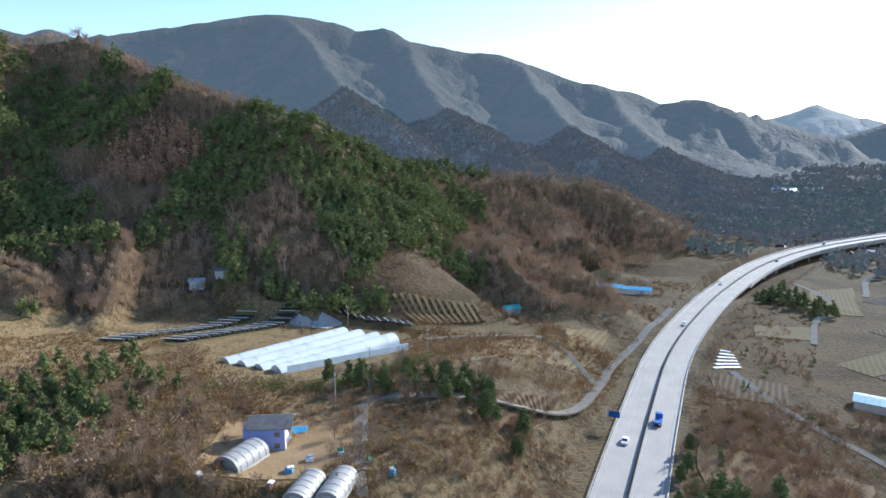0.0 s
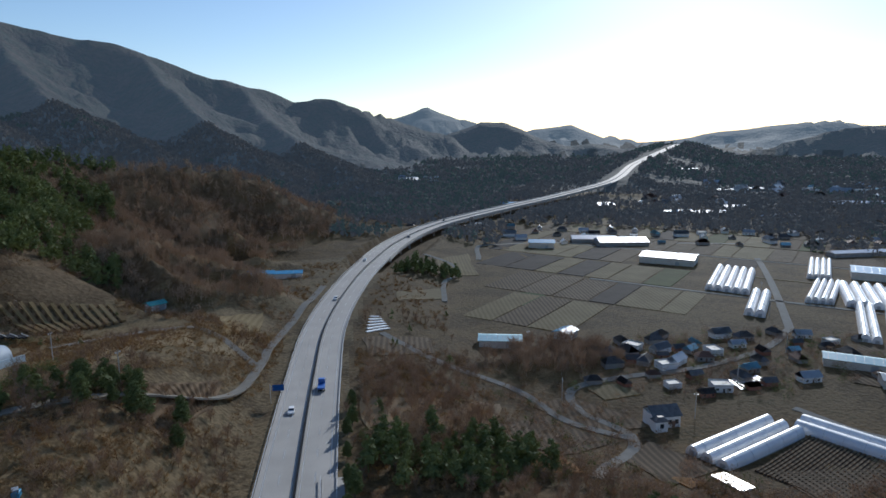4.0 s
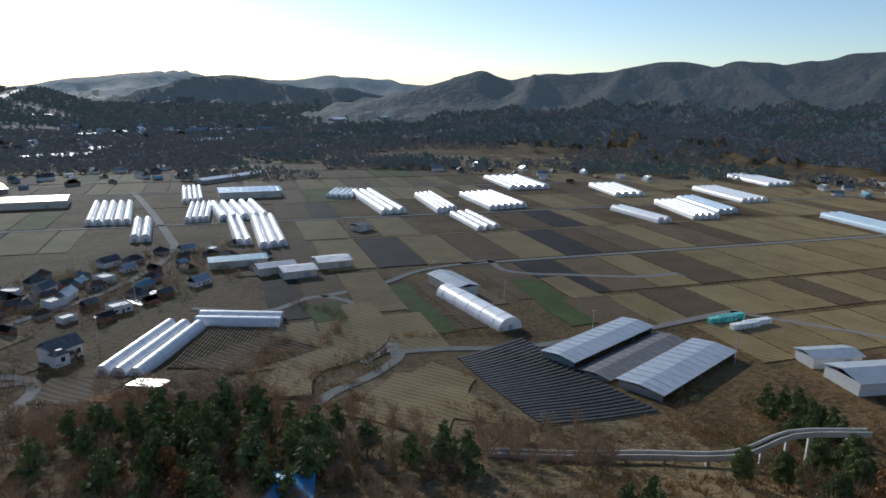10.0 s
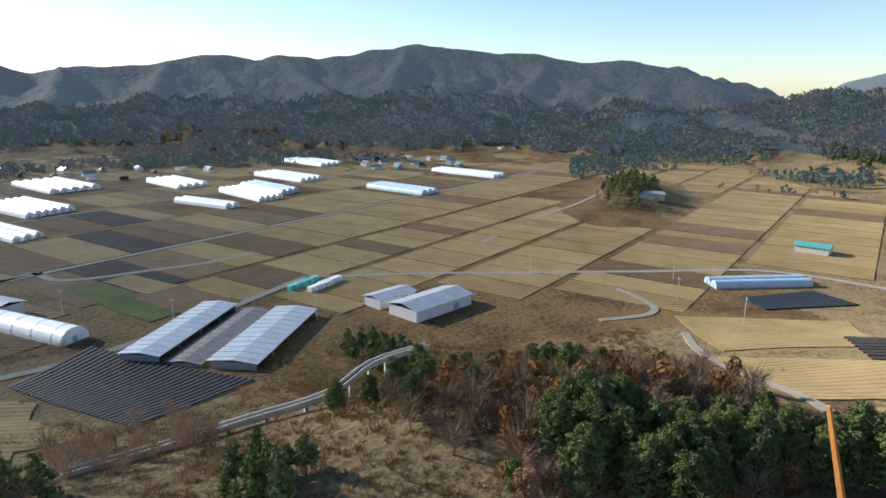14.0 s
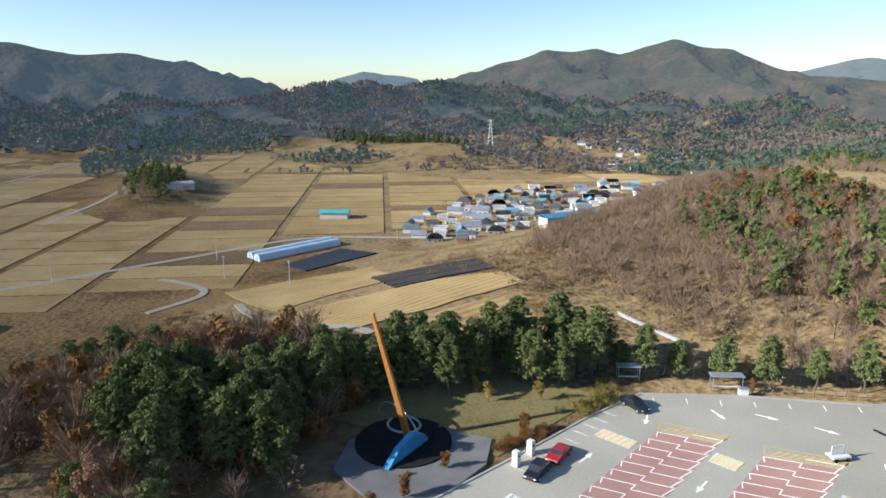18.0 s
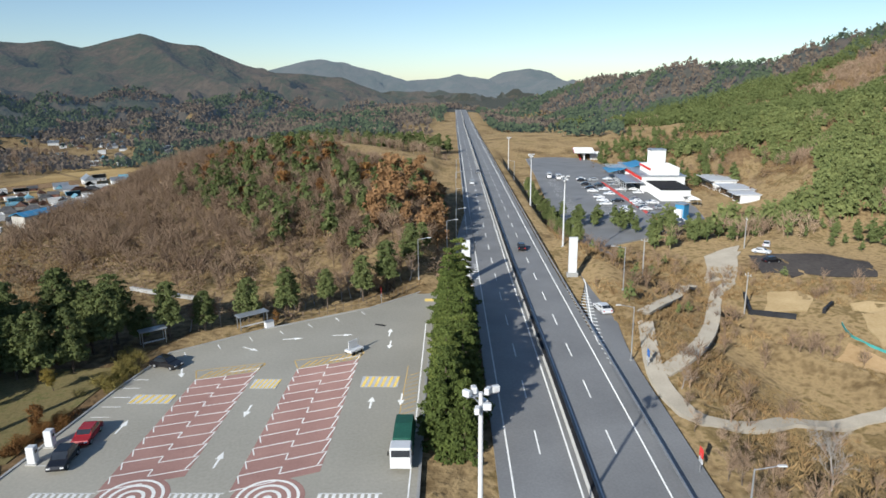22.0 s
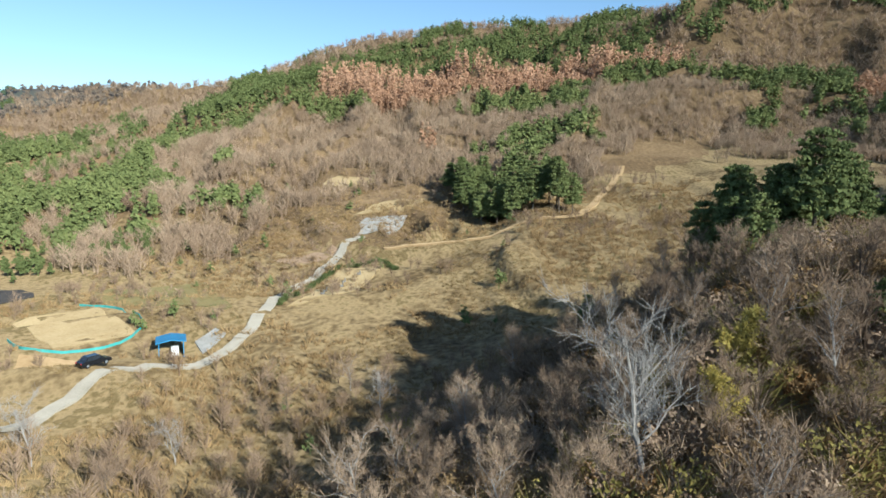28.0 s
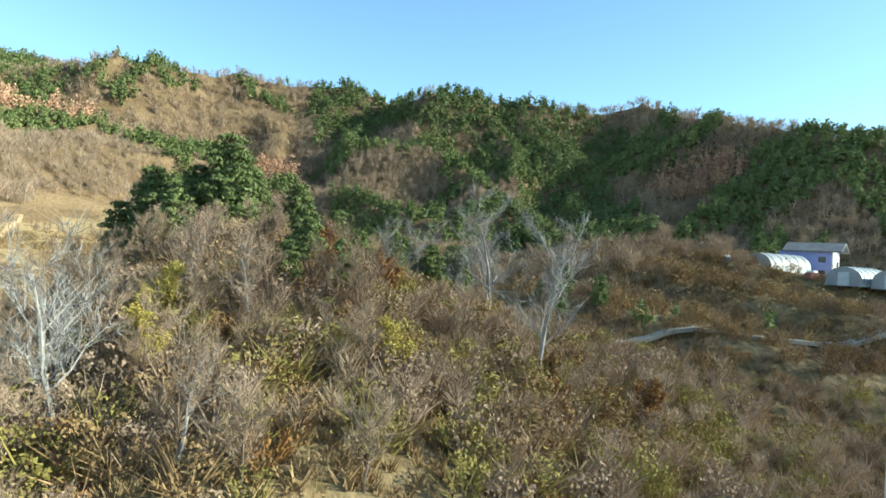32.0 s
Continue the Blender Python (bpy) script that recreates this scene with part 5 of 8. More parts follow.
tagged(flat_patch("pavement_plaza", [hw(*p) for p in ((60, -3), (60.5, -10), (64, -15.5), (70, -13), (77, -9), (78, -2), (74, 4), (66, 5), (61, 3))], 0.05, PLAZA, thick=0.5), "paved plaza round the monument", "plaza", kind="structure")
tagged(drape("garden_lawn", [hw(59.5, -38), hw(80, -36), hw(86, -4), hw(61, -13)], 0.12, LAWN_GREEN, 3.0, 0.6, 1.0), "rough lawn under the garden pines", "lawn", kind="structure")
part("arch_rail", rods(*[((3.1 + 5.6 * math.cos(a), -2 - 1.2 * math.cos(a), 3.4 * math.sin(a)), (3.1 + 5.6 * math.cos(a + 0.262), -2 - 1.2 * math.cos(a + 0.262), 3.4 * math.sin(a + 0.262)), 0.13) for a in np.arange(0, 3.1, 0.262)]), STEEL, mono, "pale steel arch over the platform")
for u, v in ((57.6, -12.5), (57.8, -15.9)):
    x, y = hw(u, v)
    c = empty("charging_unit", x, y, 0.02, -HAZ, "white vehicle charging cabinet on the kerb", "charger", "chargers")
    part("cabinet", boxes(((0, 0, 1.0), (0.9, 0.8, 2.0), 0, 0.06)), WHITE_PAINT, c)
    part("screen", boxes(((-0.46, 0, 1.4), (0.04, 0.4, 0.3))), GLASS, c)
    part("plinth", boxes(((0, 0, 0.08), (1.2, 1.1, 0.16))), CONCRETE, c)
x, y = hw(28.0, -41.8)
b = empty("bulky_barrier", x, y, 0.03, 30, "white and grey maintenance trailer with a sign frame", "trailer")
part("bed", boxes(((0, 0, 0.6), (2.6, 1.5, 0.35), 0, 0.04)), WHITE_PAINT, b)
part("board", boxes(((0.2, 0, 1.5), (1.8, 0.12, 1.2), 0, 0.02)), WHITE_PAINT, b)
part("frame", rods(((-1, 0, 0.7), (-1, 0, 2.1), 0.05), ((1, 0, 0.7), (1, 0, 2.1), 0.05)), STEEL, b)
for s in (-0.8, 0.8):
    part("wheel", rods(((s, -0.75, 0.3), (s, -0.6, 0.3), 0.3, 0.3, 10)), RUBBER, b)
    part("wheel", rods(((s, 0.6, 0.3), (s, 0.75, 0.3), 0.3, 0.3, 10)), RUBBER, b)
for u, v, w in ((46.5, -53.2, 5.2), (59.8, -46, 4)):
    x, y = hw(u, v)
    s = empty("lattice_shelter", x, y, 0.0, 40 - HAZ, "long low shelter with a pale roof at the lot's edge", "shelter", "shelters")
    part("roof", boxes(((0, 0, 2.3), (w, 1.8, 0.18), 0, 0.04)), SHEET_GREY, s)
    for a in (-w / 2 + 0.3, w / 2 - 0.3):
        for c in (-0.7, 0.7):
            part("post", boxes(((a, c, 1.1), (0.12, 0.12, 2.3))), STEEL, s)
    part("bench", boxes(((0, 0.3, 0.45), (w - 0.8, 0.4, 0.08))), WHITE_PAINT, s)
x, y = hw(43.6, -52.6)
box_ob = empty("storage_box", x, y, 0.0, 40 - HAZ, "small white storage box beside the shelter", "box")
part("body", boxes(((0, 0, 0.55), (1.4, 0.9, 1.1), 0, 0.04)), WHITE_PAINT, box_ob)
part("lid", boxes(((0, 0, 1.13), (1.5, 1.0, 0.08))), SHEET_GREY, box_ob)
# fence along the lot's far edge
fence = tagged(new("lot_fence"), "low dark metal fence behind the lot", "fence")
for a, b in (((20, -73.5), (29, -63.6)), ((29, -63.6), (44, -53.4))):
    n = 12
    for i in range(n):
        f = i / n
        x, y = hw(a[0] + (b[0] - a[0]) * f, a[1] + (b[1] - a[1]) * f)
        part("post", boxes(((x, y, 0.7), (0.08, 0.08, 1.5))), BARK, fence)
    p, q = hw(*a), hw(*b)
    for h in (0.5, 1.3):
        part("rail", rods(((*p, h), (*q, h), 0.04, 0.04, 4)), BARK, fence)


# ---- service area on the far side of the highway ----
REST = [(-96.6, -154.3), (-123, -212), (-165, -300), (-205, -388), (-238, -378), (-222, -330), (-205, -270), (-172, -190), (-160, -172), (-129, -157), (-105, -151)]
rest = tagged(flat_patch("pavement_rest_area", REST, -5.9, ASPHALT, thick=0.6), "dark asphalt car park of the service area", "car park", kind="structure")
ramp_w = [(*hw(-16, -88), -0.05), (*hw(-18.5, -104), -1.2), (*hw(-24, -116), -4.0), (-99, -158, -5.86)]
tagged(ribbon("road_rest_entry", curve(ramp_w, 4), -3.6, 3.6, 0.02, ASPHALT, thick=0.6), "asphalt drive into the service area", "drive", kind="structure")


def rest_mark(a, b, w, material, z=-5.87):
    a, b = Vector(a), Vector(b)
    d = (b - a).normalized()
    n = Vector((-d.y, d.x)) * w / 2
    return flat_patch("line", [tuple(a + n), tuple(b + n), tuple(b - n), tuple(a - n)], z, material, rest, 0.01)


D0 = Vector((0.42, 0.907))
N0 = Vector((0.907, -0.42))
O0 = Vector((-152, -215))
for row in (-12, 1.5, 15, 27):
    for i in range(20):
        p = O0 + D0 * (-60 + i * 4.6) + N0 * row
        rest_mark(p, p + N0 * 4.6 + D0 * 1.2, 0.16, WHITE_LINE)
rest_mark(O0 + D0 * -52 + N0 * -5.0, O0 + D0 * 42 + N0 * -9, 1.6, RED_PAINT)
rng = np.random.default_rng(11)
names_ = ["white", "black", "grey", "silver", "white", "white"]
for i in range(46):
    row = (-14.5, -9, -2.0, 3.5)[i % 4]
    p = O0 + D0 * float(rng.uniform(-62, 42)) + N0 * row
    stamp(CARS[names_[int(rng.integers(0, 6))]], pose(p.x, p.y, -5.88, 0, 0, -25 - 90 + float(rng.choice([0, 180])) + float(rng.normal() * 3)))
for d, n in ((-60, 14), (-66, 18)):
    p = O0 + D0 * d + N0 * n
    stamp(TRUCKS["white"], pose(p.x, p.y, -5.88, 0, 0, -25))

B0 = (-196, -248)
main = empty("service_building", B0[0], B0[1], -6.3, 65, "white service building with red bands and a square tower", "building")
part("hall", boxes(((0, 0, 3.4), (52, 18, 6.8), 0, 0.05)), WALL_WHITE, main)
part("roof", boxes(((0, 0, 6.95), (53, 19, 0.35))), SHEET_GREY, main)
part("red_band", boxes(((0, -9.15, 5.8), (52, 0.3, 1.1))), RED_SIGN, main)
part("tower", boxes(((4, 2, 8.0), (6.5, 6.5, 16.0), 0, 0.05)), WALL_WHITE, main)
part("tower_cap", boxes(((4, 2, 16.2), (7, 7, 0.4))), SHEET_GREY, main)
part("upper_hall", boxes(((14, 1, 8.4), (20, 12, 3.6))), WALL_WHITE, main)
part("upper_band", boxes(((14, -5.2, 9.6), (20, 0.3, 0.9))), RED_SIGN, main)
part("canopy", boxes(((16, -12.5, 4.6), (26, 7.5, 0.4))), SHEET_GREY, main)
part("low_wing", boxes(((38, -1, 2.4), (24, 11, 4.8))), WALL_WHITE, main)
part("low_wing_roof", boxes(((38, -1, 4.95), (25, 12, 0.3))), BLACK_GAP, main)
for i in range(6):
    part("canopy_post", boxes(((4.5 + i * 4.6, -15.8, 2.3), (0.3, 0.3, 4.6))), STEEL, main)
bm = profile([(-8, 4.6), (8, 8.4), (8, 8.7), (-8, 4.9)], 17)
ob = part("solar_roof", bm, SHEET_BLUE, main, "dark blue sloping panel roof")
ob.matrix_local = pose(-13, -9.5, 0)
for i in range(8):
    part("rib", boxes(((-20.5 + i * 2.1, -9.5, 6.85), (0.12, 16.4, 0.12))), STEEL, main).matrix_local = pose(0, 0, 0)
for i in range(12):
    part("window", boxes(((-24 + i * 4.2, -9.06, 2.2), (3.2, 0.12, 2.6))), GLASS, main)
for x, y, w, d, h in ((-216, -226, 20, 9, 4.2), (-206, -205, 16, 8, 3.6), (-198, -192, 9, 7, 3.4)):
    wing = empty("shop_wing", x, y, -6.3, 65, "low white shop pavilion beside the service building", "building", "shop wings")
    part("wall", boxes(((0, 0, h / 2), (w, d, h))), WALL_WHITE, wing)
    part("roof", boxes(((0, -0.8, h + 0.15), (w + 1, d + 2.6, 0.3))), WHITE_PAINT, wing)
    part("window", boxes(((0, -d / 2 - 0.04, 1.5), (w * 0.8, 0.1, 2.0))), GLASS, wing)
fuel = empty("fuel_station", -228, -352, -6.3, 60, "fuel station with a white and red flat canopy", "fuel station")
part("canopy", boxes(((0, 0, 5.4), (30, 12, 0.9), 0, 0.05)), WALL_WHITE, fuel)
part("red_fascia", boxes(((0, -6.08, 5.5), (30, 0.15, 0.5))), RED_SIGN, fuel)
part("blue_fascia", boxes(((0, -6.1, 5.1), (30, 0.12, 0.2))), BLUE_SIGN, fuel)
for i in range(4):
    part("column", boxes(((-11 + i * 7.4, 0, 2.5), (0.7, 0.7, 5))), WALL_WHITE, fuel)
    part("pump", boxes(((-11 + i * 7.4, -2.2, 0.9), (1.2, 0.7, 1.8), 0, 0.05)), RED_SIGN, fuel)
part("kiosk", boxes(((0, 7, 2), (14, 6, 4))), WALL_WHITE, fuel)
part("kiosk_window", boxes(((0, 3.95, 2), (10, 0.1, 2))), GLASS, fuel)
kiosk = empty("lattice_tower", -150, -172, -6.3, 20, "pale blue steel stair tower beside the car park", "tower")
part("frame", boxes(((0, 0, 3), (3.2, 3.2, 6))), SHEET_BLUE, kiosk)
part("roof", boxes(((0, 0, 6.1), (3.8, 3.8, 0.25))), SHEET_GREY, kiosk)
part("side_panel", boxes(((2.2, 0, 2.2), (1.2, 2.4, 4.4))), WALL_WHITE, kiosk)
for k in range(7):
    x, y = (-178 - k * 3.2 + 18, -205 - k * 7.5 + 12)
    st = empty("market_stall", x - 14, y, -6.0, 65 + k, "small stall with a white pitched canopy", "stall", "stalls")
    part("canopy", profile([(-2, 2.4), (0, 3.3), (2, 2.4)], 4.2), WALL_WHITE, st)
    for a in (-1.9, 1.9):
        for c in (-1.8, 1.8):
            part("post", boxes(((a, c, 1.2), (0.1, 0.1, 2.4))), STEEL, st)


# ---- buildings kit ----
def house_model(w, d, h, roof, wall_m, words, hip=False, pitch=0.42):
    m = empty("house", 0, 0, -500, 0, words, "house", "village houses")
    part("wall", boxes(((0, 0, h / 2 - 0.5), (w, d, h + 1.0))), wall_m, m)
    bm = bmesh.new()
    o, r = 0.5, d / 2 * pitch * 2
    e = w / 2 - (d / 2 if hip else -o) * (0.8 if hip else 1)
    a = [bm.verts.new(p) for p in ((-w / 2 - o, -d / 2 - o, h), (w / 2 + o, -d / 2 - o, h), (w / 2 + o, d / 2 + o, h), (-w / 2 - o, d / 2 + o, h))]
    b = [bm.verts.new(p) for p in ((-e, 0, h + r), (e, 0, h + r))]
    bm.faces.new((a[0], a[1], b[1], b[0]))
    bm.faces.new((a[2], a[3], b[0], b[1]))
    bm.faces.new((a[1], a[2], b[1]))
    bm.faces.new((a[3], a[0], b[0]))
    bm.faces.new(a[::-1])
    bmesh.ops.solidify(bm, geom=bm.faces[:], thickness=0.12)
    part("roof", bm, roof, m)
    part("ridge", rods(((-e, 0, h + r + 0.05), (e, 0, h + r + 0.05), 0.14, 0.14, 5)), roof, m)
    part("door", boxes(((0.3, -d / 2 - 0.03, 1.0), (1.0, 0.08, 2.0))), TILE_BROWN, m)
    for x in (-w * 0.3, w * 0.32):
        part("window", boxes(((x, -d / 2 - 0.03, 1.5), (1.4, 0.08, 1.1))), GLASS, m)
    return m


def flat_model(w, d, h, wall_m, words):
    m = empty("house", 0, 0, -500, 0, words, "house", "village houses")
    part("wall", boxes(((0, 0, h / 2 - 0.5), (w, d, h + 1.0))), wall_m, m)
    part("roof", boxes(((0, 0, h + 0.08), (w + 0.3, d + 0.3, 0.25))), CONCRETE, m)
    for s, c, z in (((w + 0.3, 0.18, 0.6), (0, -d / 2, h + 0.45), 0), ((w + 0.3, 0.18, 0.6), (0, d / 2, h + 0.45), 0), ((0.18, d, 0.6), (-w / 2, 0, h + 0.45), 0), ((0.18, d, 0.6), (w / 2, 0, h + 0.45), 0)):
        part("parapet", boxes((c, s)), wall_m, m)
    part("door", boxes(((0.3, -d / 2 - 0.03, 1.0), (1.0, 0.08, 2.0))), GLASS, m)
    for x in (-w * 0.3, w * 0.3):
        part("window", boxes(((x, -d / 2 - 0.03, 1.6), (1.5, 0.08, 1.2))), GLASS, m)
    return m


HOUSES = [house_model(11, 7, 2.9, TILE_DARK, SHADED_WALL, "low farmhouse with a dark tiled roof", True), house_model(10, 6.5, 2.8, TILE_BROWN, SHADED_WALL, "farmhouse with a brown pitched roof", True),
          house_model(9, 6, 2.7, ROOF_CYAN, SHADED_WALL, "small house with a pale blue sheet roof"), house_model(12, 7, 3.2, SHEET_GREY, WALL_WHITE, "white house with a grey metal roof"),
          flat_model(10, 8, 3.4, WALL_WHITE, "white flat-roofed village house"), house_model(8, 5.5, 2.6, TILE_DARK, WALL_BRICK, "brick house with a dark roof"), house_model(13, 6, 3.0, SHEET_BLUE, WALL_CREAM, "long shed with a blue metal roof", False, 0.22)]
HAMLET = {"dark": [0, 3, 1, 5, 0, 3, 4, 5, 2], "mixed": [0, 1, 2, 3, 4, 5, 3, 0, 4, 3], "pale": [2, 3, 4, 0, 3, 3, 1]}


def hamlet(spots, kinds, seed, turn, scale=(0.6, 0.95)):
    rng = np.random.default_rng(seed)
    z = land(spots[:, 0], spots[:, 1])
    for (x, y), h in zip(spots, z):
        k = HOUSES[HAMLET[kinds][int(rng.integers(0, len(HAMLET[kinds])))]]
        s = rng.uniform(*scale)
        stamp(k, pose(x, y, h, 0, 0, turn + float(rng.choice([0, 90, 180])) + rng.normal() * 7) @ Matrix.Scale(s, 4))


def apart(spots, gap, seed=0):
    """Thins places so that none is nearer than the gap to another."""
    keep = []
    for p in spots:
        if all((p[0] - q[0]) ** 2 + (p[1] - q[1]) ** 2 > gap * gap for q in keep):
            keep.append(p)
    return np.array(keep)


def arch(width, height, length, n=9, eave=0.9):
    """The skin of a vinyl tunnel, along y."""
    bm = bmesh.new()
    rows = []
    prof = [(-width / 2, 0)] + [(-width / 2 * math.cos(math.pi * i / n), eave + (height - eave) * math.sin(math.pi * i / n)) for i in range(n + 1)] + [(width / 2, 0)]
    m = max(2, int(length / 6) + 1)
    for j in range(m):
        y = -length / 2 + length * j / (m - 1)
        rows.append([bm.verts.new((x, y, z)) for x, z in prof])
    for j in range(m - 1):
        for i in range(len(prof) - 1):
            bm.faces.new((rows[j][i], rows[j + 1][i], rows[j + 1][i + 1], rows[j][i + 1]))
    return bm, prof


def tunnel(x, y, rz, width, length, height, film, words, group, z=None):
    gz = ground_at(x, y) if z is None else z
    m = empty("vinyl_greenhouse", x, y, gz - 0.1, rz, words, "greenhouse", group)
    bm, prof = arch(width, height, length)
    part("cover", bm, film, m, flat=False)
    for s in (-1, 1):
        bm = bmesh.new()
        vs = [bm.verts.new((px, s * (length / 2 - 0.05), pz)) for px, pz in prof]
        bm.faces.new(vs if s > 0 else vs[::-1])
        part("end_wall", bm, film, m)
        part("end_door", boxes(((0, s * (length / 2 + 0.02), 1.0), (1.6, 0.08, 2.0))), SHEET_GREY, m)
        part("base_rail", boxes(((s * width / 2, 0, 0.2), (0.16, length, 0.4))), CONCRETE, m)
    hoops = 5 if math.hypot(x, y) < 230 else 2 if math.hypot(x, y) < 400 else 0
    for k in range(hoops):
        yy = -length / 2 + length * (k + 0.5) / hoops
        bm = bmesh.new()
        for (ax, az), (bx, bz) in zip(prof[:-1], prof[1:]):
            rod(bm, (ax * 1.01, yy, az * 1.008), (bx * 1.01, yy, bz * 1.008), 0.05, 0.05, 3)
        part("hoop", bm, STEEL, m)
    return m


def tunnels(corner_a, corner_b, far_a, n, height, film, words, group, gap=0.3, z=None):
    """n tunnels side by side: their near ends run from corner_a to corner_b, and they reach back to far_a."""
    a, b, f = Vector(corner_a), Vector(corner_b), Vector(far_a)
    w = (b - a).length / n
    back = f - a
    L = back.length
    rz = math.degrees(math.atan2(back.y, back.x)) - 90
    for i in range(n):
        c = a + (b - a) * ((i + 0.5) / n) + back * 0.5
        tunnel(c.x, c.y, rz, w - gap, L, height, film, words, group, z)


WH = "long white vinyl greenhouse tunnel among fields"
tunnels((319.8, 243.5), (329, 221.1), (374.6, 277.1), 5, 4.0, VINYL, WH, "white greenhouses")
tunnels((290.4, 197.7), (294.1, 188.2), (332, 222), 2, 4.4, VINYL, WH, "white greenhouses")
tunnels((397.5, 229.6), (407.1, 219.1), (451.8, 260.2), 4, 3.6, VINYL, WH, "white greenhouses")
tunnels((339.4, 196), (347.7, 184.8), (388, 219), 4, 3.8, VINYL, WH, "white greenhouses")
tunnels((349.6, 180.1), (365.5, 155.6), (392, 208), 5, 4.2, VINYL, WH, "white greenhouses")
tunnels((295, 144.7), (298.1, 136.7), (351.5, 176.5), 2, 4.0, VINYL, WH, "white greenhouses")
tunnels((290.4, 130.2), (300.8, 119.9), (353.6, 163), 3, 4.0, VINYL, WH, "white greenhouses")
tunnels((391, 94.1), (402.7, 80.4), (464, 134), 3, 4.2, VINYL, WH, "white greenhouses")
tunnels((443.8, 146.8), (444.2, 127.8), (475, 150), 5, 3.6, VINYL, WH, "white greenhouses")
tunnels((404.8, 60.9), (419.3, 50.4), (462.2, 86.3), 4, 4.0, VINYL, WH, "white greenhouses")
tunnels((356.7, 31.6), (369.4, 18.8), (398.4, 52.9), 3, 3.2, VINYL, WH, "white greenhouses", gap=1.6)
tunnels((424, 29.3), (442.4, 5.2), (475.5, 55.5), 6, 4.0, VINYL, WH, "white greenhouses")
tunnels((405.2, -74.2), (411, -84), (445, -50), 2, 4.0, VINYL, WH, "white greenhouses")
tunnels((423, -99), (432, -117), (478, -84), 4, 4.2, VINYL, WH, "white greenhouses")
tunnels((446, -120), (456, -135), (500, -104), 3, 4.0, VINYL_BLUE, "bluish vinyl greenhouse in a row on the plain", "white greenhouses")
tunnels((500, -150), (512, -172), (560, -128), 4, 4.0, VINYL, WH, "white greenhouses")
tunnels((520, 20), (536, -12), (580, 46), 5, 4.0, VINYL, WH, "white greenhouses")
tunnels((505, -60), (516, -84), (556, -44), 4, 4.0, VINYL, WH, "white greenhouses")
tunnels((400, -205), (408, -222), (452, -185), 3, 4.0, VINYL_BLUE, "bluish vinyl greenhouse in a row on the plain", "white greenhouses")
tunnels((455, -300), (462, -316), (520, -276), 3, 4.0, VINYL, WH, "white greenhouses")
tunnels((600, -200), (612, -226), (660, -180), 4, 4.0, VINYL, WH, "white greenhouses")
tunnels((148.2, 116.1), (148.8, 101.6), (186, 118), 3, 3.3, VINYL, "white vinyl tunnel greenhouse beside ploughed plots", "white greenhouses", gap=0.9)
tunnels((191.5, 80.7), (202.0, 83.6), (187.5, 108), 2, 3.2, VINYL, "white vinyl tunnel greenhouse beside ploughed plots", "white greenhouses", gap=0.6)
# the long arched store and the shed behind it
tunnel(222, 19.5, -math.degrees(math.atan2(36.5, 27.5)) + 0, 9.2, 43, 4.6, VINYL, "long grey-white arched farm store", "farm stores")
for k in range(2):
    tunnel(148.0 + k * 4.6, -218.6 - k * 2.0, -23.4, 4.3, 38, 3.0, VINYL_BLUE, "pale blue arched tunnel with a black net beside it", "blue tunnels")
tagged(drape("shade_net_field", [(141.9, -199.3), (134.7, -229.6), (117.1, -226.9), (128.9, -193.6)], 0.5, SHADE_NET, 6, 0.8), "black netting over a plot beside the tunnels", "netting")


def shed(x, y, rz, w, d, h, rise, roof, wall_m, words, group="", open_front=False, ribs=8):
    m = empty("farm_shed", x, y, ground_at(x, y), rz, words, "shed", group)
    o = 0.6
    bm = profile([(-d / 2 - o, h), (0, h + rise), (d / 2 + o, h), (d / 2 + o, h + 0.2), (0, h + rise + 0.2), (-d / 2 - o, h + 0.2)], w + 1.0)
    part("roof", bm, roof, m)
    part("back_wall", boxes(((0, d / 2 - 0.1, h / 2 - 0.4), (w, 0.2, h + 0.8))), wall_m, m)
    for s in (-1, 1):
        part("side_wall", boxes(((s * (w / 2 - 0.1), 0, h / 2 - 0.4), (0.2, d, h + 0.8))), wall_m, m)
    if not open_front:
        part("front_wall", boxes(((0, -d / 2 + 0.1, h / 2 - 0.4), (w, 0.2, h + 0.8))), wall_m, m)
        part("door", boxes(((w * 0.2, -d / 2 - 0.02, 1.3), (2.6, 0.1, 2.6))), SHEET_GREY, m)
    else:
        for k in range(5):
            part("post", boxes(((-w / 2 + w * k / 4, -d / 2 + 0.2, h / 2 - 0.3), (0.25, 0.25, h + 0.6))), STEEL, m)
    for k in range(ribs):
        x0 = -w / 2 + w * (k + 0.5) / ribs
        bm = bmesh.new()
        for s in (-1, 1):
            rod(bm, (x0, s * (d / 2 + o), h + 0.24), (x0, 0, h + rise + 0.24), 0.05, 0.05, 3)
        part("roof_rib", bm, STEEL, m)
    return m


shed(246, 31, -53 + 90 + 0, 22, 10, 4.0, 1.2, SHEET_GREY, WALL_CREAM, "grey ribbed shed joined to an arched store", "sheds")
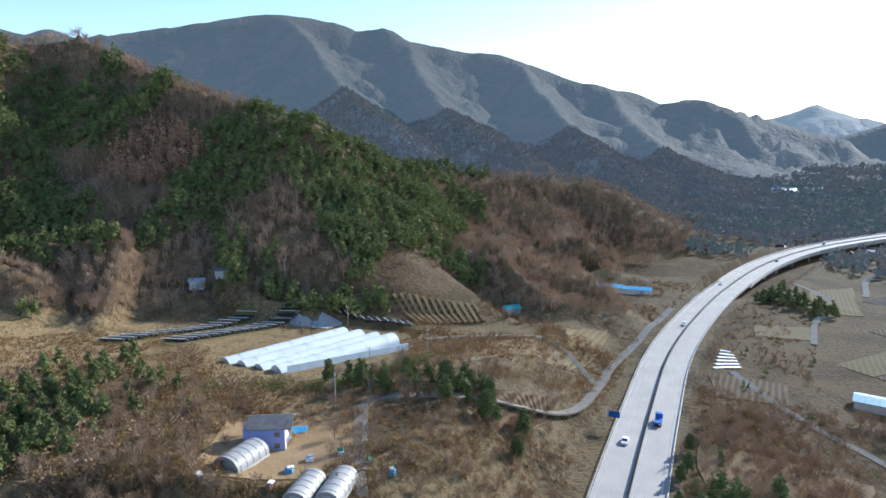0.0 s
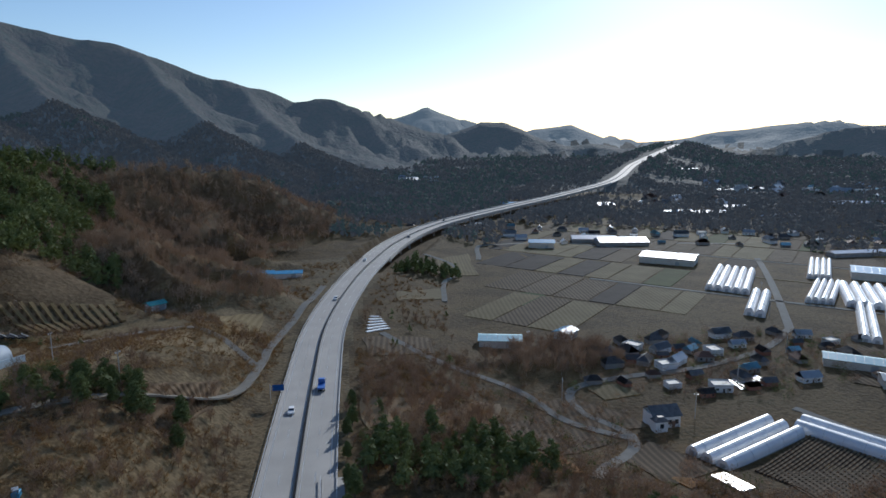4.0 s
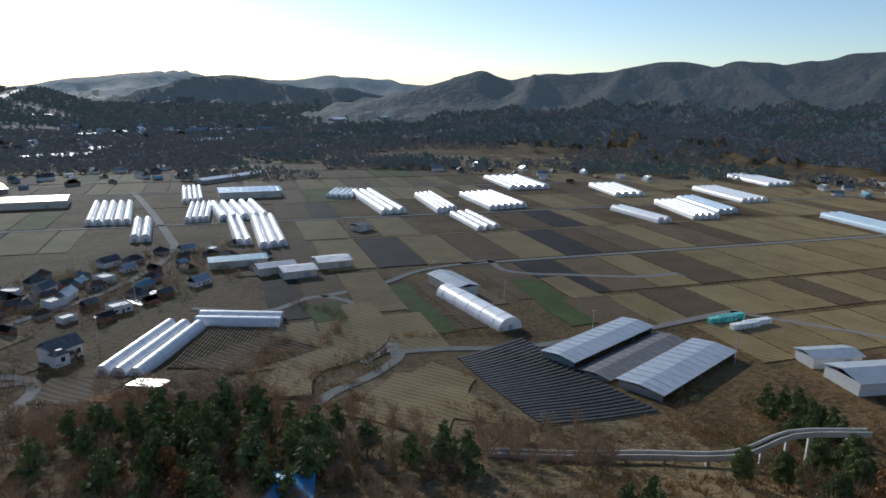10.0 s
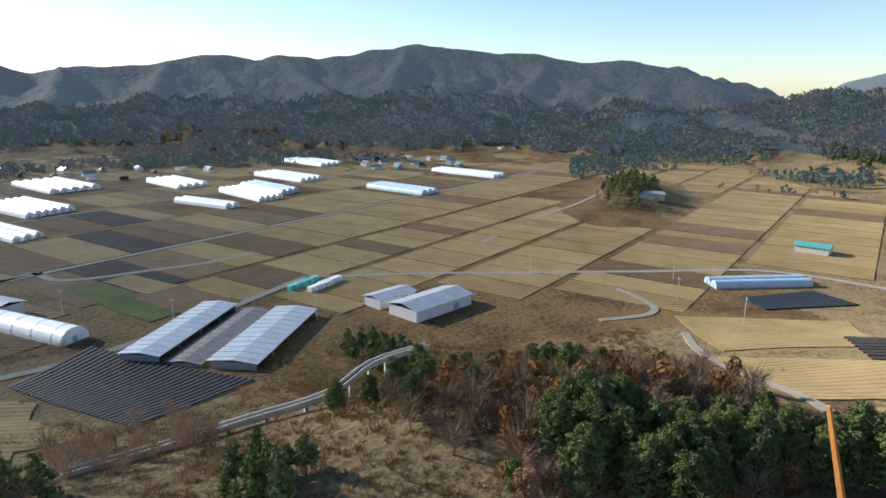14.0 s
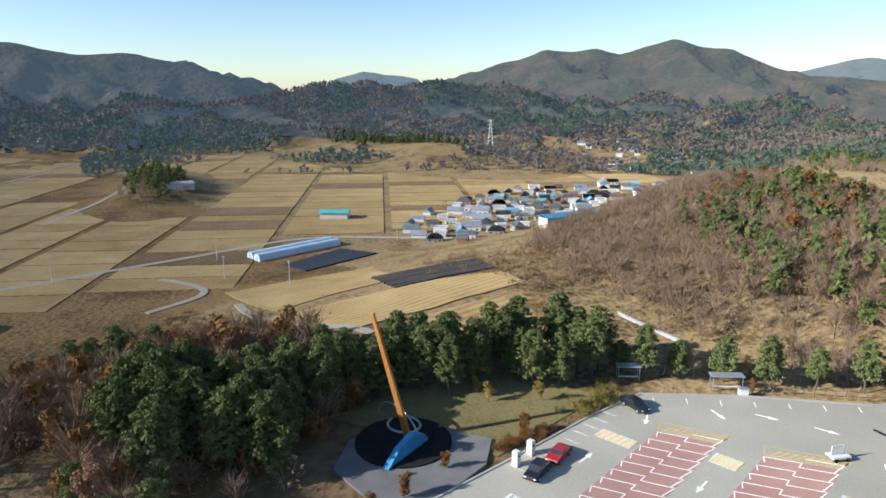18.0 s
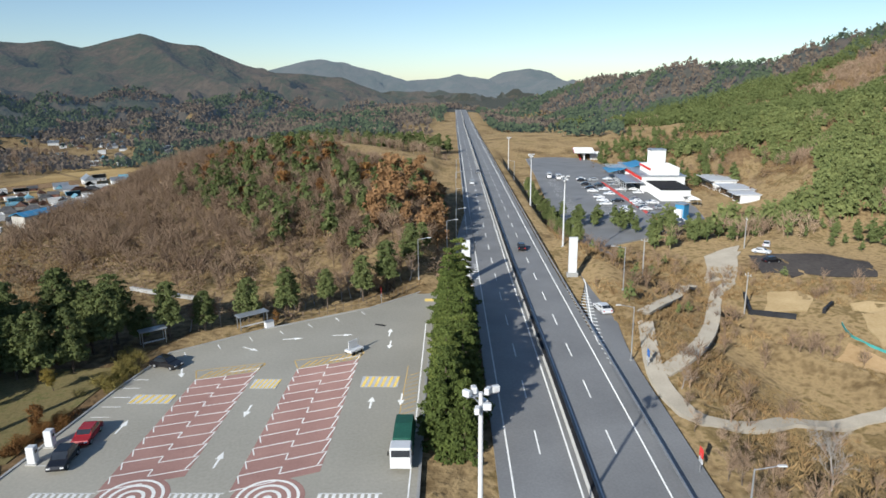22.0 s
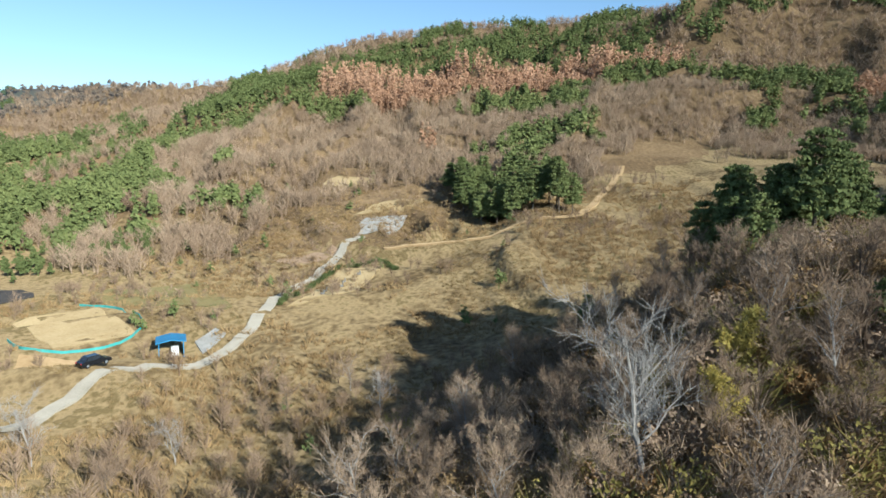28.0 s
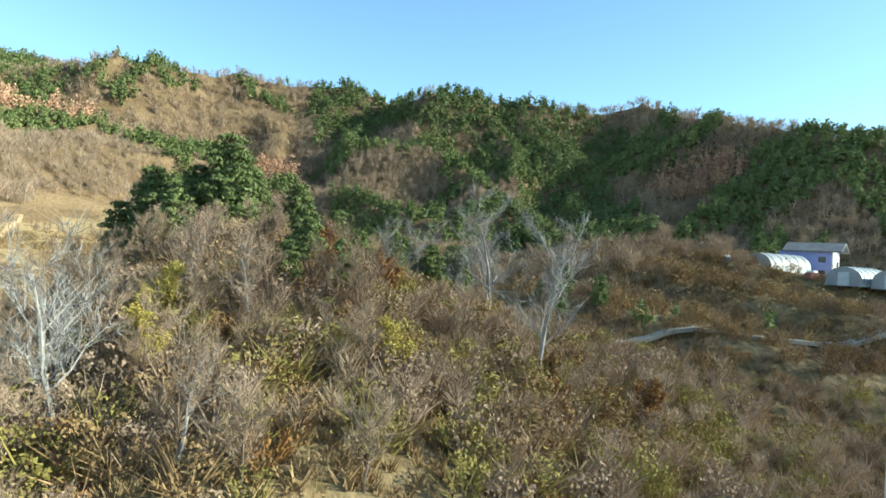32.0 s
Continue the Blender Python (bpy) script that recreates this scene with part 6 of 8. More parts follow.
# the cattle barn: two long pale roofs round a dark court
BZ = -53.0
ax, ay = Vector((0.83, -0.557)), Vector((0.557, 0.83))
for off, wd, roof in ((-14.5, 13, SHEET_GREY), (0, 9.5, BLACK_GAP), (13, 11, SHEET_GREY)):
    cx, cy = 189.5 + 0.6 * off, -31.5 + 0.75 * off
    shed(cx, cy, -38, 44, wd, 2.2 if roof is SHEET_GREY else 0.8, 0.7, SHEET_GREY if roof is SHEET_GREY else TILE_DARK, SHEET_GREY, "long low cattle barn with a pale metal roof" if roof is SHEET_GREY else "dark inner roof of the cattle barn", "barns", True, 12)
shed(183, -97, -72, 26, 13, 3.6, 1.6, SHEET_GREY, WALL_WHITE, "grey-blue metal shed at the foot of the wooded mound", "sheds", False, 9)
shed(196, -88, -72, 16, 8, 3.2, 1.0, SHEET_GREY, WALL_WHITE, "smaller pale shed beside the larger one", "sheds", False, 6)
for k, (x, y) in enumerate(((227, -66), (230, -69.5), (222, -72), (226, -77))):
    m = empty("feed_stack", x, y, ground_at(x, y), -60, "teal plastic-wrapped stack beside the farm track" if k < 2 else "white wrapped bale pile beside the farm track", "stack", "stacks")
    for i in range(6):
        part("bale", boxes(((-5 + i * 2.0, 0, 1.1), (1.8, 2.4, 2.2), 0, 0.25)), SHEET_TEAL if k < 2 else VINYL, m)
# black film rows below the barn
def row_field(name, corners, n, lift, strip, gap_m, words, category, height=0.5, fill=0.58):
    """A plot of raised covered rows, each a strip of its own."""
    a, b, c, d = [np.array(p, float) for p in corners]
    plot = tagged(drape(name, corners, 0.12, gap_m, 5.0), words, category)
    for i in range(n):
        f = (i + 0.5) / n
        p, q = a + (b - a) * f, d + (c - d) * f
        m = max(2, int(np.linalg.norm(q - p) / 6) + 1)
        pts = np.array([p + (q - p) * k / (m - 1) for k in range(m)])
        w = min(np.linalg.norm(b - a), np.linalg.norm(c - d)) / n * fill
        z = land(pts[:, 0], pts[:, 1])
        ribbon("row", np.column_stack([pts, z]), -w / 2, w / 2, lift, strip, plot, height)
    return plot


# the pale gaps stand in for sunlit sheen along the net edges
row_field("shaded_crop_field", [(198, 3), (152, -32), (130, -3), (177, 21)], 30, 0.55, SHADE_NET, LAWN, "field of rows under sloping black shade netting", "crop field", 0.25, 0.52)
# big blue roofs on the plain
for (x, y, w, d, r) in ((368, 311, 36, 24, -58), (440, 202, 42, 24, -60), (330, 405, 20, 14, -40), (470, 640, 24, 16, -30)):
    shed(x, y, r, w, d, 4.5, 1.6, SHEET_BLUE, WALL_CREAM, "large shed with a bright blue metal roof", "blue sheds", False, 10)

# ---- farm lanes ----
def lane(pts, w, material=LANE, words="narrow pale concrete farm lane", lift=0.28):
    p = curve([(x, y, 0) for x, y in pts], 3.0)
    return tagged(ribbon("road_lane", p, -w / 2, w / 2, lift, material, None, 0.5, drape=True), words, "lane", kind="structure")


GE1, GE2, GO = Vector((0.446, -0.895)), Vector((0.895, 0.446)), Vector((293.4, 13.8))


def grid(p, q):
    v = GO + GE1 * p + GE2 * q
    return (v.x, v.y)


lane([grid(p, 0) for p in (-20, 60, 160, 260, 380, 520)], 3.4)
lane([grid(p, 118) for p in (-260, -100, 60, 220, 420)], 3.0)
lane([grid(p, 236) for p in (-420, -200, 0, 200, 400)], 3.0)
lane([grid(p, 62) for p in (-60, 60, 200, 380)], 1.8, STRAW, "grassy field bank between plots")
lane([grid(p, 176) for p in (-200, 60, 200, 380)], 1.8, STRAW, "grassy field bank between plots")
lane([(294, 20), (276.6, 10), (277, -20), (280, -45), (291.7, -70), (285, -64)], 3.2)
lane([(226, 78), (247, 60), (270, 48), (294, 20)], 3.2)
lane([(179, 38), (184, 26), (190.6, 2), (204, -21), (215, -39), (239, -72), (263, -112)], 3.2)
lane([(127, 48), (139, 47), (158, 41), (172.5, 37.8), (179, 38)], 3.0)
lane([(172.5, 37.8), (188, 43), (210, 54), (226, 78), (206, 92), (204, 118)], 3.0)
lane([(288, 172), (357, 225), (410, 268), (431, 286)], 4.0)
lane([(108, 110), (116.6, 115), (143, 130.4), (146, 157), (154, 170), (175, 168), (205, 160), (250, 160), (288, 172)], 3.4)
lane([(143, 130.4), (136, 151), (136, 178), (120, 205), (112, 240)], 3.0)
lane([(172, 290), (196, 330), (215, 345), (225, 372), (216, 392)], 3.0)
lane([(256, 385), (298, 432), (392, 389), (480, 330)], 3.6)
lane([(-17, 132), (-16, 155), (6, 159), (38, 186), (55, 216), (65, 238), (96, 291), (120, 330)], 3.2)
lane([(55, 216), (40, 238), (10, 240), (-5, 232)], 2.6)
lane([(147, -138), (143.4, -153.1), (147.7, -162.9), (159, -166.9), (171.1, -167.6)], 2.4)
lane([(120, -145.2), (103.8, -131.5), (88.7, -122.2), (56.9, -106.5)], 2.2)
lane([(98, -262), (120, -258), (160, -240), (186, -190), (203, -155), (220, -120), (239, -72)], 3.0)
lane([(258, -164), (300, -230), (330, -300), (370, -380)], 3.0)

# ---- field plots on the plain ----
GREEN_AREAS = [(x, y, 30) for x, y in ((347, 250), (315, 205), (425, 240), (365, 195), (330, 160), (425, 110), (450, 75), (445, 30), (378, 35), (447, -90), (470, -120), (530, -150), (428, -62), (545, 10), (530, -62), (426, -205), (488, -296), (630, -204))]
BUILT = [(190, -30, 34), (222, 20, 20), (246, 31, 14), (183, -95, 18), (226, -70, 10), (165, 110, 34), (195, 95, 20), (160, -10, 34), (368, 311, 24), (440, 202, 26), (245, 175, 52), (215, 150, 40), (160, 165, 45), (137, -215, 32), (330, -330, 60)]


def clear(x, y, areas, pad=0.0):
    return all((x - a) ** 2 + (y - b) ** 2 > (r + pad) ** 2 for a, b, r in areas)


frng = np.random.default_rng(5)
bands = [(-470, -424), (-420, -372), (-368, -322), (-318, -272), (-268, -222), (-218, -172), (-168, -132), (-128, -96), (-92, -58), (-54, -3), (3, 60), (64, 115), (121, 174), (178, 233), (239, 292), (296, 350), (354, 410), (414, 470)]
made = 0
for q0, q1 in bands:
    p = -430.0
    while p < 560:
        w = float(frng.uniform(13, 25))
        cx, cy = grid(p + w / 2, (q0 + q1) / 2)
        r = math.hypot(cx, cy)
        ok = 175 < r < 830 and clear(cx, cy, GREEN_AREAS) and clear(cx, cy, BUILT, 4)
        if ok:
            zz = land(np.array([grid(p, q0)[0], grid(p + w, q1)[0], cx]), np.array([grid(p, q0)[1], grid(p + w, q1)[1], cy]))
            u = survey(np.array([cx]), np.array([cy]))[3]
            ok = zz.max() < -15.6 and abs(u[0]) > 40
        if ok:
            k = frng.uniform()
            south = cx * 0.5 - cy
            if south > 250 or q0 < -90:
                m, words = (STRAW, "harvested straw-coloured paddy field") if k < 0.8 else (SOIL, "bare brown ploughed field")
            elif k < 0.4:
                m, words = STRAW, "harvested straw-coloured paddy field"
            elif k < 0.82:
                m, words = SOIL, "bare brown ploughed field"
            elif k < 0.93:
                m, words = DARK_SOIL, "dark tilled field covered with black film"
            else:
                m, words = GREEN_CROP, "narrow green winter crop field"
            g = 0.45
            ob = flat_patch("field", [grid(p + g, q0), grid(p + w - g, q0), grid(p + w - g, q1), grid(p + g, q1)], -16.72 + float(frng.uniform(-0.06, 0.08)), m, None, 0.5)
            tagged(ob, words, "field", "plain fields")
            made += 1
        p += w
for pts, m, words in (([(242.4, 60.3), (250, 50.5), (201.5, 22.6), (196.3, 30)], GREEN_CROP, "bright green winter crop field"), ([(261, 9.8), (267.7, -1), (219, -26), (212, -13.5)], GREEN_CROP, "bright green winter crop field"),
                      ([(252, 48), (258, 40), (209, 10), (203, 20)], SOIL, "bare brown ploughed field"), ([(268, -3), (274, -12), (226, -44), (220, -28)], STRAW, "harvested straw-coloured field"),
                      ([(258, 38), (263, 28), (232, 8), (228, 16)], SOIL, "bare brown ploughed field"),
                      ([(130, 40), (160, 36), (163, 22), (128, 4)], STRAW, "terraced stubble field beside a farm lane"), ([(152, 75), (176, 92), (194, 62), (170, 50)], STRAW, "curving stubble terrace"),
                      ([(158, 96), (186, 82), (178, 62), (152, 76)], SOIL, "ploughed plot with dark furrows"), ([(126, 118), (146, 128), (147, 104), (124, 100)], SOIL, "ploughed plot with rubble heaps"),
                      ([(138.3, -161.5), (105.7, -200.2), (77.8, -164.5), (100.1, -135.4)], STRAW, "sunlit stubble field above the plain"), ([(54.1, -115.3), (41.1, -140.3), (16, -120.3), (40.3, -113.3)], STRAW, "mown stubble field below the hill"), ([(96.6, -129.4), (47.5, -163.1), (38.3, -152), (62.9, -108)], STRAW, "pale stubble field with mown lines"),
                      ([(100, 148), (130, 160), (136, 132), (112, 128)], SOIL, "rough terrace plots"),
                      ([(95, 130), (112, 126), (108, 114), (90, 118)], ORANGE_EARTH, "orange bare earth grave plot"), ([(128, 104), (134, 106), (134, 98), (128, 97)], ORANGE_EARTH, "small orange earth mound"),
                      ([(170, 52), (186, 44), (182, 40), (166, 46)], SHADE_NET, "pond edged plot under plastic film"), ([(198, 70), (214, 82), (222, 70), (206, 60)], GREEN_CROP, "overgrown green terrace")):
    tagged(drape("field", pts, 0.28, m, 5.0, 0.8, 1.2), words, "field", "terraced fields")
for i in range(4):
    a = np.array([(141.0 + i * 1.5, 101.5), (139.5 + i * 1.5, 91.5)])
    tagged(ribbon("film_row", np.column_stack([a, land(a[:, 0], a[:, 1])]), -0.45, 0.45, 0.5, VINYL, None, 0.4), "short white film-covered row beside the tunnels", "crop row", "film rows")
# furrow rows on the near plots
row_field("stalk_strip", [(62.1, -184.2), (50.1, -166.8), (70.1, -145.2), (91.1, -171)], 8, 0.7, DARK_SOIL, SOIL, "strip of dark stacked crop stalks", "crop field", 0.5)
row_field("furrowed_plot", [(158, 96), (186, 82), (178, 62), (152, 76)], 16, 0.5, SOIL, DARK_SOIL, "ploughed plot of raised furrows", "crop field", 0.4)

strip = curve([(220, 63, 0), (204, 55, 0), (190, 50, 0), (175, 52, 0), (158, 61, 0), (145, 60, 0), (133, 56, 0)], 4)
tagged(ribbon("terrace_strip", strip, -6, 6, 0.5, STRAW, None, 0.8, drape=True), "curving stubble terrace beside a dark bank", "field", "terraced fields")
tagged(drape("field", [(126, 42), (172, 28), (161, 14), (112, 17)], 0.34, STRAW, 5.0, 0.8, 1.2), "sloping stubble field with mown lines", "field", "terraced fields")
row_field("furrowed_plot", [(195, 105), (194, 82), (156, 77), (155, 99)], 20, 0.5, SOIL, DARK_SOIL, "dark ploughed plot beside the tunnels", "crop field", 0.3)
for pts, m, words in (([(220.8, 383.5), (261, 404.5), (228.6, 344.2), (202.8, 345.3)], STRAW, "tan stubble plot beside the lane"), ([(150.1, 303.6), (184.5, 315.4), (177.8, 296.6), (143.5, 286.7)], REED, "plot of pale dry stalks"), ([(75.1, 175.9), (121.8, 169.2), (103.5, 146.4), (65.9, 151)], BARE_EARTH, "brown meadow of dry weeds"), ([(132.9, 169.7), (149.8, 165.9), (155.8, 133.3), (139.2, 140.8)], SOIL, "long terraced vegetable plots"), ([(215.4, 292.5), (233.7, 290.1), (226.5, 266.6), (204.8, 265.6)], GREEN_CROP, "dull green plot behind the farmhouse"), ([(101, 235.4), (132.4, 235.9), (123.3, 215.2), (93.6, 213.2)], SOIL, "small ploughed plots beside the highway"), ([(159.2, 167.5), (172.2, 163.8), (170, 153.6), (157.6, 157.3)], STRAW, "pale garden plot beside a lane")):
    tagged(drape("field", pts, 0.3, m, 4.0, 0.8, 1.6), words, "field", "terraced fields")
row_field("film_rows", [(104.9, 239.8), (118, 264.9), (121.9, 263.1), (118, 244.6)], 6, 0.5, VINYL, SOIL, "short white film-covered rows beside the highway", "crop field", 0.3, 0.5)
row_field("film_rows", [(206, 145.2), (220.3, 142.4), (218.1, 135.1), (202.4, 136.8)], 7, 0.5, VINYL, SOIL, "short white film-covered rows by the hamlet", "crop field", 0.3, 0.6)
def far_shed(x, y, w, d, rz, roof):
    m = empty("farm_shed", x, y, ground_at(x, y), rz, "long pale shed far out on the plain", "shed", "far sheds")
    part("wall", boxes(((0, 0, 1.6), (w, d, 3.6))), SHADED_WALL, m)
    part("roof", profile([(-d / 2 - 0.4, 3.4), (0, 3.4 + d * 0.16), (d / 2 + 0.4, 3.4)], w + 0.8), roof, m)


for k, (x, y, w) in enumerate(((889, 641.5, 50), (925.4, 635.7, 40), (569.8, 584.8, 24), (590.5, 492.3, 40), (615, 471.5, 44), (680.8, 485.2, 26), (651.7, 413.2, 40), (1082, 521.3, 70), (844.6, 433.9, 60), (892.7, 385.6, 60), (1039.6, 479.9, 50), (1070.1, 337.9, 26), (805.9, 277.5, 60), (920.6, 260.8, 44), (2089.3, 757.5, 30), (1202.9, 281.4, 30), (382.8, 402.5, 36), (392.2, 380.6, 40), (513.5, 249.3, 70), (1202.6, 977.1, 40), (1204.6, 369.2, 30), (1139.7, 435.7, 40))):
    far_shed(x, y, w, 9 + 5 * (k % 3), -35 + 7 * (k % 4), (VINYL, SHEET_GREY, VINYL, ROOF_CYAN)[k % 4])
# ---- hamlets ----
sp = apart(spots_in(228, 158, 66, 32, 15, 120, 31), 8.6)
hamlet(sp, "dark", 32, -20, (0.5, 0.72))
hamlet(apart(spots_in(205, 185, 30, 26, 40, 26, 33), 10), "dark", 34, 10, (0.5, 0.7))
hamlet(apart(spots_in(430, 400, 190, 40, 40, 260, 35), 19), "pale", 36, -35)
hamlet(apart(spots_in(640, 30, 50, 170, 10, 120, 37), 22), "mixed", 38, 20)
hamlet(apart(spots_in(600, -280, 60, 60, 30, 60, 39), 17), "pale", 40, 10)
hamlet(apart(spots_in(90, -345, 36, 84, 8, 900, 41), 8.8), "mixed", 42, 15, (0.5, 0.75))
hamlet(apart(spots_in(40, -430, 26, 40, 0, 60, 43), 13), "pale", 44, 15)
hamlet(apart(spots_in(60, -720, 160, 60, 80, 110, 45), 20), "pale", 46, 10)
hamlet(apart(spots_in(700, -520, 50, 90, 40, 60, 47), 20), "mixed", 48, 10)
hamlet(apart(spots_in(980, 560, 120, 160, 30, 70, 49), 30), "pale", 50, 10, (1.2, 2.2))
hamlet(apart(spots_in(700, 560, 80, 60, 30, 40, 51), 24), "pale", 52, 10, (1.0, 1.8))
hamlet(apart(spots_in(560, 1000, 60, 90, 20, 14, 53), 40), "pale", 54, 10, (1.5, 2.5))
villa = empty("villa", 158.5, 133.5, ground_at(158.5, 133.5), -20, "white two-wing house with dark gabled roofs", "house")
part("wall", boxes(((0, 0, 1.9), (9, 7, 4.4))), WALL_WHITE, villa)
part("wing_wall", boxes(((-3, -4.4, 1.7), (4, 3, 4.0))), WALL_WHITE, villa)
part("roof", profile([(-4.1, 3.9), (0, 6.4), (4.1, 3.9), (0, 6.1)], 10), TILE_DARK, villa)
part("wing_roof", boxes(((-3, -4.4, 4.0), (4.8, 3.6, 1.2), 0, 0.0, 0.35)), TILE_DARK, villa)
for wx in (-3, 1, 3.2):
    part("window", boxes(((wx, -3.55 if wx > -2 else -5.95, 2.0), (1.2, 0.1, 1.4))), GLASS, villa)
part("door", boxes(((2.2, -3.55, 1.1), (1.0, 0.1, 2.2))), TILE_BROWN, villa)
for x, y, r, w, d, roof, words in ((262, 128, -58, 24, 9, ROOF_CYAN, "long pale blue farm shed among the hamlet"), (255, 108, -50, 16, 8, SHEET_GREY, "grey open shed at the field edge"), (270, 88, -55, 15, 11, SHEET_GREY, "grey barn with a curved roof"), (252, 97, -55, 14, 10, SHEET_GREY, "pale striped farm shed roof"),
                                   (159.2, 221.7, -35, 18, 9, ROOF_CYAN, "low shed with blue and white film roof"), (345, 95, -30, 9, 9, TILE_DARK, "lone dark house among fields"), (190, 215, 20, 9, 7, SHEET_BLUE, "blue roofed hut at the fields"), (-10, -520, 10, 30, 14, TILE_DARK, "long dark roofed hall beyond the village"), (-62, -560, 20, 24, 16, SHEET_TEAL, "green roofed barn beyond the hill"), (300, -318, 60, 16, 9, SHEET_GREY, "house with a pale roof under the knoll"),
                                   (48, -262, 50, 26, 6, SHEET_BLUE, "long blue roofed shed at the village edge"), (172, -288, 20, 14, 8, SHEET_TEAL, "small pale blue farm building")):
    shed(x, y, r, w, d, 3.2, 1.2, roof, WALL_CREAM, words, "sheds")
# elevated water channel on piers
chan = curve([(109, 8, -5.6), (110.6, -6.4, -5.6), (113.4, -21.4, -5.6), (116.5, -38.4, -5.6), (126.6, -52.4, -5.6), (130, -68, -5.6)], 4)
ch = tagged(ribbon("water_channel", chan, -0.75, 0.75, 0.0, BARK, None, 0.7), "raised concrete irrigation channel on tall piers", "channel", kind="structure")
for o in (-0.75, 0.75):
    ribbon("channel_side", chan, o - 0.12, o + 0.12, 0.6, CONCRETE, ch, 1.2)
for i in range(1, len(chan) - 1, 2):
    x, y, z = chan[i]
    g = ground_at(x, y)
    if g < z - 1.5:
        part("pier", boxes(((x, y, (g + z - 0.6) / 2), (0.7, 0.7, z - 0.6 - g + 0.4))), CONCRETE, ch)


def pylon_tower(x, y, h):
    m = empty("transmission_tower", x, y, ground_at(x, y), 20, "white steel lattice tower beyond the fields", "tower")
    b, t = h * 0.09, h * 0.02
    for sx in (-1, 1):
        for sy in (-1, 1):
            part("leg", rods(((sx * b, sy * b, 0), (sx * t, sy * t, h), 0.25, 0.15, 4)), WHITE_PAINT, m)
    for k in range(7):
        f0, f1 = k / 7, (k + 1) / 7
        r0, r1 = b + (t - b) * f0, b + (t - b) * f1
        bm = bmesh.new()
        for (ax_, ay_), (bx_, by_) in (((-1, -1), (1, -1)), ((1, -1), (1, 1)), ((1, 1), (-1, 1)), ((-1, 1), (-1, -1))):
            rod(bm, (ax_ * r0, ay_ * r0, h * f0), (bx_ * r1, by_ * r1, h * f1), 0.12, 0.12, 3)
            rod(bm, (bx_ * r0, by_ * r0, h * f0), (ax_ * r1, ay_ * r1, h * f1), 0.12, 0.12, 3)
        part("brace", bm, WHITE_PAINT, m)
    for k in (0.72, 0.84, 0.95):
        part("cross_arm", boxes(((0, 0, h * k), (h * 0.2, 0.4, 0.4))), WHITE_PAINT, m)


pylon_tower(206, -665, 34)
pole = empty("utility_pole", 0, 0, -500, 0, "thin concrete utility pole with a cross arm", "utility pole", "utility poles")
part("pole", rods(((0, 0, 0), (0, 0, 9), 0.16, 0.1, 6)), CONCRETE, pole)
part("cross_arm", boxes(((0, 0, 8.3), (1.6, 0.1, 0.1))), STEEL, pole)
part("insulator", boxes(((0.6, 0, 8.5), (0.12, 0.12, 0.3))), WHITE_PAINT, pole)
part("insulator", boxes(((-0.6, 0, 8.5), (0.12, 0.12, 0.3))), WHITE_PAINT, pole)
for x, y in ((150, -176), (170, -196), (118, -168), (200, -150), (120, -252), (190, -60), (206, -20), (232, 10), (256, 40), (170, 130), (205, 140), (250, 150), (145, 165), (300, 190), (330, 215), (-20, 180), (-4, 205), (-25, 150), (10, 168), (-38, 260), (-68, 280), (-140, -135), (-100, -95), (-88, -112), (165, 210)):
    stamp(pole, pose(x, y, ground_at(x, y) - 0.2, 0, 0, (x * 7 + y * 3) % 180))
drop_models([pole])


# ---- the slope above the highway ----
def bh(x, y):
    return ground_at(x, y)


hx, hy = -35.2, 130
blue = empty("small_house", hx, hy, bh(hx, hy), 4, "violet-blue and white two-storey house with a dark roof", "house")
part("side_wall", boxes(((-2.6, 0, 2.2), (5.4, 6.4, 5.6))), WALL_BLUE, blue)
part("front_wall", boxes(((1.6, 0, 2.2), (3.0, 6.4, 5.6))), WALL_BLUE, blue)
part("end_wall", boxes(((3.15, 0, 2.2), (0.2, 6.4, 5.6))), WALL_WHITE, blue)
part("roof", profile([(-3.8, 4.9), (0, 6.4), (3.8, 4.9), (3.8, 5.1), (0, 6.7), (-3.8, 5.1)], 9.4), TILE_DARK, blue)
for wx, wz in ((1.6, 3.6), (1.6, 1.2)):
    part("window", boxes(((wx, -3.24, wz), (1.1, 0.1, 1.0))), GLASS, blue)
part("window", boxes(((3.3, 1.0, 2.8), (0.1, 1.1, 1.0))), GLASS, blue)
part("door", boxes(((3.3, -1.4, 1.0), (0.1, 1.0, 2.0))), TILE_BROWN, blue)
tent = empty("canopy_tent", -30.0, 133.2, bh(-30, 133.2), 10, "small bright blue canopy on thin posts", "canopy")
part("canopy", profile([(-1.6, 2.2), (0, 2.9), (1.6, 2.2)], 3.0), SHEET_BLUE, tent)
for a in (-1.3, 1.3):
    for c in (-1.3, 1.3):
        part("post", boxes(((a, c, 1.1), (0.08, 0.08, 2.3))), STEEL, tent)
tunnel(-38.8, 120.5, -25, 6.2, 9, 3.2, GREY_FILM, "short grey-white arched store beside the house", "domes")
tunnel(-24.6, 111.5, -12, 5.0, 9, 2.8, GREY_FILM, "short white arched store with ribbed film", "domes")
tunnel(-18.8, 112.5, -12, 5.0, 10, 2.8, GREY_FILM, "short white arched store with ribbed film", "domes")
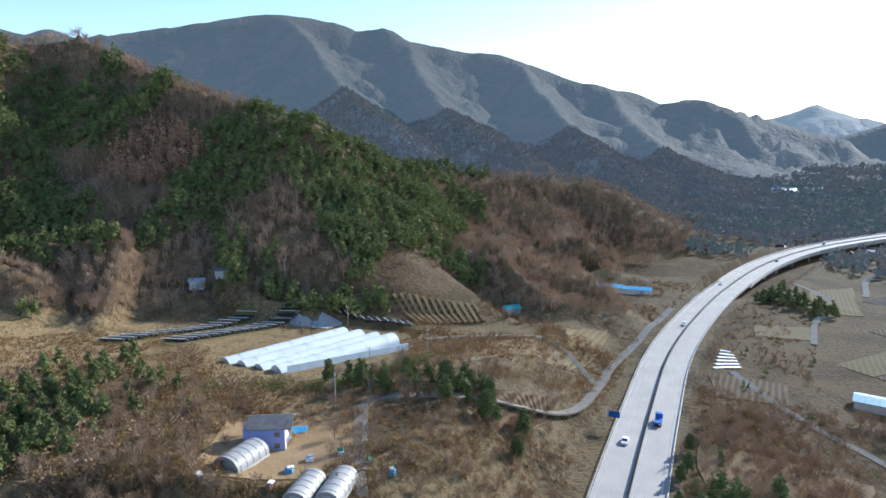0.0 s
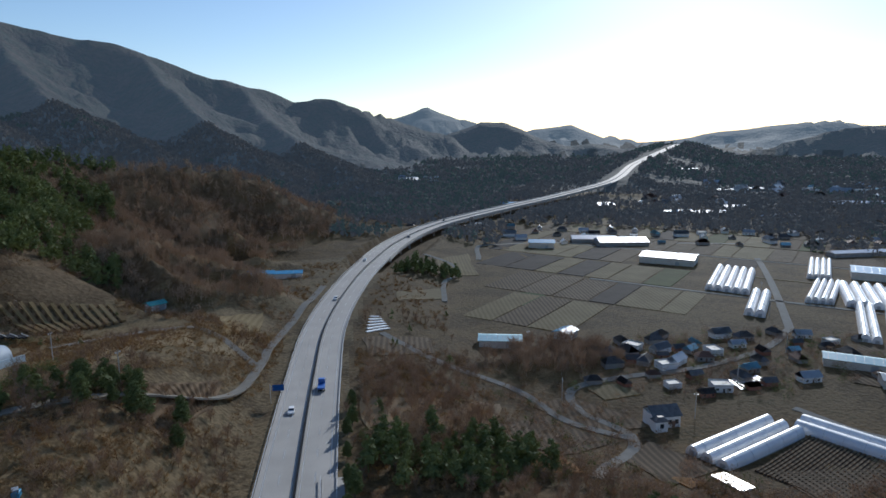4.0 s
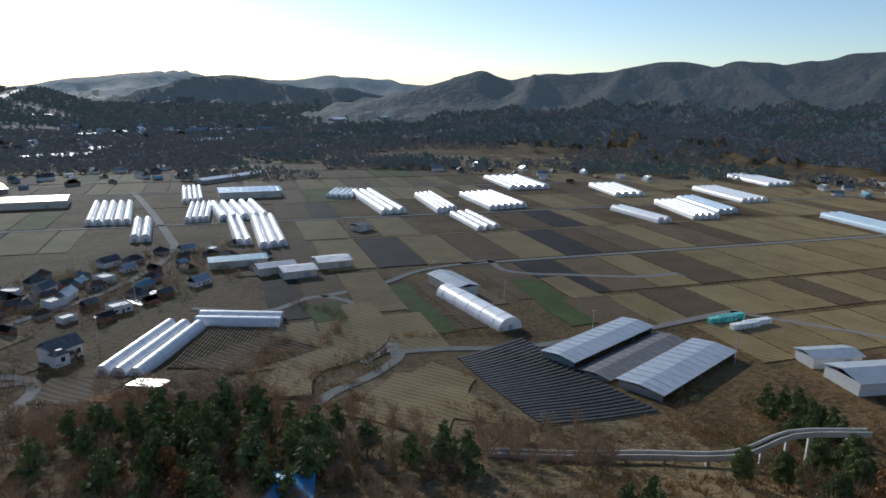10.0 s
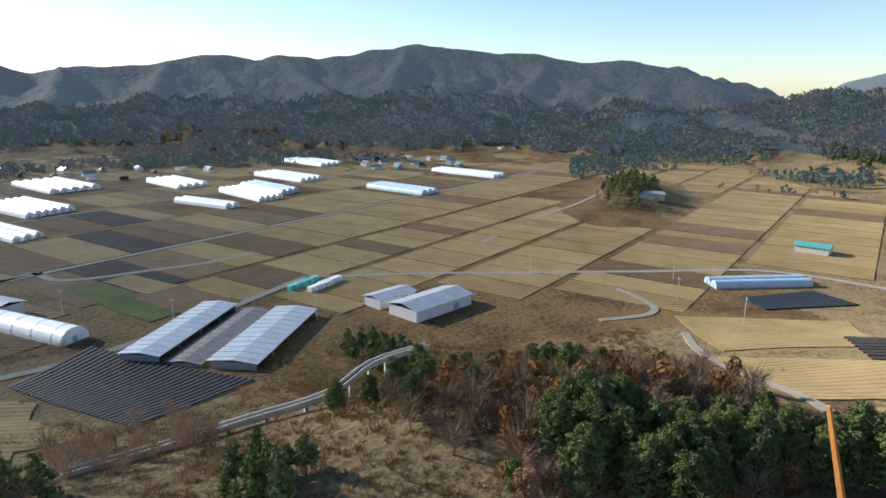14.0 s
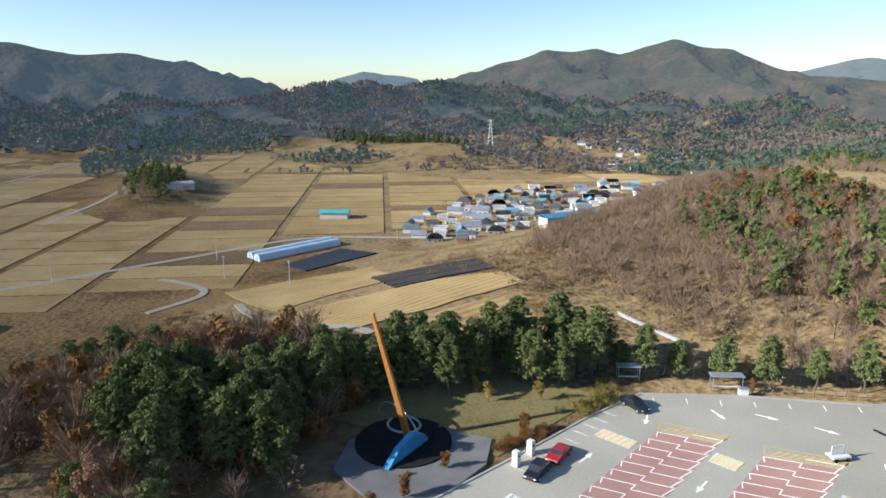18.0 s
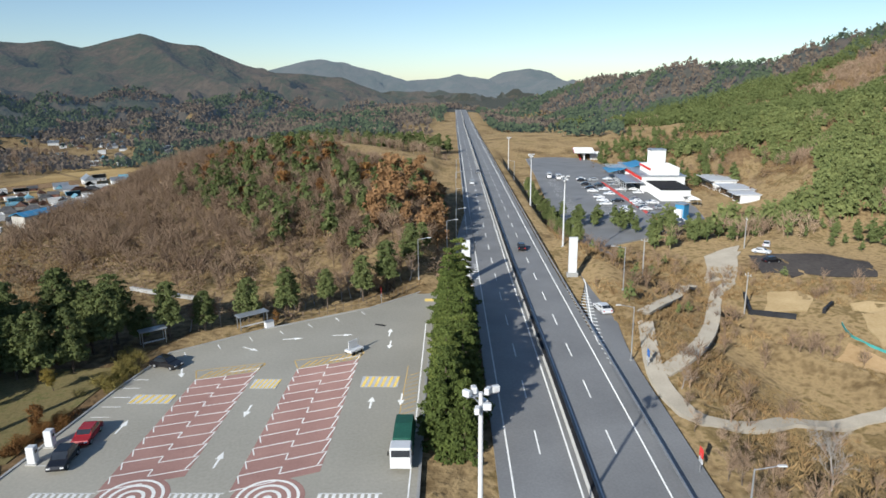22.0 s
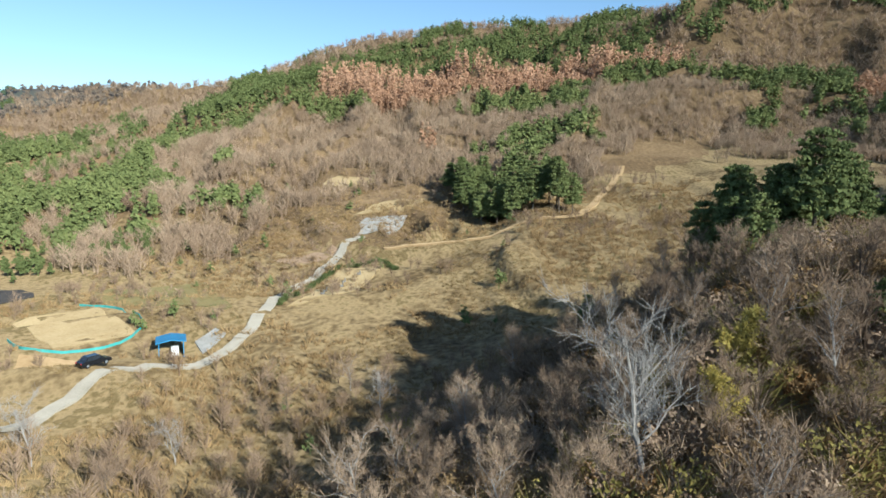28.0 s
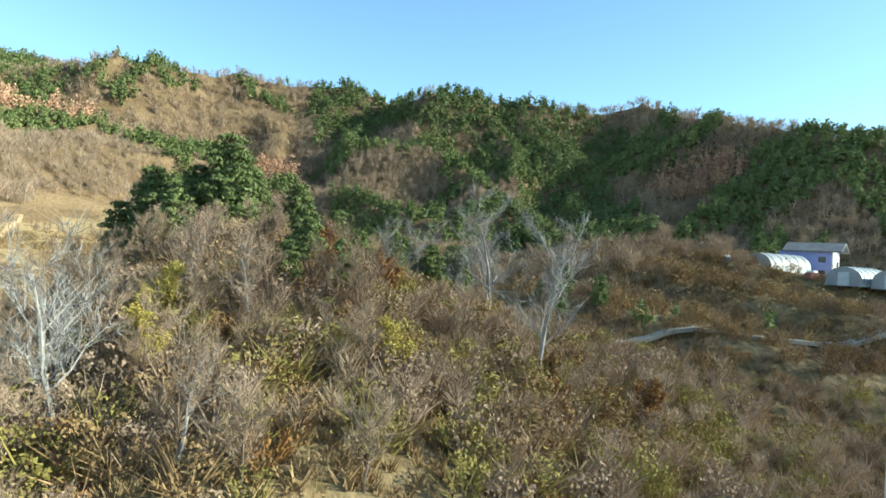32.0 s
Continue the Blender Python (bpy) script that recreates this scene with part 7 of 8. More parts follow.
for i, (x, y) in enumerate(((-29, 118), (-26, 123), (-14, 122), (-31, 112), (-9, 120), (-20, 126), (-44, 112))):
    c = empty("clutter_stack", x, y, bh(x, y), 20 * i, "heap of crates and covered farm goods", "farm clutter", "farm clutter")
    part("crate", boxes(((0, 0, 0.5), (1.6, 1.2, 1.0), 0, 0.06)), (SHEET_BLUE, WALL_WHITE, STONE, WALL_BRICK)[i % 4], c)
    part("cover", boxes(((0.3, 0.2, 1.15), (1.3, 1.0, 0.3), 15, 0.05)), (VINYL, SHEET_GREY, TARP_GREEN)[i % 3], c)
# four-span greenhouse
tunnels((-45.0, 182), (-69.0, 194), (-13.0, 214), 4, 3.8, TERRACE_FILM, "white span of a multi-span greenhouse, bluish at its low side", "terrace greenhouse", 0.1)
a = np.array([(-44.4, 182.2), (-10.8, 213.5)])
tagged(ribbon("greenhouse_skirt", np.column_stack([a, land(a[:, 0], a[:, 1])]), -0.1, 0.1, 2.2, VINYL_BLUE, None, 2.6), "blue film side curtain of the terrace greenhouse", "curtain")
# shaded black rows on the terrace
def shade_bank(a, b, wide, n, rim):
    """A long bank of black net panels between pale timber beams."""
    a, b = np.array(a, float), np.array(b, float)
    e = (b - a) / np.linalg.norm(b - a)
    s = np.array((e[1], -e[0])) * wide / 2
    step = np.linalg.norm(b - a) / n
    bank = tagged(drape("shaded_crop_bank", [tuple(a - s * rim - e * 3), tuple(b - s * rim + e * 3), tuple(b + s * rim + e * 3), tuple(a + s * rim - e * 3)], 0.14, LAWN_GREEN, 4.0), "bank of black shade nets on pale beams, grass between", "crop field", "shade banks")
    skew = e * step * 0.9
    for i in range(n + 1):
        p = np.array([a + e * step * i - s * 1.08 - skew * 0.5, a + e * step * i + s * 1.08 + skew * 0.5])
        h = float(land(p[:, 0], p[:, 1]).max())
        ribbon("beam", np.column_stack([p, [h, h]]), -0.14, 0.14, 1.5, WALL_CREAM, bank, 0.25)
        if i < n:
            for k in (0.27, 0.72):
                q = p + e * step * k
                h = float(land(q[:, 0], q[:, 1]).max())
                q = q[0] + (q[1] - q[0]) * np.array([[0.04], [0.96]])
                ribbon("shade_net", np.column_stack([q, [h, h]]), -step * 0.16, step * 0.16, 1.1, SHADE_NET, bank, 0.5)


shade_bank((-112, 213), (-80, 262), 7.5, 13, 1.35)
shade_bank((-92, 217), (-60, 266), 7.5, 13, 1.35)
shade_bank((-42.4, 264.9), (-12.8, 262.4), 5, 9, 1.3)
for pts, m, words in (([(1.2, 157.4), (39.5, 197.3), (34.5, 181.4), (16.1, 151.4)], SOIL, "ploughed brown plot above the track"), ([(7.4, 227.9), (35.2, 236.3), (34.9, 213), (7.7, 193.2)], LAWN, "dry grassy plot"), ([(52.5, 266.5), (74, 279.9), (66.4, 255.6), (48.1, 236.9)], STRAW, "small grey stubble plot beside the highway"), ([(42.7, 230), (62.5, 247.3), (48.6, 220.8), (35.5, 210.8)], LAWN, "pale dry grass plot"),
                      ([(-48, 140), (-20, 142), (-14, 120), (-46, 112)], BARE_EARTH, "trampled yard round the house"), ([(-46, 255), (-40, 262), (-58, 268), (-62, 258)], CONCRETE, "pale concrete apron on the terrace")):
    tagged(drape("field", pts, 0.22, m, 4.0, 0.8, 1.2), words, "field", "slope fields")
row_field("vine_plot", [(-22.2, 278.9), (16.6, 286.3), (20, 272.1), (-10.8, 269.2)], 12, 0.9, REED, SOIL, "rows of dry vines on the slope", "crop field", 0.7)
row_field("furrowed_plot", [(2.6, 155.9), (37.5, 194.1), (33.1, 180.3), (16.3, 152.9)], 18, 0.42, SOIL, DARK_SOIL, "ploughed plot of narrow furrows", "crop field", 0.3)
for x, y, r, w, d, roof, words in ((32.8, 295, 20, 7, 5, SHEET_TEAL, "white hut with a teal roof"), (96, 372, -20, 18, 8, SHEET_BLUE, "long shed with a bright blue roof"), (112, 366, -20, 16, 8, SHEET_BLUE, "second blue roofed shed"), (-106.3, 279.6, 10, 6, 4, SHEET_GREY, "white hut on the terrace"), (-96, 282.7, 30, 6, 4, TILE_DARK, "dark roofed hut under trees"), (300, 690, 20, 26, 12, VINYL, "long white shed in the far valley"), (455, 905, 30, 36, 14, SHEET_GREY, "pale long shed in the far valley")):
    shed(x, y, r, w, d, 2.8, 1.1, roof, WALL_WHITE, words, "sheds", False, 5)
tunnels((420, 1150), (452, 1130), (450, 1200), 4, 6, VINYL, "far pale greenhouse on the hillside", "far greenhouses")

# ---- meadow basin below the service area ----
lane([(-65.7, -82.5), (-55.4, -66.9), (-52.3, -59.4), (-52.1, -54), (-57.5, -52.3), (-68, -55.4), (-78, -57), (-89.1, -55.6), (-98.7, -50.8), (-115, -42.2), (-126, -42.4), (-138.8, -43.6), (-155.3, -43.1), (-162.7, -39.3), (-182.3, -35.7), (-190.7, -32.3)], 2.4)
lane([(-55.8, -66.2), (-60.2, -68.1), (-70.2, -75), (-86.5, -89.5), (-104.2, -106.9), (-112.3, -111.7), (-121.2, -122.6), (-134.7, -132.6)], 2.6)
lane([(-68, -86.1), (-76.3, -92.1), (-90.9, -103.6), (-104, -114.2)], 2.2)
hut = empty("open_hut", -112.4, -53.6, bh(-112.4, -53.6), 25, "small open hut with a bright blue roof", "hut")
part("roof", profile([(-2.5, 2.5), (0, 3.0), (2.5, 2.6), (2.5, 2.75), (0, 3.15), (-2.5, 2.65)], 5.2), SHEET_BLUE, hut)
for a in (-2.2, 2.2):
    for c in (-2.0, 2.0):
        part("post", boxes(((a, c, 1.2), (0.14, 0.14, 2.7))), SHEET_BLUE, hut)
part("back_panel", boxes(((0, 2.0, 1.1), (4.2, 0.1, 2.0))), SHEET_TEAL, hut)
part("counter", boxes(((0, 0.6, 0.5), (3.2, 1.2, 1.0))), WALL_WHITE, hut)
stamp(CARS["black"], pose(-94.2, -56.9, bh(-94.2, -56.9) + 0.1, 0, 0, 60))
for i, (x, y, k) in enumerate(((-139, -128, "white"), (-134, -120, "black"), (-146, -133, "white"))):
    stamp(CARS[k], pose(x, y, bh(x, y) + 0.25, 0, 0, 30 + 50 * i))
for pts, m, words in (([(-103, -93.4), (-113.7, -102.6), (-121, -97), (-110, -89)], LAWN, "pale dry plot with raised rim"), ([(-94, -72), (-104, -76), (-106, -66), (-96, -62.5)], BARE_EARTH, "round patch of pale bare earth"), ([(-107.5, -73), (-123, -90), (-135, -80), (-118, -62)], LAWN, "fenced vegetable plot of dead plants"), ([(-134.8, -128.1), (-157.7, -112.1), (-140.7, -97.3), (-124.4, -114.2)], DARK_SOIL, "dark plot covered with black film"),
                      ([(-138, -82), (-155, -94), (-164, -68), (-134, -50)], LAWN_GREEN, "overgrown greyish plot of dead weeds"), ([(-115.9, -51), (-120.5, -48), (-118, -44.5), (-112.2, -47.5)], STONE, "heap of rubble stones"), ([(-137, -39.5), (-163, -34), (-169, -23), (-148, -26)], LAWN, "lawn of a grave plot with hedge"), ([(-124, -133.3), (-141, -138), (-116, -113), (-109.7, -116)], LANE, "pale gravel turning place"),
                      ([(-260, -59), (-268.8, -54), (-263, -35), (-253, -46.6)], LAWN, "pale grass terrace under the wood"), ([(-213, -38), (-231.7, -30.8), (-233, -14), (-218, -20)], LAWN, "pale grass terrace under the wood"),
                      ([(-193, -34), (-209.4, -35.3), (-212.1, -21), (-197, -25)], STONE, "dry stony pond bed"), ([(-173.6, -54), (-184.6, -39.4), (-180.6, -35.4), (-170.2, -47)], TWIGS, "plot of bare purple brushwood")):
    tagged(drape("plot", pts, 0.22, m, 3.0, 0.8, 1.4), words, "plot", "basin plots")
for i, (a, b) in enumerate((((-108, -103), (-100.5, -94)), ((-100.5, -94), (-106, -88)), ((-112, -87), (-118, -90)))):
    pts = np.array([a, b], float)
    tagged(ribbon("film_wall", np.column_stack([pts, land(pts[:, 0], pts[:, 1])]), -0.3, 0.3, 1.0, SHADE_NET, None, 1.2), "low black film wall round the plot", "low wall", "film walls")
for i in range(5):
    x, y = -146 - i * 3.4, -34 + i * 1.5 - (i % 2) * 1.6
    g = empty("grave_marker", x, y, bh(x, y) + 0.2, 20, "low grey stone grave marker on the lawn", "gravestone", "gravestones")
    part("slab", boxes(((0, 0, 0.15), (1.2, 0.8, 0.3), 0, 0.04)), STONE, g)
    part("stone", boxes(((0, 0.3, 0.55), (0.5, 0.2, 0.9), 0, 0.03)), STONE, g)
mesh_line = curve([(-110.5, -81.9, 0), (-106.6, -76.2, 0), (-107.7, -70.1, 0), (-116.2, -62.6, 0), (-123.6, -64.3, 0), (-133.9, -75.5, 0), (-135.8, -84.1, 0)], 3)
tagged(ribbon("net_fence", mesh_line, -0.05, 0.05, 0.5, SHEET_TEAL, None, 0.5, drape=True), "sagging teal net fence round the plot", "fence")
hedge_line = curve([(-138, -41.5, 0), (-150, -39.8, 0), (-163, -35.6, 0), (-170.5, -24, 0), (-164, -19.5, 0)], 1.1)
lane([(-176, -24), (-180.8, -10), (-182.9, 9.9), (-186, 25.7), (-205, 36), (-227.5, 43.3), (-262, 56), (-292, 65.5)], 2.4, BARE_EARTH, "pale bare earth track up the slope")
lane([(-46, 70), (-38, 78), (-26, 87), (-14, 101), (-15, 118), (-17, 132)], 2.2)
lane([(-176, -90), (-186, -96), (-190, -108), (-200, -112)], 2.4, BARE_EARTH, "pale bare earth track up the slope")
# stone revetments
for pts, words in (([(-14, 22), (-7, 33)], "broken pale concrete wall beside the road"), ([(14.2, -137.9), (6.5, -131.3), (1.2, -125.7)], "white stone revetment under the hill")):
    p = np.array(pts, float)
    p = np.array([p[0] + (p[-1] - p[0]) * k / 5 for k in range(6)])
    tagged(ribbon("retaining_wall", np.column_stack([p, land(p[:, 0], p[:, 1])]), -0.3, 0.3, 0.7, CONCRETE, None, 1.6), words, "wall", kind="structure")

# ---- rest area's own buildings by the highway ----
rb = empty("rest_house", 60, 74, ground_at(60, 74) - 0.3, -22, "grey flat-roofed rest house with roof terraces and parapets", "building")
part("hall", boxes(((0, 0, 3.0), (16, 12, 7))), WALL_CREAM, rb)
part("roof_deck", boxes(((0, 0, 6.55), (15.6, 11.6, 0.2))), CONCRETE, rb)
for c, s in (((0, -6, 6.9), (16.3, 0.3, 1.0)), ((0, 6, 6.9), (16.3, 0.3, 1.0)), ((-8, 0, 6.9), (0.3, 12, 1.0)), ((8, 0, 6.9), (0.3, 12, 1.0)), ((2.2, 0, 7.0), (0.3, 11.6, 1.0)), ((-3.5, 2, 7.0), (11, 0.3, 1.0))):
    part("parapet", boxes((c, s)), WHITE_PAINT, rb)
part("stair_box", boxes(((5.2, 2, 7.6), (4.4, 5, 2.4))), WALL_WHITE, rb)
for i in range(5):
    part("window", boxes(((-6.4 + i * 3.1, -6.04, 3.4), (2.2, 0.12, 1.6))), GLASS, rb)
pav = empty("pavilion", 83.5, 36, ground_at(83.5, 36), 15, "open pavilion under a bright blue pyramid roof", "pavilion")
part("roof", boxes(((0, 0, 3.6), (8.6, 8.0, 1.8), 0, 0.0, 0.06)), SHEET_BLUE, pav, "bright blue pyramid tarpaulin roof")
for a in (-3.6, 3.6):
    for c in (-3.4, 3.4):
        part("post", boxes(((a, c, 1.3), (0.2, 0.2, 3.0))), STEEL, pav)
part("deck", boxes(((0, 0, 0.15), (8, 7.4, 0.3))), CONCRETE, pav)
v = empty("vending_machine", 72, 66, ground_at(72, 66), -20, "red and white vending cabinet", "cabinet")
part("body", boxes(((0, 0, 1.2), (1.8, 1.2, 2.4), 0, 0.05)), RED_SIGN, v)
part("panel", boxes(((0, -0.62, 1.4), (1.4, 0.05, 1.4))), WALL_WHITE, v)


# ---- woods ----
OPEN = [(-160, -30, 28), (-178, -46, 24), (-150, -62, 30), (-205, -26, 24), (-262, -47, 15), (-190, 0, 26), (-150, 40, 48), (-240, 62, 26), (-285, 82, 28), (-320, 100, 24), (-225, -22, 20), (-35, 128, 30), (-70, 300, 12), (-40, 205, 46), (-88, 235, 38), (-25, 240, 22), (20, 182, 26), (22, 255, 24), (62, 270, 18), (0, 290, 28), (-100, -75, 52), (-135, -110, 34), (-128, -25, 24), (-185, 12, 22), (-165, 0, 20), (-225, 45, 24), (-165, -235, 78), (-215, -330, 50), (-200, -40, 26), (-245, -66, 16), (-230, -32, 14), (-190, -100, 10), (-85, -20, 40), (100, 370, 20), (40, 312, 10)]


def woods(x, y):
    """Where forest stands: how far a slope rises over the low ground, less the clearings."""
    z, w, spur, u = survey(x, y)
    ok = ((w > 1.5) | ((u < -165) & (y < -130) & (z > 0))) & (np.abs(u) > 22) & (z > -14)
    for a, b, r in OPEN:
        ok &= (x - a) ** 2 + (y - b) ** 2 > r * r
    return ok, z, w, spur


wr = np.random.default_rng(21)
MID_BUSH = [bare_far(k + 175, 110, 0.016) for k in range(4)]
PINES = [pine_far(k) for k in range(5)]
BARES = [bare_far(k + 10) for k in range(6)]
LEAFY = [leafy_far(k + 20) for k in range(5)]
LARCHES = [larch_far(k + 30) for k in range(4)]
CROWNS = [crown_far(k + 60, 9) for k in range(6)]
TUFTS = [tuft(k + 40) for k in range(5)]


def area(n, r0, r1, a0, a1):
    r = np.sqrt(wr.uniform(r0 * r0, r1 * r1, n))
    a = np.radians(wr.uniform(a0, a1, n))
    return r * np.sin(a), r * np.cos(a)


THIN_PINES, THIN_BARES = [pine_far(k, 26) for k in range(5)], [bare_far(k + 10, 24, 0.036) for k in range(6)]
BUSHES = [bush_far(k + 300) for k in range(6)]
FINE_BUSHES = [bush_far(k + 310, 300, 0.24) for k in range(5)]


def sow(n, r0, r1, a0, a1, size, where, far=False):
    x, y = area(n, r0, r1, a0, a1)
    ok, z, w, spur = woods(x, y)
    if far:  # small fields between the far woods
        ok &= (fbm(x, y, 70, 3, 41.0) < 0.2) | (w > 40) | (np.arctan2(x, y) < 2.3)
    x, y, z, w, spur = x[ok], y[ok], z[ok], w[ok], spur[ok]
    az = np.degrees(np.arctan2(x, y)) % 360
    r = np.hypot(x, y)
    pine = fbm(x, y, 120, 3, 13.0) + fbm(x, y, 26, 2, 6.0) * 0.5
    # green on the northern crest and the young plantation to the south-west, larch under the western crest
    pine += 0.55 * np.exp(-((x + 120) ** 2 + (y - 385) ** 2) / 110**2) + 0.35 * np.exp(-((x + 330) ** 2 + (y + 270) ** 2) / 170**2) - 0.5 * np.exp(-((x - 60) ** 2 + (y - 350) ** 2) / 130**2)
    pine += 0.25 * ((az > 250) & (az < 335) & (r > 430)) + 0.1 * ((az > 200) & (az < 235))
    pine -= 0.3 * ((az > 244) & (az < 292) & (r < 440))
    pine += 0.08 * ((az > 205) & (az < 246) & (r > 200))
    pine += 0.45 * spur - 0.35 * ((az > 4) & (az < 60)) - 0.22 * ((az > 300) & (az < 335)) * (w < 70)
    lar = np.exp(-((az - 268) / 19) ** 4) * np.exp(-((r - 475) / 62) ** 2) * 0.8 + 0.7 * np.exp(-((x + 330) ** 2 + (y + 22) ** 2) / 18**2) + 0.7 * np.exp(-((x + 370) ** 2 + (y - 225) ** 2) / 26**2) + 0.35 * np.exp(-((x + 153) ** 2 + (y - 355) ** 2) / 34**2) * 3 + fbm(x, y, 42, 2, 31) * 0.5
    kind = np.where(lar > 0.62, 2, np.where(pine > 0.18, 0, 1))
    s = size * wr.uniform(0.7, 1.25, len(x)) * np.where(kind == 2, 1.45, 1.0)
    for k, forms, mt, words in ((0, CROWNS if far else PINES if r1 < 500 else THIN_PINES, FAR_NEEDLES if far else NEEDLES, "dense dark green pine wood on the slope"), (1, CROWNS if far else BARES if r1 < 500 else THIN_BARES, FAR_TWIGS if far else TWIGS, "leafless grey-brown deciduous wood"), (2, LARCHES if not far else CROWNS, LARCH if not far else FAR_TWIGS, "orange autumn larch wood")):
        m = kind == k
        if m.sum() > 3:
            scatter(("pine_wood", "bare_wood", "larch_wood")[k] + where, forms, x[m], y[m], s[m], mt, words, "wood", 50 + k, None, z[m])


sow(30000, 140, 460, 205, 390, 7.5, "")
sow(40000, 460, 780, 190, 390, 9.0, "")
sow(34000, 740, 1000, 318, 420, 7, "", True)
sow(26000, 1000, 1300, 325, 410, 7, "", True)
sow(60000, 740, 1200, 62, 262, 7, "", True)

# belts of trees along streams and villages out on the plain
def belts(n, r0, r1, a0, a1, size, cut, forms, mt, name, words, seed):
    x, y = area(n, r0, r1, a0, a1)
    z, w, _, u = survey(x, y)
    ok = (fbm(x, y, 130, 3, seed) > cut) & (np.abs(u) > 24) & (w < 6)
    for a, b, r in GREEN_AREAS + BUILT:
        ok &= (x - a) ** 2 + (y - b) ** 2 > r * r
    scatter(name, forms, x[ok], y[ok], size * wr.uniform(0.6, 1.3, ok.sum()), mt, words, "tree belt", 7, None, z[ok])


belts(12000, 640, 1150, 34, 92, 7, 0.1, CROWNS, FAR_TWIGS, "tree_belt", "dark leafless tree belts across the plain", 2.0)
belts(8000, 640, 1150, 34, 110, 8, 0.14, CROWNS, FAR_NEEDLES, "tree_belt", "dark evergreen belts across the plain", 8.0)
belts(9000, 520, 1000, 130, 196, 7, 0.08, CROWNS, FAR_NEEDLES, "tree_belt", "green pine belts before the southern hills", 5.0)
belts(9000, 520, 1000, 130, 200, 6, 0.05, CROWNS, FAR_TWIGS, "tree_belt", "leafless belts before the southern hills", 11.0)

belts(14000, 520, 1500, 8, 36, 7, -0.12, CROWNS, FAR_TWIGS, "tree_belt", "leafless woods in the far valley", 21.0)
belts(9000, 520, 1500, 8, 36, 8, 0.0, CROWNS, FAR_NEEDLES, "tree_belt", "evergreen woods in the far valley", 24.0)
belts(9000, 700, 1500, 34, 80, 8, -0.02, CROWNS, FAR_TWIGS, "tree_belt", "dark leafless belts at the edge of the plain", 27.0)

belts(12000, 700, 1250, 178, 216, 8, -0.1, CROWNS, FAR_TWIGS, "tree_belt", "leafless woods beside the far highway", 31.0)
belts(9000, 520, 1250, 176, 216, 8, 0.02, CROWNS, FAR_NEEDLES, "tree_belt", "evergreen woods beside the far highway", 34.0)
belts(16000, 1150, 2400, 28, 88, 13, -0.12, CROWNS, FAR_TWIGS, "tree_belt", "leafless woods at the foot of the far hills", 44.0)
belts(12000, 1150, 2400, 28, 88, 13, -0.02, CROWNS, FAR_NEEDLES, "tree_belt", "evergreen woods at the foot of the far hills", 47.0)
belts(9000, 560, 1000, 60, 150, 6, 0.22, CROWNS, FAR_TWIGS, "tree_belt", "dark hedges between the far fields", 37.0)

# scrub, reeds and bushes over the rough ground
def rough(n, r0, r1, a0, a1, size, mt, name, words, forms=TUFTS, seed=3, dens=0.0):
    x, y = area(n, r0, r1, a0, a1)
    z, w, _, u = survey(x, y)
    ok = (np.abs(u) > 14) & (z > -15.2) & (np.hypot(x - 5, (y + 78) / 1.15) > 62) & (np.hypot(x + 165, (y + 245) / 1.7) > 84) & (fbm(x, y, 30, 3, 7.0 + seed) > dens)
    for a, b, r in SMALL_OPEN:
        ok &= (x - a) ** 2 + (y - b) ** 2 > r * r
    scatter(name, forms, x[ok], y[ok], size * wr.uniform(0.5, 1.4, ok.sum()), mt, words, "undergrowth", seed, None, z[ok])


SMALL_OPEN = [(-35, 128, 14), (-42, 205, 32), (-90, 235, 30), (-25, 240, 14), (20, 182, 18), (22, 255, 18), (62, 270, 14), (0, 290, 18), (-110, -90, 12), (-108, -70, 7), (-122, -78, 12), (-142, -115, 18), (-128, -25, 12), (60, 74, 12), (83, 36, 7), (150, 28, 16), (172, 72, 14), (168, 80, 14), (100, -165, 30), (60, -140, 22), (130, -195, 22), (160, -10, 26), (168, 108, 22), (136, 112, 12), (195, 95, 14), (-114, -52, 5), (-102, -60, 5)]
rough(36000, 18, 260, 205, 395, 1.7, SCRUB, "scrub", "brown dry scrub and brambles", seed=3, dens=-0.15)
rough(42000, 25, 230, 205, 290, 0.8, REED, "dry_grass", "pale dry grass and reeds", seed=4, dens=-0.05)
rough(14000, 40, 200, 20, 175, 1.7, SCRUB, "scrub", "brown dry scrub on the bank", seed=5, dens=-0.1)
rough(5000, 200, 420, 335, 395, 2.4, SCRUB, "scrub", "brown scrub on the terraces", seed=6, dens=-0.1)
rough(6500, 30, 300, 205, 395, 3.6, TWIGS, "bare_bushes", "leafless grey bushes", forms=BARES, seed=8, dens=0.0)
rough(9000, 14, 75, 262, 365, 1.1, SCRUB, "bramble_bank", "brown brambles and bushes on the bank", seed=12, dens=-0.4)
rough(1500, 16, 80, 262, 360, 3.0, TWIGS, "bare_bushes", "leafless bushes on the bank", forms=MID_BUSH, seed=13, dens=-0.3)
rough(260, 16, 80, 262, 360, 2.6, YELLOW_BUSH, "olive_bushes", "olive-yellow leafy bushes on the bank", forms=FINE_BUSHES, seed=14, dens=-0.2)
rough(500, 60, 320, 205, 395, 3.2, NEEDLES, "evergreen_bushes", "dark evergreen bushes", forms=PINES, seed=9, dens=0.05)

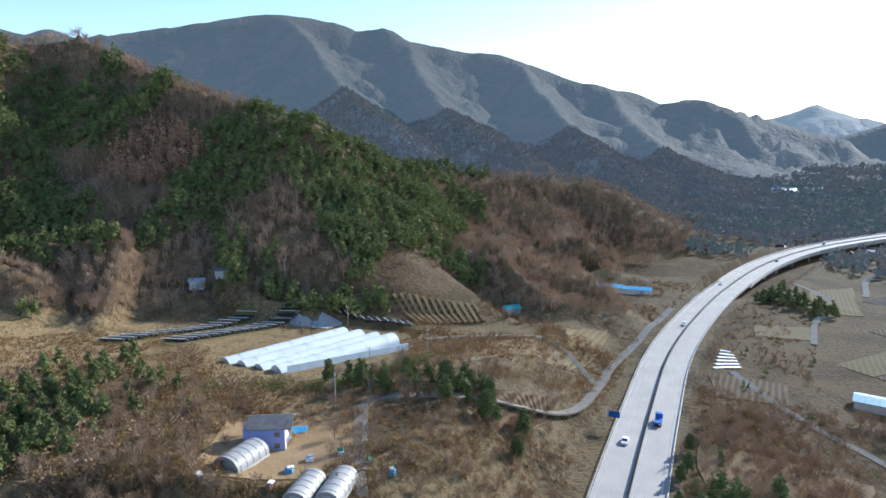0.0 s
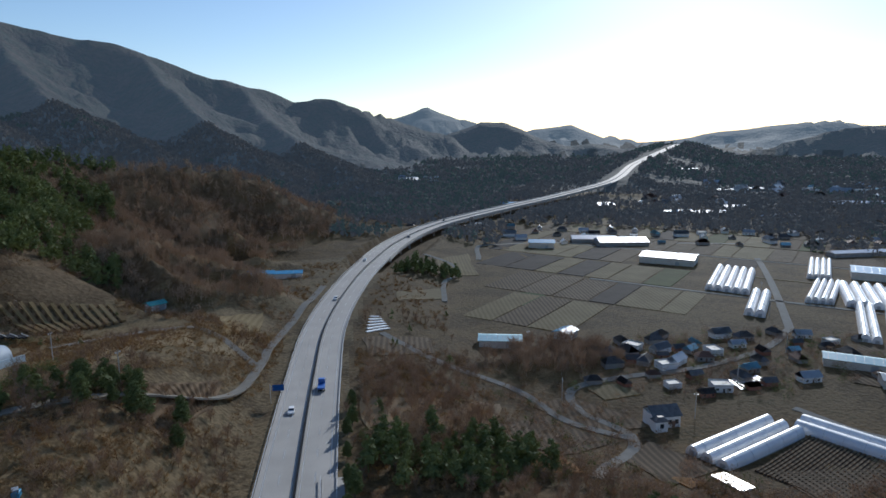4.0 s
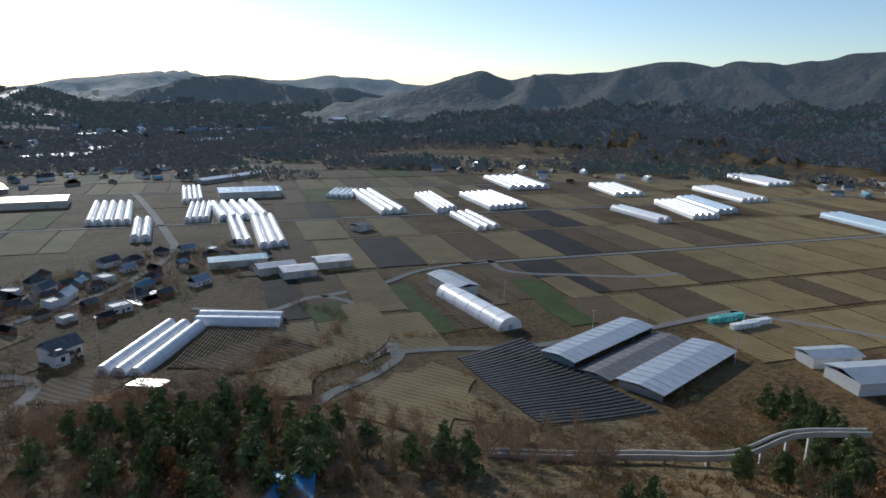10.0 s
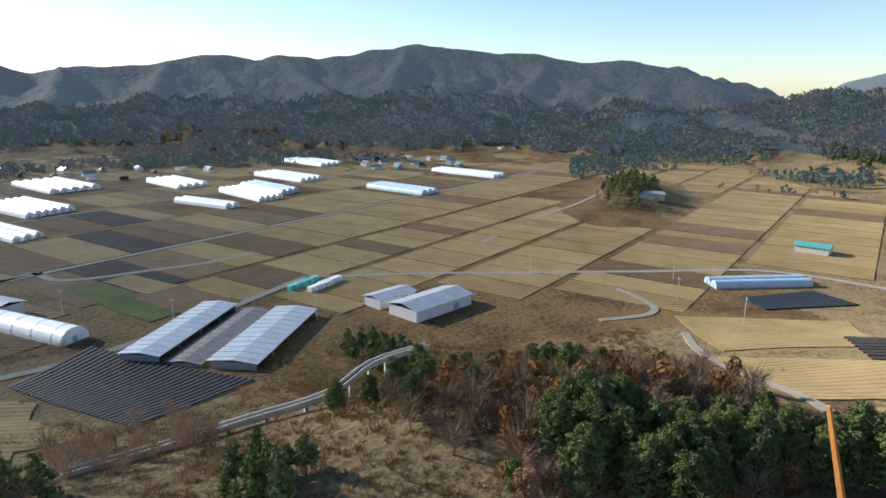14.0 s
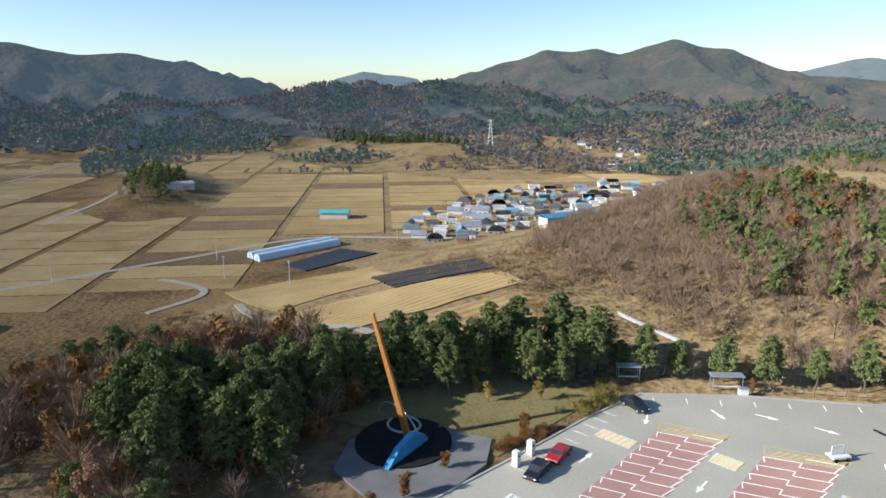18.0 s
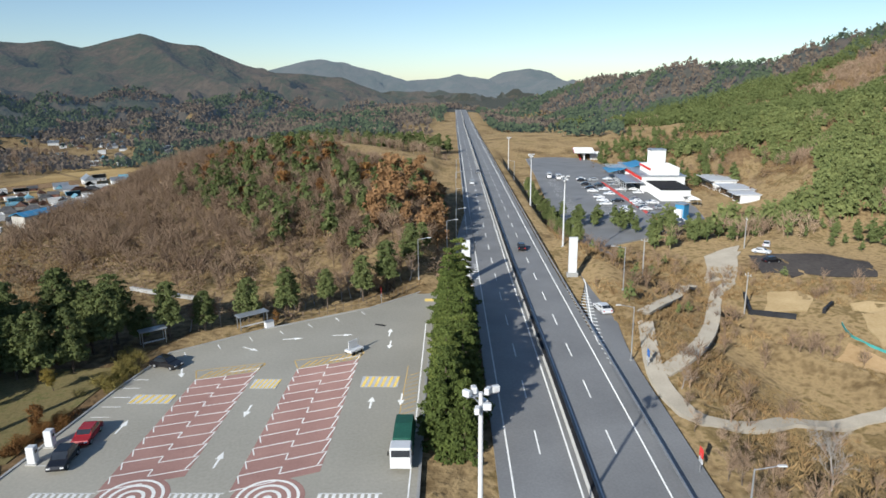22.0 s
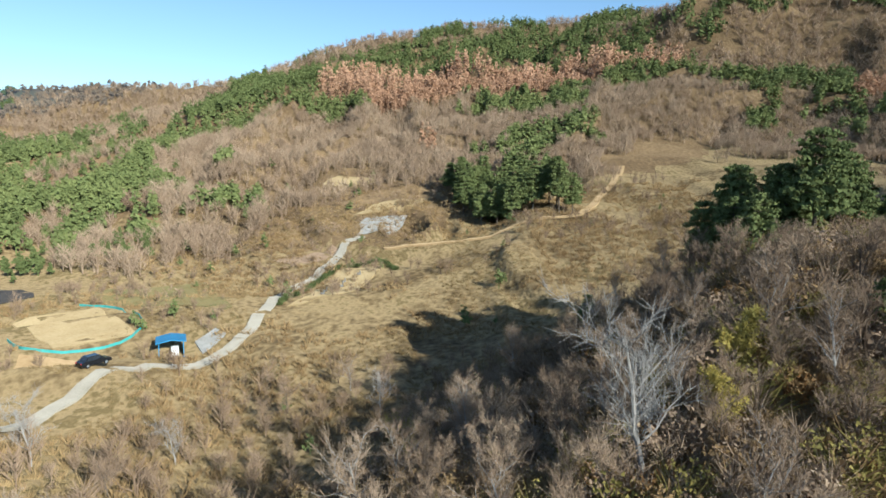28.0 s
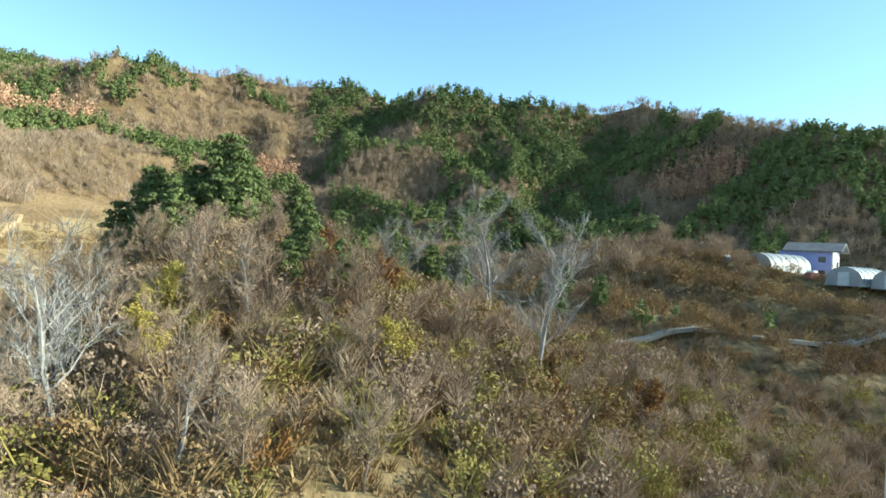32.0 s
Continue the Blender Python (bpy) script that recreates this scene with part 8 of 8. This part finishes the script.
def brush(cx, cy, ra, rb, turn, n, size, mt, words, seed, forms=None):
    p = spots_in(cx, cy, ra, rb, turn, n, seed)
    x, y = p[:, 0], p[:, 1]
    u = survey(x, y)[3]
    ok = np.abs(u) > 14.5
    for a, b, r in SMALL_OPEN:
        ok &= (x - a) ** 2 + (y - b) ** 2 > r * r
    scatter("brushwood", forms or FINE_BUSHES, x[ok], y[ok], size * wr.uniform(0.5, 1.3, ok.sum()), mt, words, "bushes", seed)


brush(-44, 24, 34, 38, 0, 330, 3.2, SCRUB, "tan vine-covered brushwood on the knoll", 401)
brush(-48, 30, 40, 38, 0, 300, 3.4, TWIGS, "grey-brown leafless brushwood on the knoll", 402)
brush(-42, 34, 30, 34, 0, 170, 3.0, YELLOW_BUSH, "olive-leaved bushes on the knoll", 403)
brush(-44, 26, 30, 30, 0, 60, 2.6, RUSSET, "russet-leaved bushes on the knoll", 404)
brush(-40, 92, 34, 22, 20, 330, 2.6, SCRUB, "brown brushwood on the stepped bank", 405)
brush(-40, 92, 34, 22, 20, 160, 2.4, TWIGS, "leafless brushwood on the stepped bank", 406)
brush(-85, 140, 52, 56, 0, 620, 3.6, SCRUB, "brown brushwood on the slope", 407, BUSHES)
brush(-88, 145, 46, 48, 0, 330, 4.4, TWIGS, "leafless brushwood on the slope", 408, BUSHES)
brush(-88, 145, 46, 48, 0, 70, 4.0, YELLOW_BUSH, "yellow-olive bushes on the slope", 409, BUSHES)
brush(-88, 145, 46, 48, 0, 70, 4.0, RUSSET, "russet bushes on the slope", 410, BUSHES)
brush(20, 190, 40, 96, 24, 800, 2.4, SCRUB, "brown brushwood beside the highway", 411, BUSHES)
brush(30, 195, 26, 90, 24, 160, 2.6, RUSSET, "russet brushwood beside the highway", 412, BUSHES)
brush(10, 290, 90, 40, 20, 420, 3.6, TWIGS, "leafless brushwood under the hill", 413, BUSHES)
brush(10, 285, 100, 50, 20, 640, 3.0, SCRUB, "brown brushwood under the hill", 414, BUSHES)
brush(-250, -60, 90, 60, 0, 420, 3.6, SCRUB, "brown brushwood under the wood", 415, BUSHES)
brush(-250, -60, 90, 60, 0, 360, 3.8, TWIGS, "leafless brushwood under the wood", 416, BUSHES)
brush(-350, -75, 22, 14, 0, 60, 5.0, YELLOW_BUSH, "olive-yellow thicket under the larches", 417, BUSHES)
brush(-265, -270, 62, 120, 22, 900, 3.4, SCRUB, "brown scrub on the slope behind the service area", 424, BUSHES)
brush(-275, -260, 62, 120, 22, 500, 3.6, TWIGS, "leafless scrub on the slope behind the service area", 425, BUSHES)
brush(60, -170, 40, 30, 40, 160, 2.2, TWIGS, "leafless scrub below the mound", 426, BUSHES)
brush(-6, -200, 56, 80, -20, 1300, 3.8, TWIGS, "leafless brushwood over the hill", 433, BUSHES)
brush(78, -72, 32, 28, 30, 380, 4.2, TWIGS, "leafless brown thicket on the mound", 434, BUSHES)
brush(112, -40, 30, 40, 0, 220, 2.6, SCRUB, "brown brushwood above the channel", 435, BUSHES)
brush(118, 150, 40, 70, 0, 520, 3.0, TWIGS, "leafless brushwood east of the highway", 427, BUSHES)
brush(112, 150, 40, 70, 0, 420, 2.6, SCRUB, "brown brushwood east of the highway", 428, BUSHES)
brush(112, 120, 34, 60, 0, 90, 3.4, NEEDLES, "evergreen bushes east of the highway", 429, BUSHES)
brush(105, 30, 34, 44, 0, 260, 2.6, SCRUB, "brown brushwood on the bank", 430, BUSHES)
brush(135, -60, 34, 30, 0, 300, 2.4, SCRUB, "brown brushwood below the mound", 431, BUSHES)
brush(135, -60, 34, 30, 0, 120, 3.0, NEEDLES, "evergreen bushes below the mound", 432, BUSHES)
brush(90, -68, 34, 30, 20, 240, 2.8, SCRUB, "brown brushwood on the mound", 420, BUSHES)
brush(-8, -200, 58, 82, -20, 900, 2.8, SCRUB, "brown brushwood on the hill", 421, BUSHES)
brush(150, 70, 40, 50, 0, 200, 3.2, TWIGS, "dark hedges between the terraces", 422, BUSHES)
brush(145, 62, 36, 44, 0, 60, 3.0, NEEDLES, "evergreen hedges between the terraces", 423, BUSHES)
brush(-30, -15, 30, 22, 25, 160, 2.4, REED, "tall pale reeds beside the road", 418)
brush(-125, 30, 60, 44, 0, 800, 1.5, SCRUB, "low brown brushwood in the meadow", 419, BUSHES)
# groves too far to tell their trees apart
def grove(forms, spots, size, mt, name, words, seed):
    spots = np.asarray(spots)
    u = survey(spots[:, 0], spots[:, 1])[3]
    spots = spots[np.abs(u) > 15.5]
    scatter(name, forms, spots[:, 0], spots[:, 1], size * wr.uniform(0.7, 1.25, len(spots)), mt, words, "grove", seed)


MID_P, MID_B, MID_L = [pine_far(k + 70, 330) for k in range(4)], [bare_far(k + 75, 170, 0.013) for k in range(4)], [leafy_far(k + 80, 300) for k in range(4)]
grove(MID_B, apart(spots_in(-14, -205, 52, 76, -20, 2600, 73), 2.9), 6.2, TWIGS, "hill_grove", "leafless brown wood on the hill", 90)
grove(MID_L, apart(spots_in(-34, -215, 34, 60, -20, 110, 93), 6), 6.0, RUSSET, "hill_grove", "rust-brown leaved wood on the hill", 91)
grove(MID_P, apart(spots_in(-30, -185, 30, 50, -20, 240, 74), 4.2), 7.0, NEEDLES, "hill_grove", "green pines on the hill", 92)
grove(MID_L, [hw(25 + 8 * math.sin(k * 2.4), -162 + k * 1.7) for k in range(40)], 8.0, AUTUMN, "hill_grove", "orange leaved trees beside the highway", 93)
grove(MID_P, apart(spots_in(-110, -430, 36, 90, -22, 130, 77), 6), 9.0, NEEDLES, "pine_grove", "dark pines beside the highway", 94)
grove(MID_B, apart(spots_in(-92, -400, 30, 110, -22, 160, 97), 6), 8.0, TWIGS, "bare_grove", "leafless trees beside the highway", 99)
grove(MID_P, apart(spots_in(330, -330, 60, 16, 50, 120, 81), 5), 8.0, NEEDLES, "pine_grove", "dark pines on a knoll in the plain", 95)
grove(MID_B, apart(spots_in(325, -325, 66, 20, 50, 150, 98), 5), 7.0, TWIGS, "bare_grove", "leafless trees on a knoll in the plain", 98)
grove(MID_P, apart(spots_in(189.6, 355.5, 30, 13, 40, 110, 82), 3.2), 8.0, NEEDLES, "pine_grove", "dark trees beside the viaduct", 96)
grove(MID_B, apart(spots_in(166.6, 195, 26, 15, 20, 170, 68), 2.8), 9, TWIGS, "bare_grove", "dark leafless grove beside the hamlet", 97)
grove(MID_B, apart(spots_in(95, 170, 18, 44, 20, 90, 69), 4.5), 6.5, TWIGS, "bare_grove", "leafless trees on the bank", 87)
grove(MID_P, apart(spots_in(300, -620, 120, 40, 30, 160, 88), 7), 9, NEEDLES, "pine_grove", "dark pine belt beyond the fields", 88)
grove(MID_B, apart(spots_in(120, -620, 120, 24, 80, 200, 89), 7), 8, TWIGS, "bare_grove", "leafless belt beyond the village", 89)
grove(MID_P, apart(spots_in(-255, -300, 40, 90, 22, 260, 178), 5), 6.5, NEEDLES, "pine_grove", "green pines on the slope behind the service area", 178)
grove(MID_P, apart(spots_in(-140, -150, 30, 8, -5, 60, 179), 4), 6.0, NEEDLES, "pine_grove", "green pines beside the car park", 179)
grove(MID_P, apart(spots_in(-126, -168, 28, 9, 60, 60, 76), 4), 6.5, NEEDLES, "pine_grove", "green pines beside the car park", 85)

grove(MID_B, apart(spots_in(78, -70, 30, 28, 30, 620, 162), 2.8), 7.2, TWIGS, "mound_grove", "leafless brown trees on the mound", 162)
grove(MID_L, apart(spots_in(76, -72, 30, 26, 30, 200, 163), 3.8), 6.6, RUSSET, "mound_grove", "russet leaved trees on the mound", 163)
grove(MID_P, apart(spots_in(95, 56, 17, 30, 10, 160, 164), 3.4), 8.0, NEEDLES, "bank_grove", "dark pines on the bank below the rest house", 164)
grove(MID_B, apart(spots_in(96, 66, 30, 50, -10, 420, 165), 3.2), 5.5, TWIGS, "bank_grove", "leafless trees on the bank", 165)
grove(MID_L, apart(spots_in(90, 52, 20, 14, 10, 26, 166), 4), 6.0, RUSSET, "bank_grove", "russet leaved trees on the bank", 166)
grove(MID_P, apart(spots_in(99, 15, 6, 8, 0, 22, 267), 2.6), 7.0, NEEDLES, "bank_grove", "dark pines on the bank edge", 267)
grove(MID_P, apart(spots_in(80, -17, 8, 6, 0, 22, 268), 2.6), 6.5, NEEDLES, "bank_grove", "dark pines on the bank edge", 268)
grove(MID_P, apart(spots_in(78, 128, 22, 16, 10, 150, 167), 3.0), 7.5, NEEDLES, "bank_grove", "dark evergreen trees beside the highway", 167)
grove(MID_B, apart(spots_in(86, 165, 20, 40, 20, 220, 168), 3.6), 5.5, TWIGS, "bank_grove", "leafless trees beside the highway", 168)
grove(MID_B, apart(spots_in(112, -2, 9, 14, 0, 60, 169), 2.6), 6.5, TWIGS, "bank_grove", "leafless trees below the channel", 169)
grove(MID_P, apart(spots_in(152, -64, 13, 8, 0, 50, 170), 3), 6.5, NEEDLES, "bank_grove", "dark green trees beside the barn", 170)
grove(MID_P, apart(spots_in(-84.7, 124.3, 12, 18, 0, 60, 271), 3.0), 7.0, NEEDLES, "terrace_grove", "dark evergreen trees on the slope", 271)
grove(MID_P, apart(spots_in(-92, 150, 26, 40, 0, 90, 171), 4), 6, NEEDLES, "terrace_grove", "evergreen trees on the terraces", 171)
grove(MID_B, apart(spots_in(-75, 120, 30, 40, 0, 330, 172), 3.2), 5.5, TWIGS, "terrace_grove", "leafless brush and trees on the slope", 172)
grove(MID_B, apart(spots_in(5, 150, 32, 40, 20, 200, 173), 3.6), 5.0, TWIGS, "terrace_grove", "leafless brush above the track", 173)
grove(MID_P, apart(spots_in(-5, 165, 22, 9, 20, 60, 174), 3.6), 6.0, NEEDLES, "terrace_grove", "green pines above the track", 174)
grove(MID_B, apart(spots_in(-60, -30, 40, 20, 30, 150, 175), 3.6), 3.4, TWIGS, "meadow_grove", "low leafless bushes in the meadow", 175)
grove(MID_P, apart(spots_in(-275, -170, 76, 26, -22, 640, 176), 4.0), 6.0, NEEDLES, "young_pines", "young green pines on the slope", 176)
grove(MID_P, apart(spots_in(-190, -118, 34, 14, 40, 120, 177), 3.6), 4.5, NEEDLES, "young_pines", "young green pines on the slope", 177)

def hedge(line, wide, per_metre, size, mt, name, words, seed, forms=None):
    """A band of bushes along a line."""
    rng = np.random.default_rng(seed)
    p = curve([(x, y, 0) for x, y in line], 2.0)[:, :2]
    p = np.repeat(p, max(1, int(2 * per_metre)), 0) + rng.normal(size=(len(p) * max(1, int(2 * per_metre)), 2)) * wide / 2
    u = survey(p[:, 0], p[:, 1])[3]
    p = p[np.abs(u) > 14.5]
    scatter(name, forms or BUSHES, p[:, 0], p[:, 1], size * rng.uniform(0.6, 1.3, len(p)), mt, words, "hedge", seed)


# bushes along the lanes, and between the terraces in place of shade on the banks
hedge([(62.4, 154.2), (68.4, 139.5), (73.9, 126.3), (83.2, 116.3), (101.8, 113.9)], 4, 2, 3, NEEDLES, "bank_bushes", "dark evergreen thicket beside the slip road", 510)
hedge([(146.3, 112.2), (130.4, 92.4), (144.7, 86.1), (155.2, 77.8), (183.1, 75.3)], 4, 1.5, 3, TWIGS, "bank_bushes", "leafless bushes in place of shade on the bank below the tunnels", 511)
hedge([(122.8, 48.5), (154.8, 54.9), (165.5, 51), (175, 43.4)], 2.5, 1.2, 2.4, TWIGS, "bank_bushes", "leafless bushes in place of shade on the bank round the terrace", 512)
hedge([(110.3, 107.1), (111.1, 93.9), (116.9, 80.3), (133.8, 73.6), (133.5, 59.8)], 6, 2, 4, TWIGS, "bank_bushes", "leafless thicket on the slope", 513)
hedge([(136.2, 65.6), (162.2, 72.2), (188, 61.6), (208.6, 68.3), (215.9, 83.9)], 3, 1, 2.6, SCRUB, "bank_bushes", "brown bank of the curving terrace", 514)
hedge([(190.4, 43.4), (194.7, 30.1), (198.5, 21.5), (202.1, 9.2)], 2, 1, 2.4, SCRUB, "bank_bushes", "dark grassy bank beside the lane", 515)
hedge([(137.4, -28.8), (135.8, -44.8), (150, -63.8), (148.3, -81.5)], 8, 1.6, 2.6, SCRUB, "bank_bushes", "brown scrub round the channel", 516)
hedge([(-14.7, 116.8), (-6.4, 123.7), (3, 135.7), (17.3, 152.2)], 5, 1.4, 3, SCRUB, "bank_bushes", "brown thicket along the track", 517)
hedge([(0.4, 163.8), (13.5, 181.5), (32.3, 195.8), (50.4, 212.1)], 3, 1.6, 2.4, SCRUB, "bank_bushes", "russet thicket above the plot", 518)
hedge([(-125.7, 215.9), (-97.2, 208.5), (-104.3, 260.1), (-70.5, 264.7)], 4, 1.2, 2.4, SCRUB, "bank_bushes", "brown bank under the shade rows", 519)
hedge([(-148.2, 244.7), (-110.7, 258.9), (-80.7, 276.2)], 5, 1.2, 2.6, SCRUB, "bank_bushes", "brown bank above the shade rows", 520)
hedge([(-62.2, 163.7), (-47.5, 164.4), (-32.6, 164.8), (-18.9, 177.5), (-6.7, 194.8)], 4, 2, 3, NEEDLES, "bank_bushes", "green thicket below the greenhouse", 521)
hedge([(89.7, 209.4), (103.5, 200.9), (126.8, 196), (150.5, 203.6)], 4, 1, 3, TWIGS, "bank_bushes", "leafless bushes along the field edge", 522)
hedge([(32.7, -138), (24.9, -124.6), (14.6, -119.9)], 3, 2, 2.6, SCRUB, "bank_bushes", "brown scrub in the stream gully", 523)
hedge(hedge_line[:, :2], 0.5, 3, 1.1, NEEDLES, "grave_hedge", "low clipped evergreen hedge round the grave lawn", 501, FINE_BUSHES)
hedge([hw(62, -14), hw(61, -17), hw(60, -22)], 1.6, 3, 1.3, RUSSET, "garden_hedge", "russet clipped hedge beside the chargers", 502, FINE_BUSHES)
hedge([hw(60.5, -40), hw(59.5, -36), hw(59.5, -30)], 2.0, 3, 1.6, YELLOW_BUSH, "garden_hedge", "yellowing hedge at the corner of the lot", 503, FINE_BUSHES)
brush(228, 158, 70, 34, 15, 420, 3.4, TWIGS, "leafless trees between the hamlet's houses", 504, BUSHES)
brush(228, 158, 70, 34, 15, 110, 3.6, NEEDLES, "evergreens between the hamlet's houses", 505, BUSHES)
brush(90, -345, 36, 84, 8, 160, 3.2, TWIGS, "leafless trees between the village houses", 506, BUSHES)
brush(-60, 100, 60, 16, 0, 420, 2.6, SCRUB, "brown brambles hanging over the terrace banks", 507, BUSHES)
# ---- single trees ----
P1 = [tree_pine(1, 11, NEEDLES, 0.27, label="tall green pine with a rounded crown"), tree_pine(2, 9.5, NEEDLES, 0.3, label="broad dark green pine tree"), tree_pine(3, 12, NEEDLES, 0.24, label="slender tall green pine tree", low=0.38)]
S1 = [tree_pine(4, 9, SPRUCE, 0.25, "spruce_tree", "yellowish green conical conifer beside the road", 0.05, "cone", 30), tree_pine(5, 8, SPRUCE, 0.27, "spruce_tree", "yellowish green conical conifer beside the road", 0.05, "cone", 30)]
B1 = [tree_bare(11, 8, BARK, TWIGS, 6, label="leafless brown tree with fine twigs"), tree_bare(12, 7, BARK, TWIGS, 6, label="leafless spreading tree with brown twigs"), tree_bare(13, 9, PALE_BARK, TWIGS, 5, label="leafless tree with pale bark")]
W1 = [tree_bare(14, 12, PALE_BARK, PALE_BARK, 4, label="tall bare tree with whitish bark")]
R1 = [tree_bare(15, 7, BARK, RUSSET, 4, "autumn_tree", "tree with rust-brown autumn leaves", 1.0, 0.5), tree_bare(16, 6, BARK, RUSSET, 4, "autumn_tree", "small tree with rust-brown leaves", 1.0, 0.45)]
O1 = [tree_bare(17, 8, BARK, LARCH, 4, "autumn_tree", "tree with orange autumn leaves", 1.0, 0.5)]
Y1 = [tree_bare(18, 5, BARK, YELLOW_LEAF, 4, "autumn_tree", "small tree with yellow leaves", 1.0, 0.26)]
# conifers between lot and highway
plant(S1, [hw(12.2 + 1.9 * (k % 2), -64 + k * 1.9) for k in range(27)], 1, "roadside conifers", (1.0, 1.4))
# pines round the monument garden
row = curve([(62, -52, 0), (51, -66, 0), (50.6, -73, 0), (46, -84, 0), (38.6, -90, 0), (30, -94.5, 0), (21, -99, 0), (13, -103.5, 0)], 2.6)
plant(P1, apart(np.concatenate([row[:, :2] + np.random.default_rng(k).normal(size=(len(row), 2)) * 1.6 + np.array((1.5, -1.5)) * k * 1.8 for k in range(3)]), 3.0), 2, "garden pines", (0.8, 1.08))
plant(P1, apart(spots_in(56, -60, 9, 9, 0, 9, 60), 4.0), 3, "garden pines", (0.95, 1.2))
plant(P1, [(51, -60.5), (50.5, -66), (58, -66), (61, -58), (57, -52), (63, -64)], 45, "garden pines", (1.0, 1.15))
plant(P1, [hw(u, v) for u, v in ((30, -67), (36, -63), (42, -59), (48, -56), (54, -52), (58, -48), (26, -72), (62, -47), (22, -80), (20, -88))], 4, "garden pines", (0.6, 0.85))
plant(B1, [hw(22 + k * 1.5, -75.5 + k * 1.08 - (k % 2)) for k in range(24)], 5, "lot edge trees", (0.5, 0.75))
plant(Y1, [hw(71.5, -24), hw(74.5, -24.8), hw(66, -30)], 6, "yellow trees", (0.6, 0.8))
plant(R1, [hw(63, 2), hw(43, -55), hw(64, -6), hw(62, -20), hw(64, 6)], 7, "russet trees", (0.4, 0.65))
# the wooded mound
plant(P1, apart(spots_in(96, -60, 18, 22, 20, 26, 61), 4.5), 8, "mound pines", (0.6, 0.9))
plant(P1, apart(spots_in(104, -62, 12, 16, 20, 16, 161), 4), 40, "mound pines", (0.6, 0.85))
plant(O1, [(58, -44), (66, -76), (72, -84), (80, -88), (62, -68)], 10, "orange trees", (0.6, 0.9))
plant(P1, apart(spots_in(52, -38, 10, 14, 0, 14, 63), 4.0), 11, "mound pines", (0.5, 0.8))
plant(W1 + B1, [(118, -4), (120, -12), (114, 2), (121, 4), (125, -9)], 18, "bare trees by the rows", (0.7, 0.9))
# the knoll above the highway
plant(B1, apart(spots_in(-48, 10, 26, 20, 20, 150, 70), 3.4), 19, "knoll trees", (0.65, 1.0))
plant(B1 + R1, apart(spots_in(-40, 44, 20, 18, 20, 60, 71), 3.6), 20, "knoll trees", (0.4, 0.75))
plant(P1, apart(spots_in(-72, 30, 8, 6, 0, 26, 211), 3.2), 21, "knoll pines", (0.75, 1.0))
plant(P1, apart(spots_in(-78, 48, 10, 12, 0, 40, 212), 3.4), 41, "knoll pines", (0.65, 0.9))
plant(P1, apart(spots_in(-66, 60, 7, 8, 0, 14, 213), 3.0), 42, "knoll pines", (0.6, 0.85))
plant(P1, [(-46, 27), (-44, 31), (-48, 30), (-84, 14), (-52, 74), (-48, 78), (-55, 80)], 43, "knoll pines", (0.45, 0.6))
plant(W1, [(-53, 60), (-34.5, 46)], 22, "white trees", (1.35, 1.5))
plant(W1, [(-37.4, 8.6), (-63, 57), (-58, 66)], 46, "white trees", (0.85, 1.05))
plant(W1, [(-60, 50), (-66, 66), (-40, 9), (-56, 58)], 44, "white trees", (0.7, 1.0))
plant(Y1, [(-45.5, 16.5), (-32, 27), (-27, 4), (-39, 14)], 23, "yellow trees", (1.0, 1.3))
plant(P1, apart(spots_in(-218, 10, 30, 14, -25, 90, 72), 4.0), 24, "hillock pines", (1.0, 1.3))
plant(W1 + B1, [(-72, -22), (-80, -12), (-84, -25), (-66, -32), (-58, -42), (-92, -18), (-50, -30), (-46, -44)], 25, "meadow trees", (0.45, 0.7))
# hill south of the lot
plant(P1, [hw(-17.5 - (k % 2), -110 - k * 7) for k in range(18)], 30, "verge pines", (0.45, 0.65))
plant(B1, [hw(-14 - (k % 3), 12 - k * 5.2) for k in range(9)], 31, "verge trees", (0.35, 0.55))
plant(B1, apart(spots_in(-12, 168, 20, 24, 20, 40, 78), 5), 33, "terrace trees", (0.5, 0.9))
plant(P1, apart(spots_in(-2, 160, 26, 10, 20, 26, 79), 4.5), 34, "terrace pines", (0.5, 0.8))
plant(P1, apart(spots_in(-92, 135, 12, 26, 0, 22, 80), 5), 35, "terrace pines", (0.6, 0.9))
plant(B1 + P1, [hw(11.5 + 1.5 * (k % 2), 70 + k * 6.5) for k in range(26)], 38, "verge trees", (0.4, 0.75))
drop_models(P1 + S1 + B1 + W1 + R1 + O1 + Y1 + HOUSES + list(CARS.values()) + list(TRUCKS.values()))
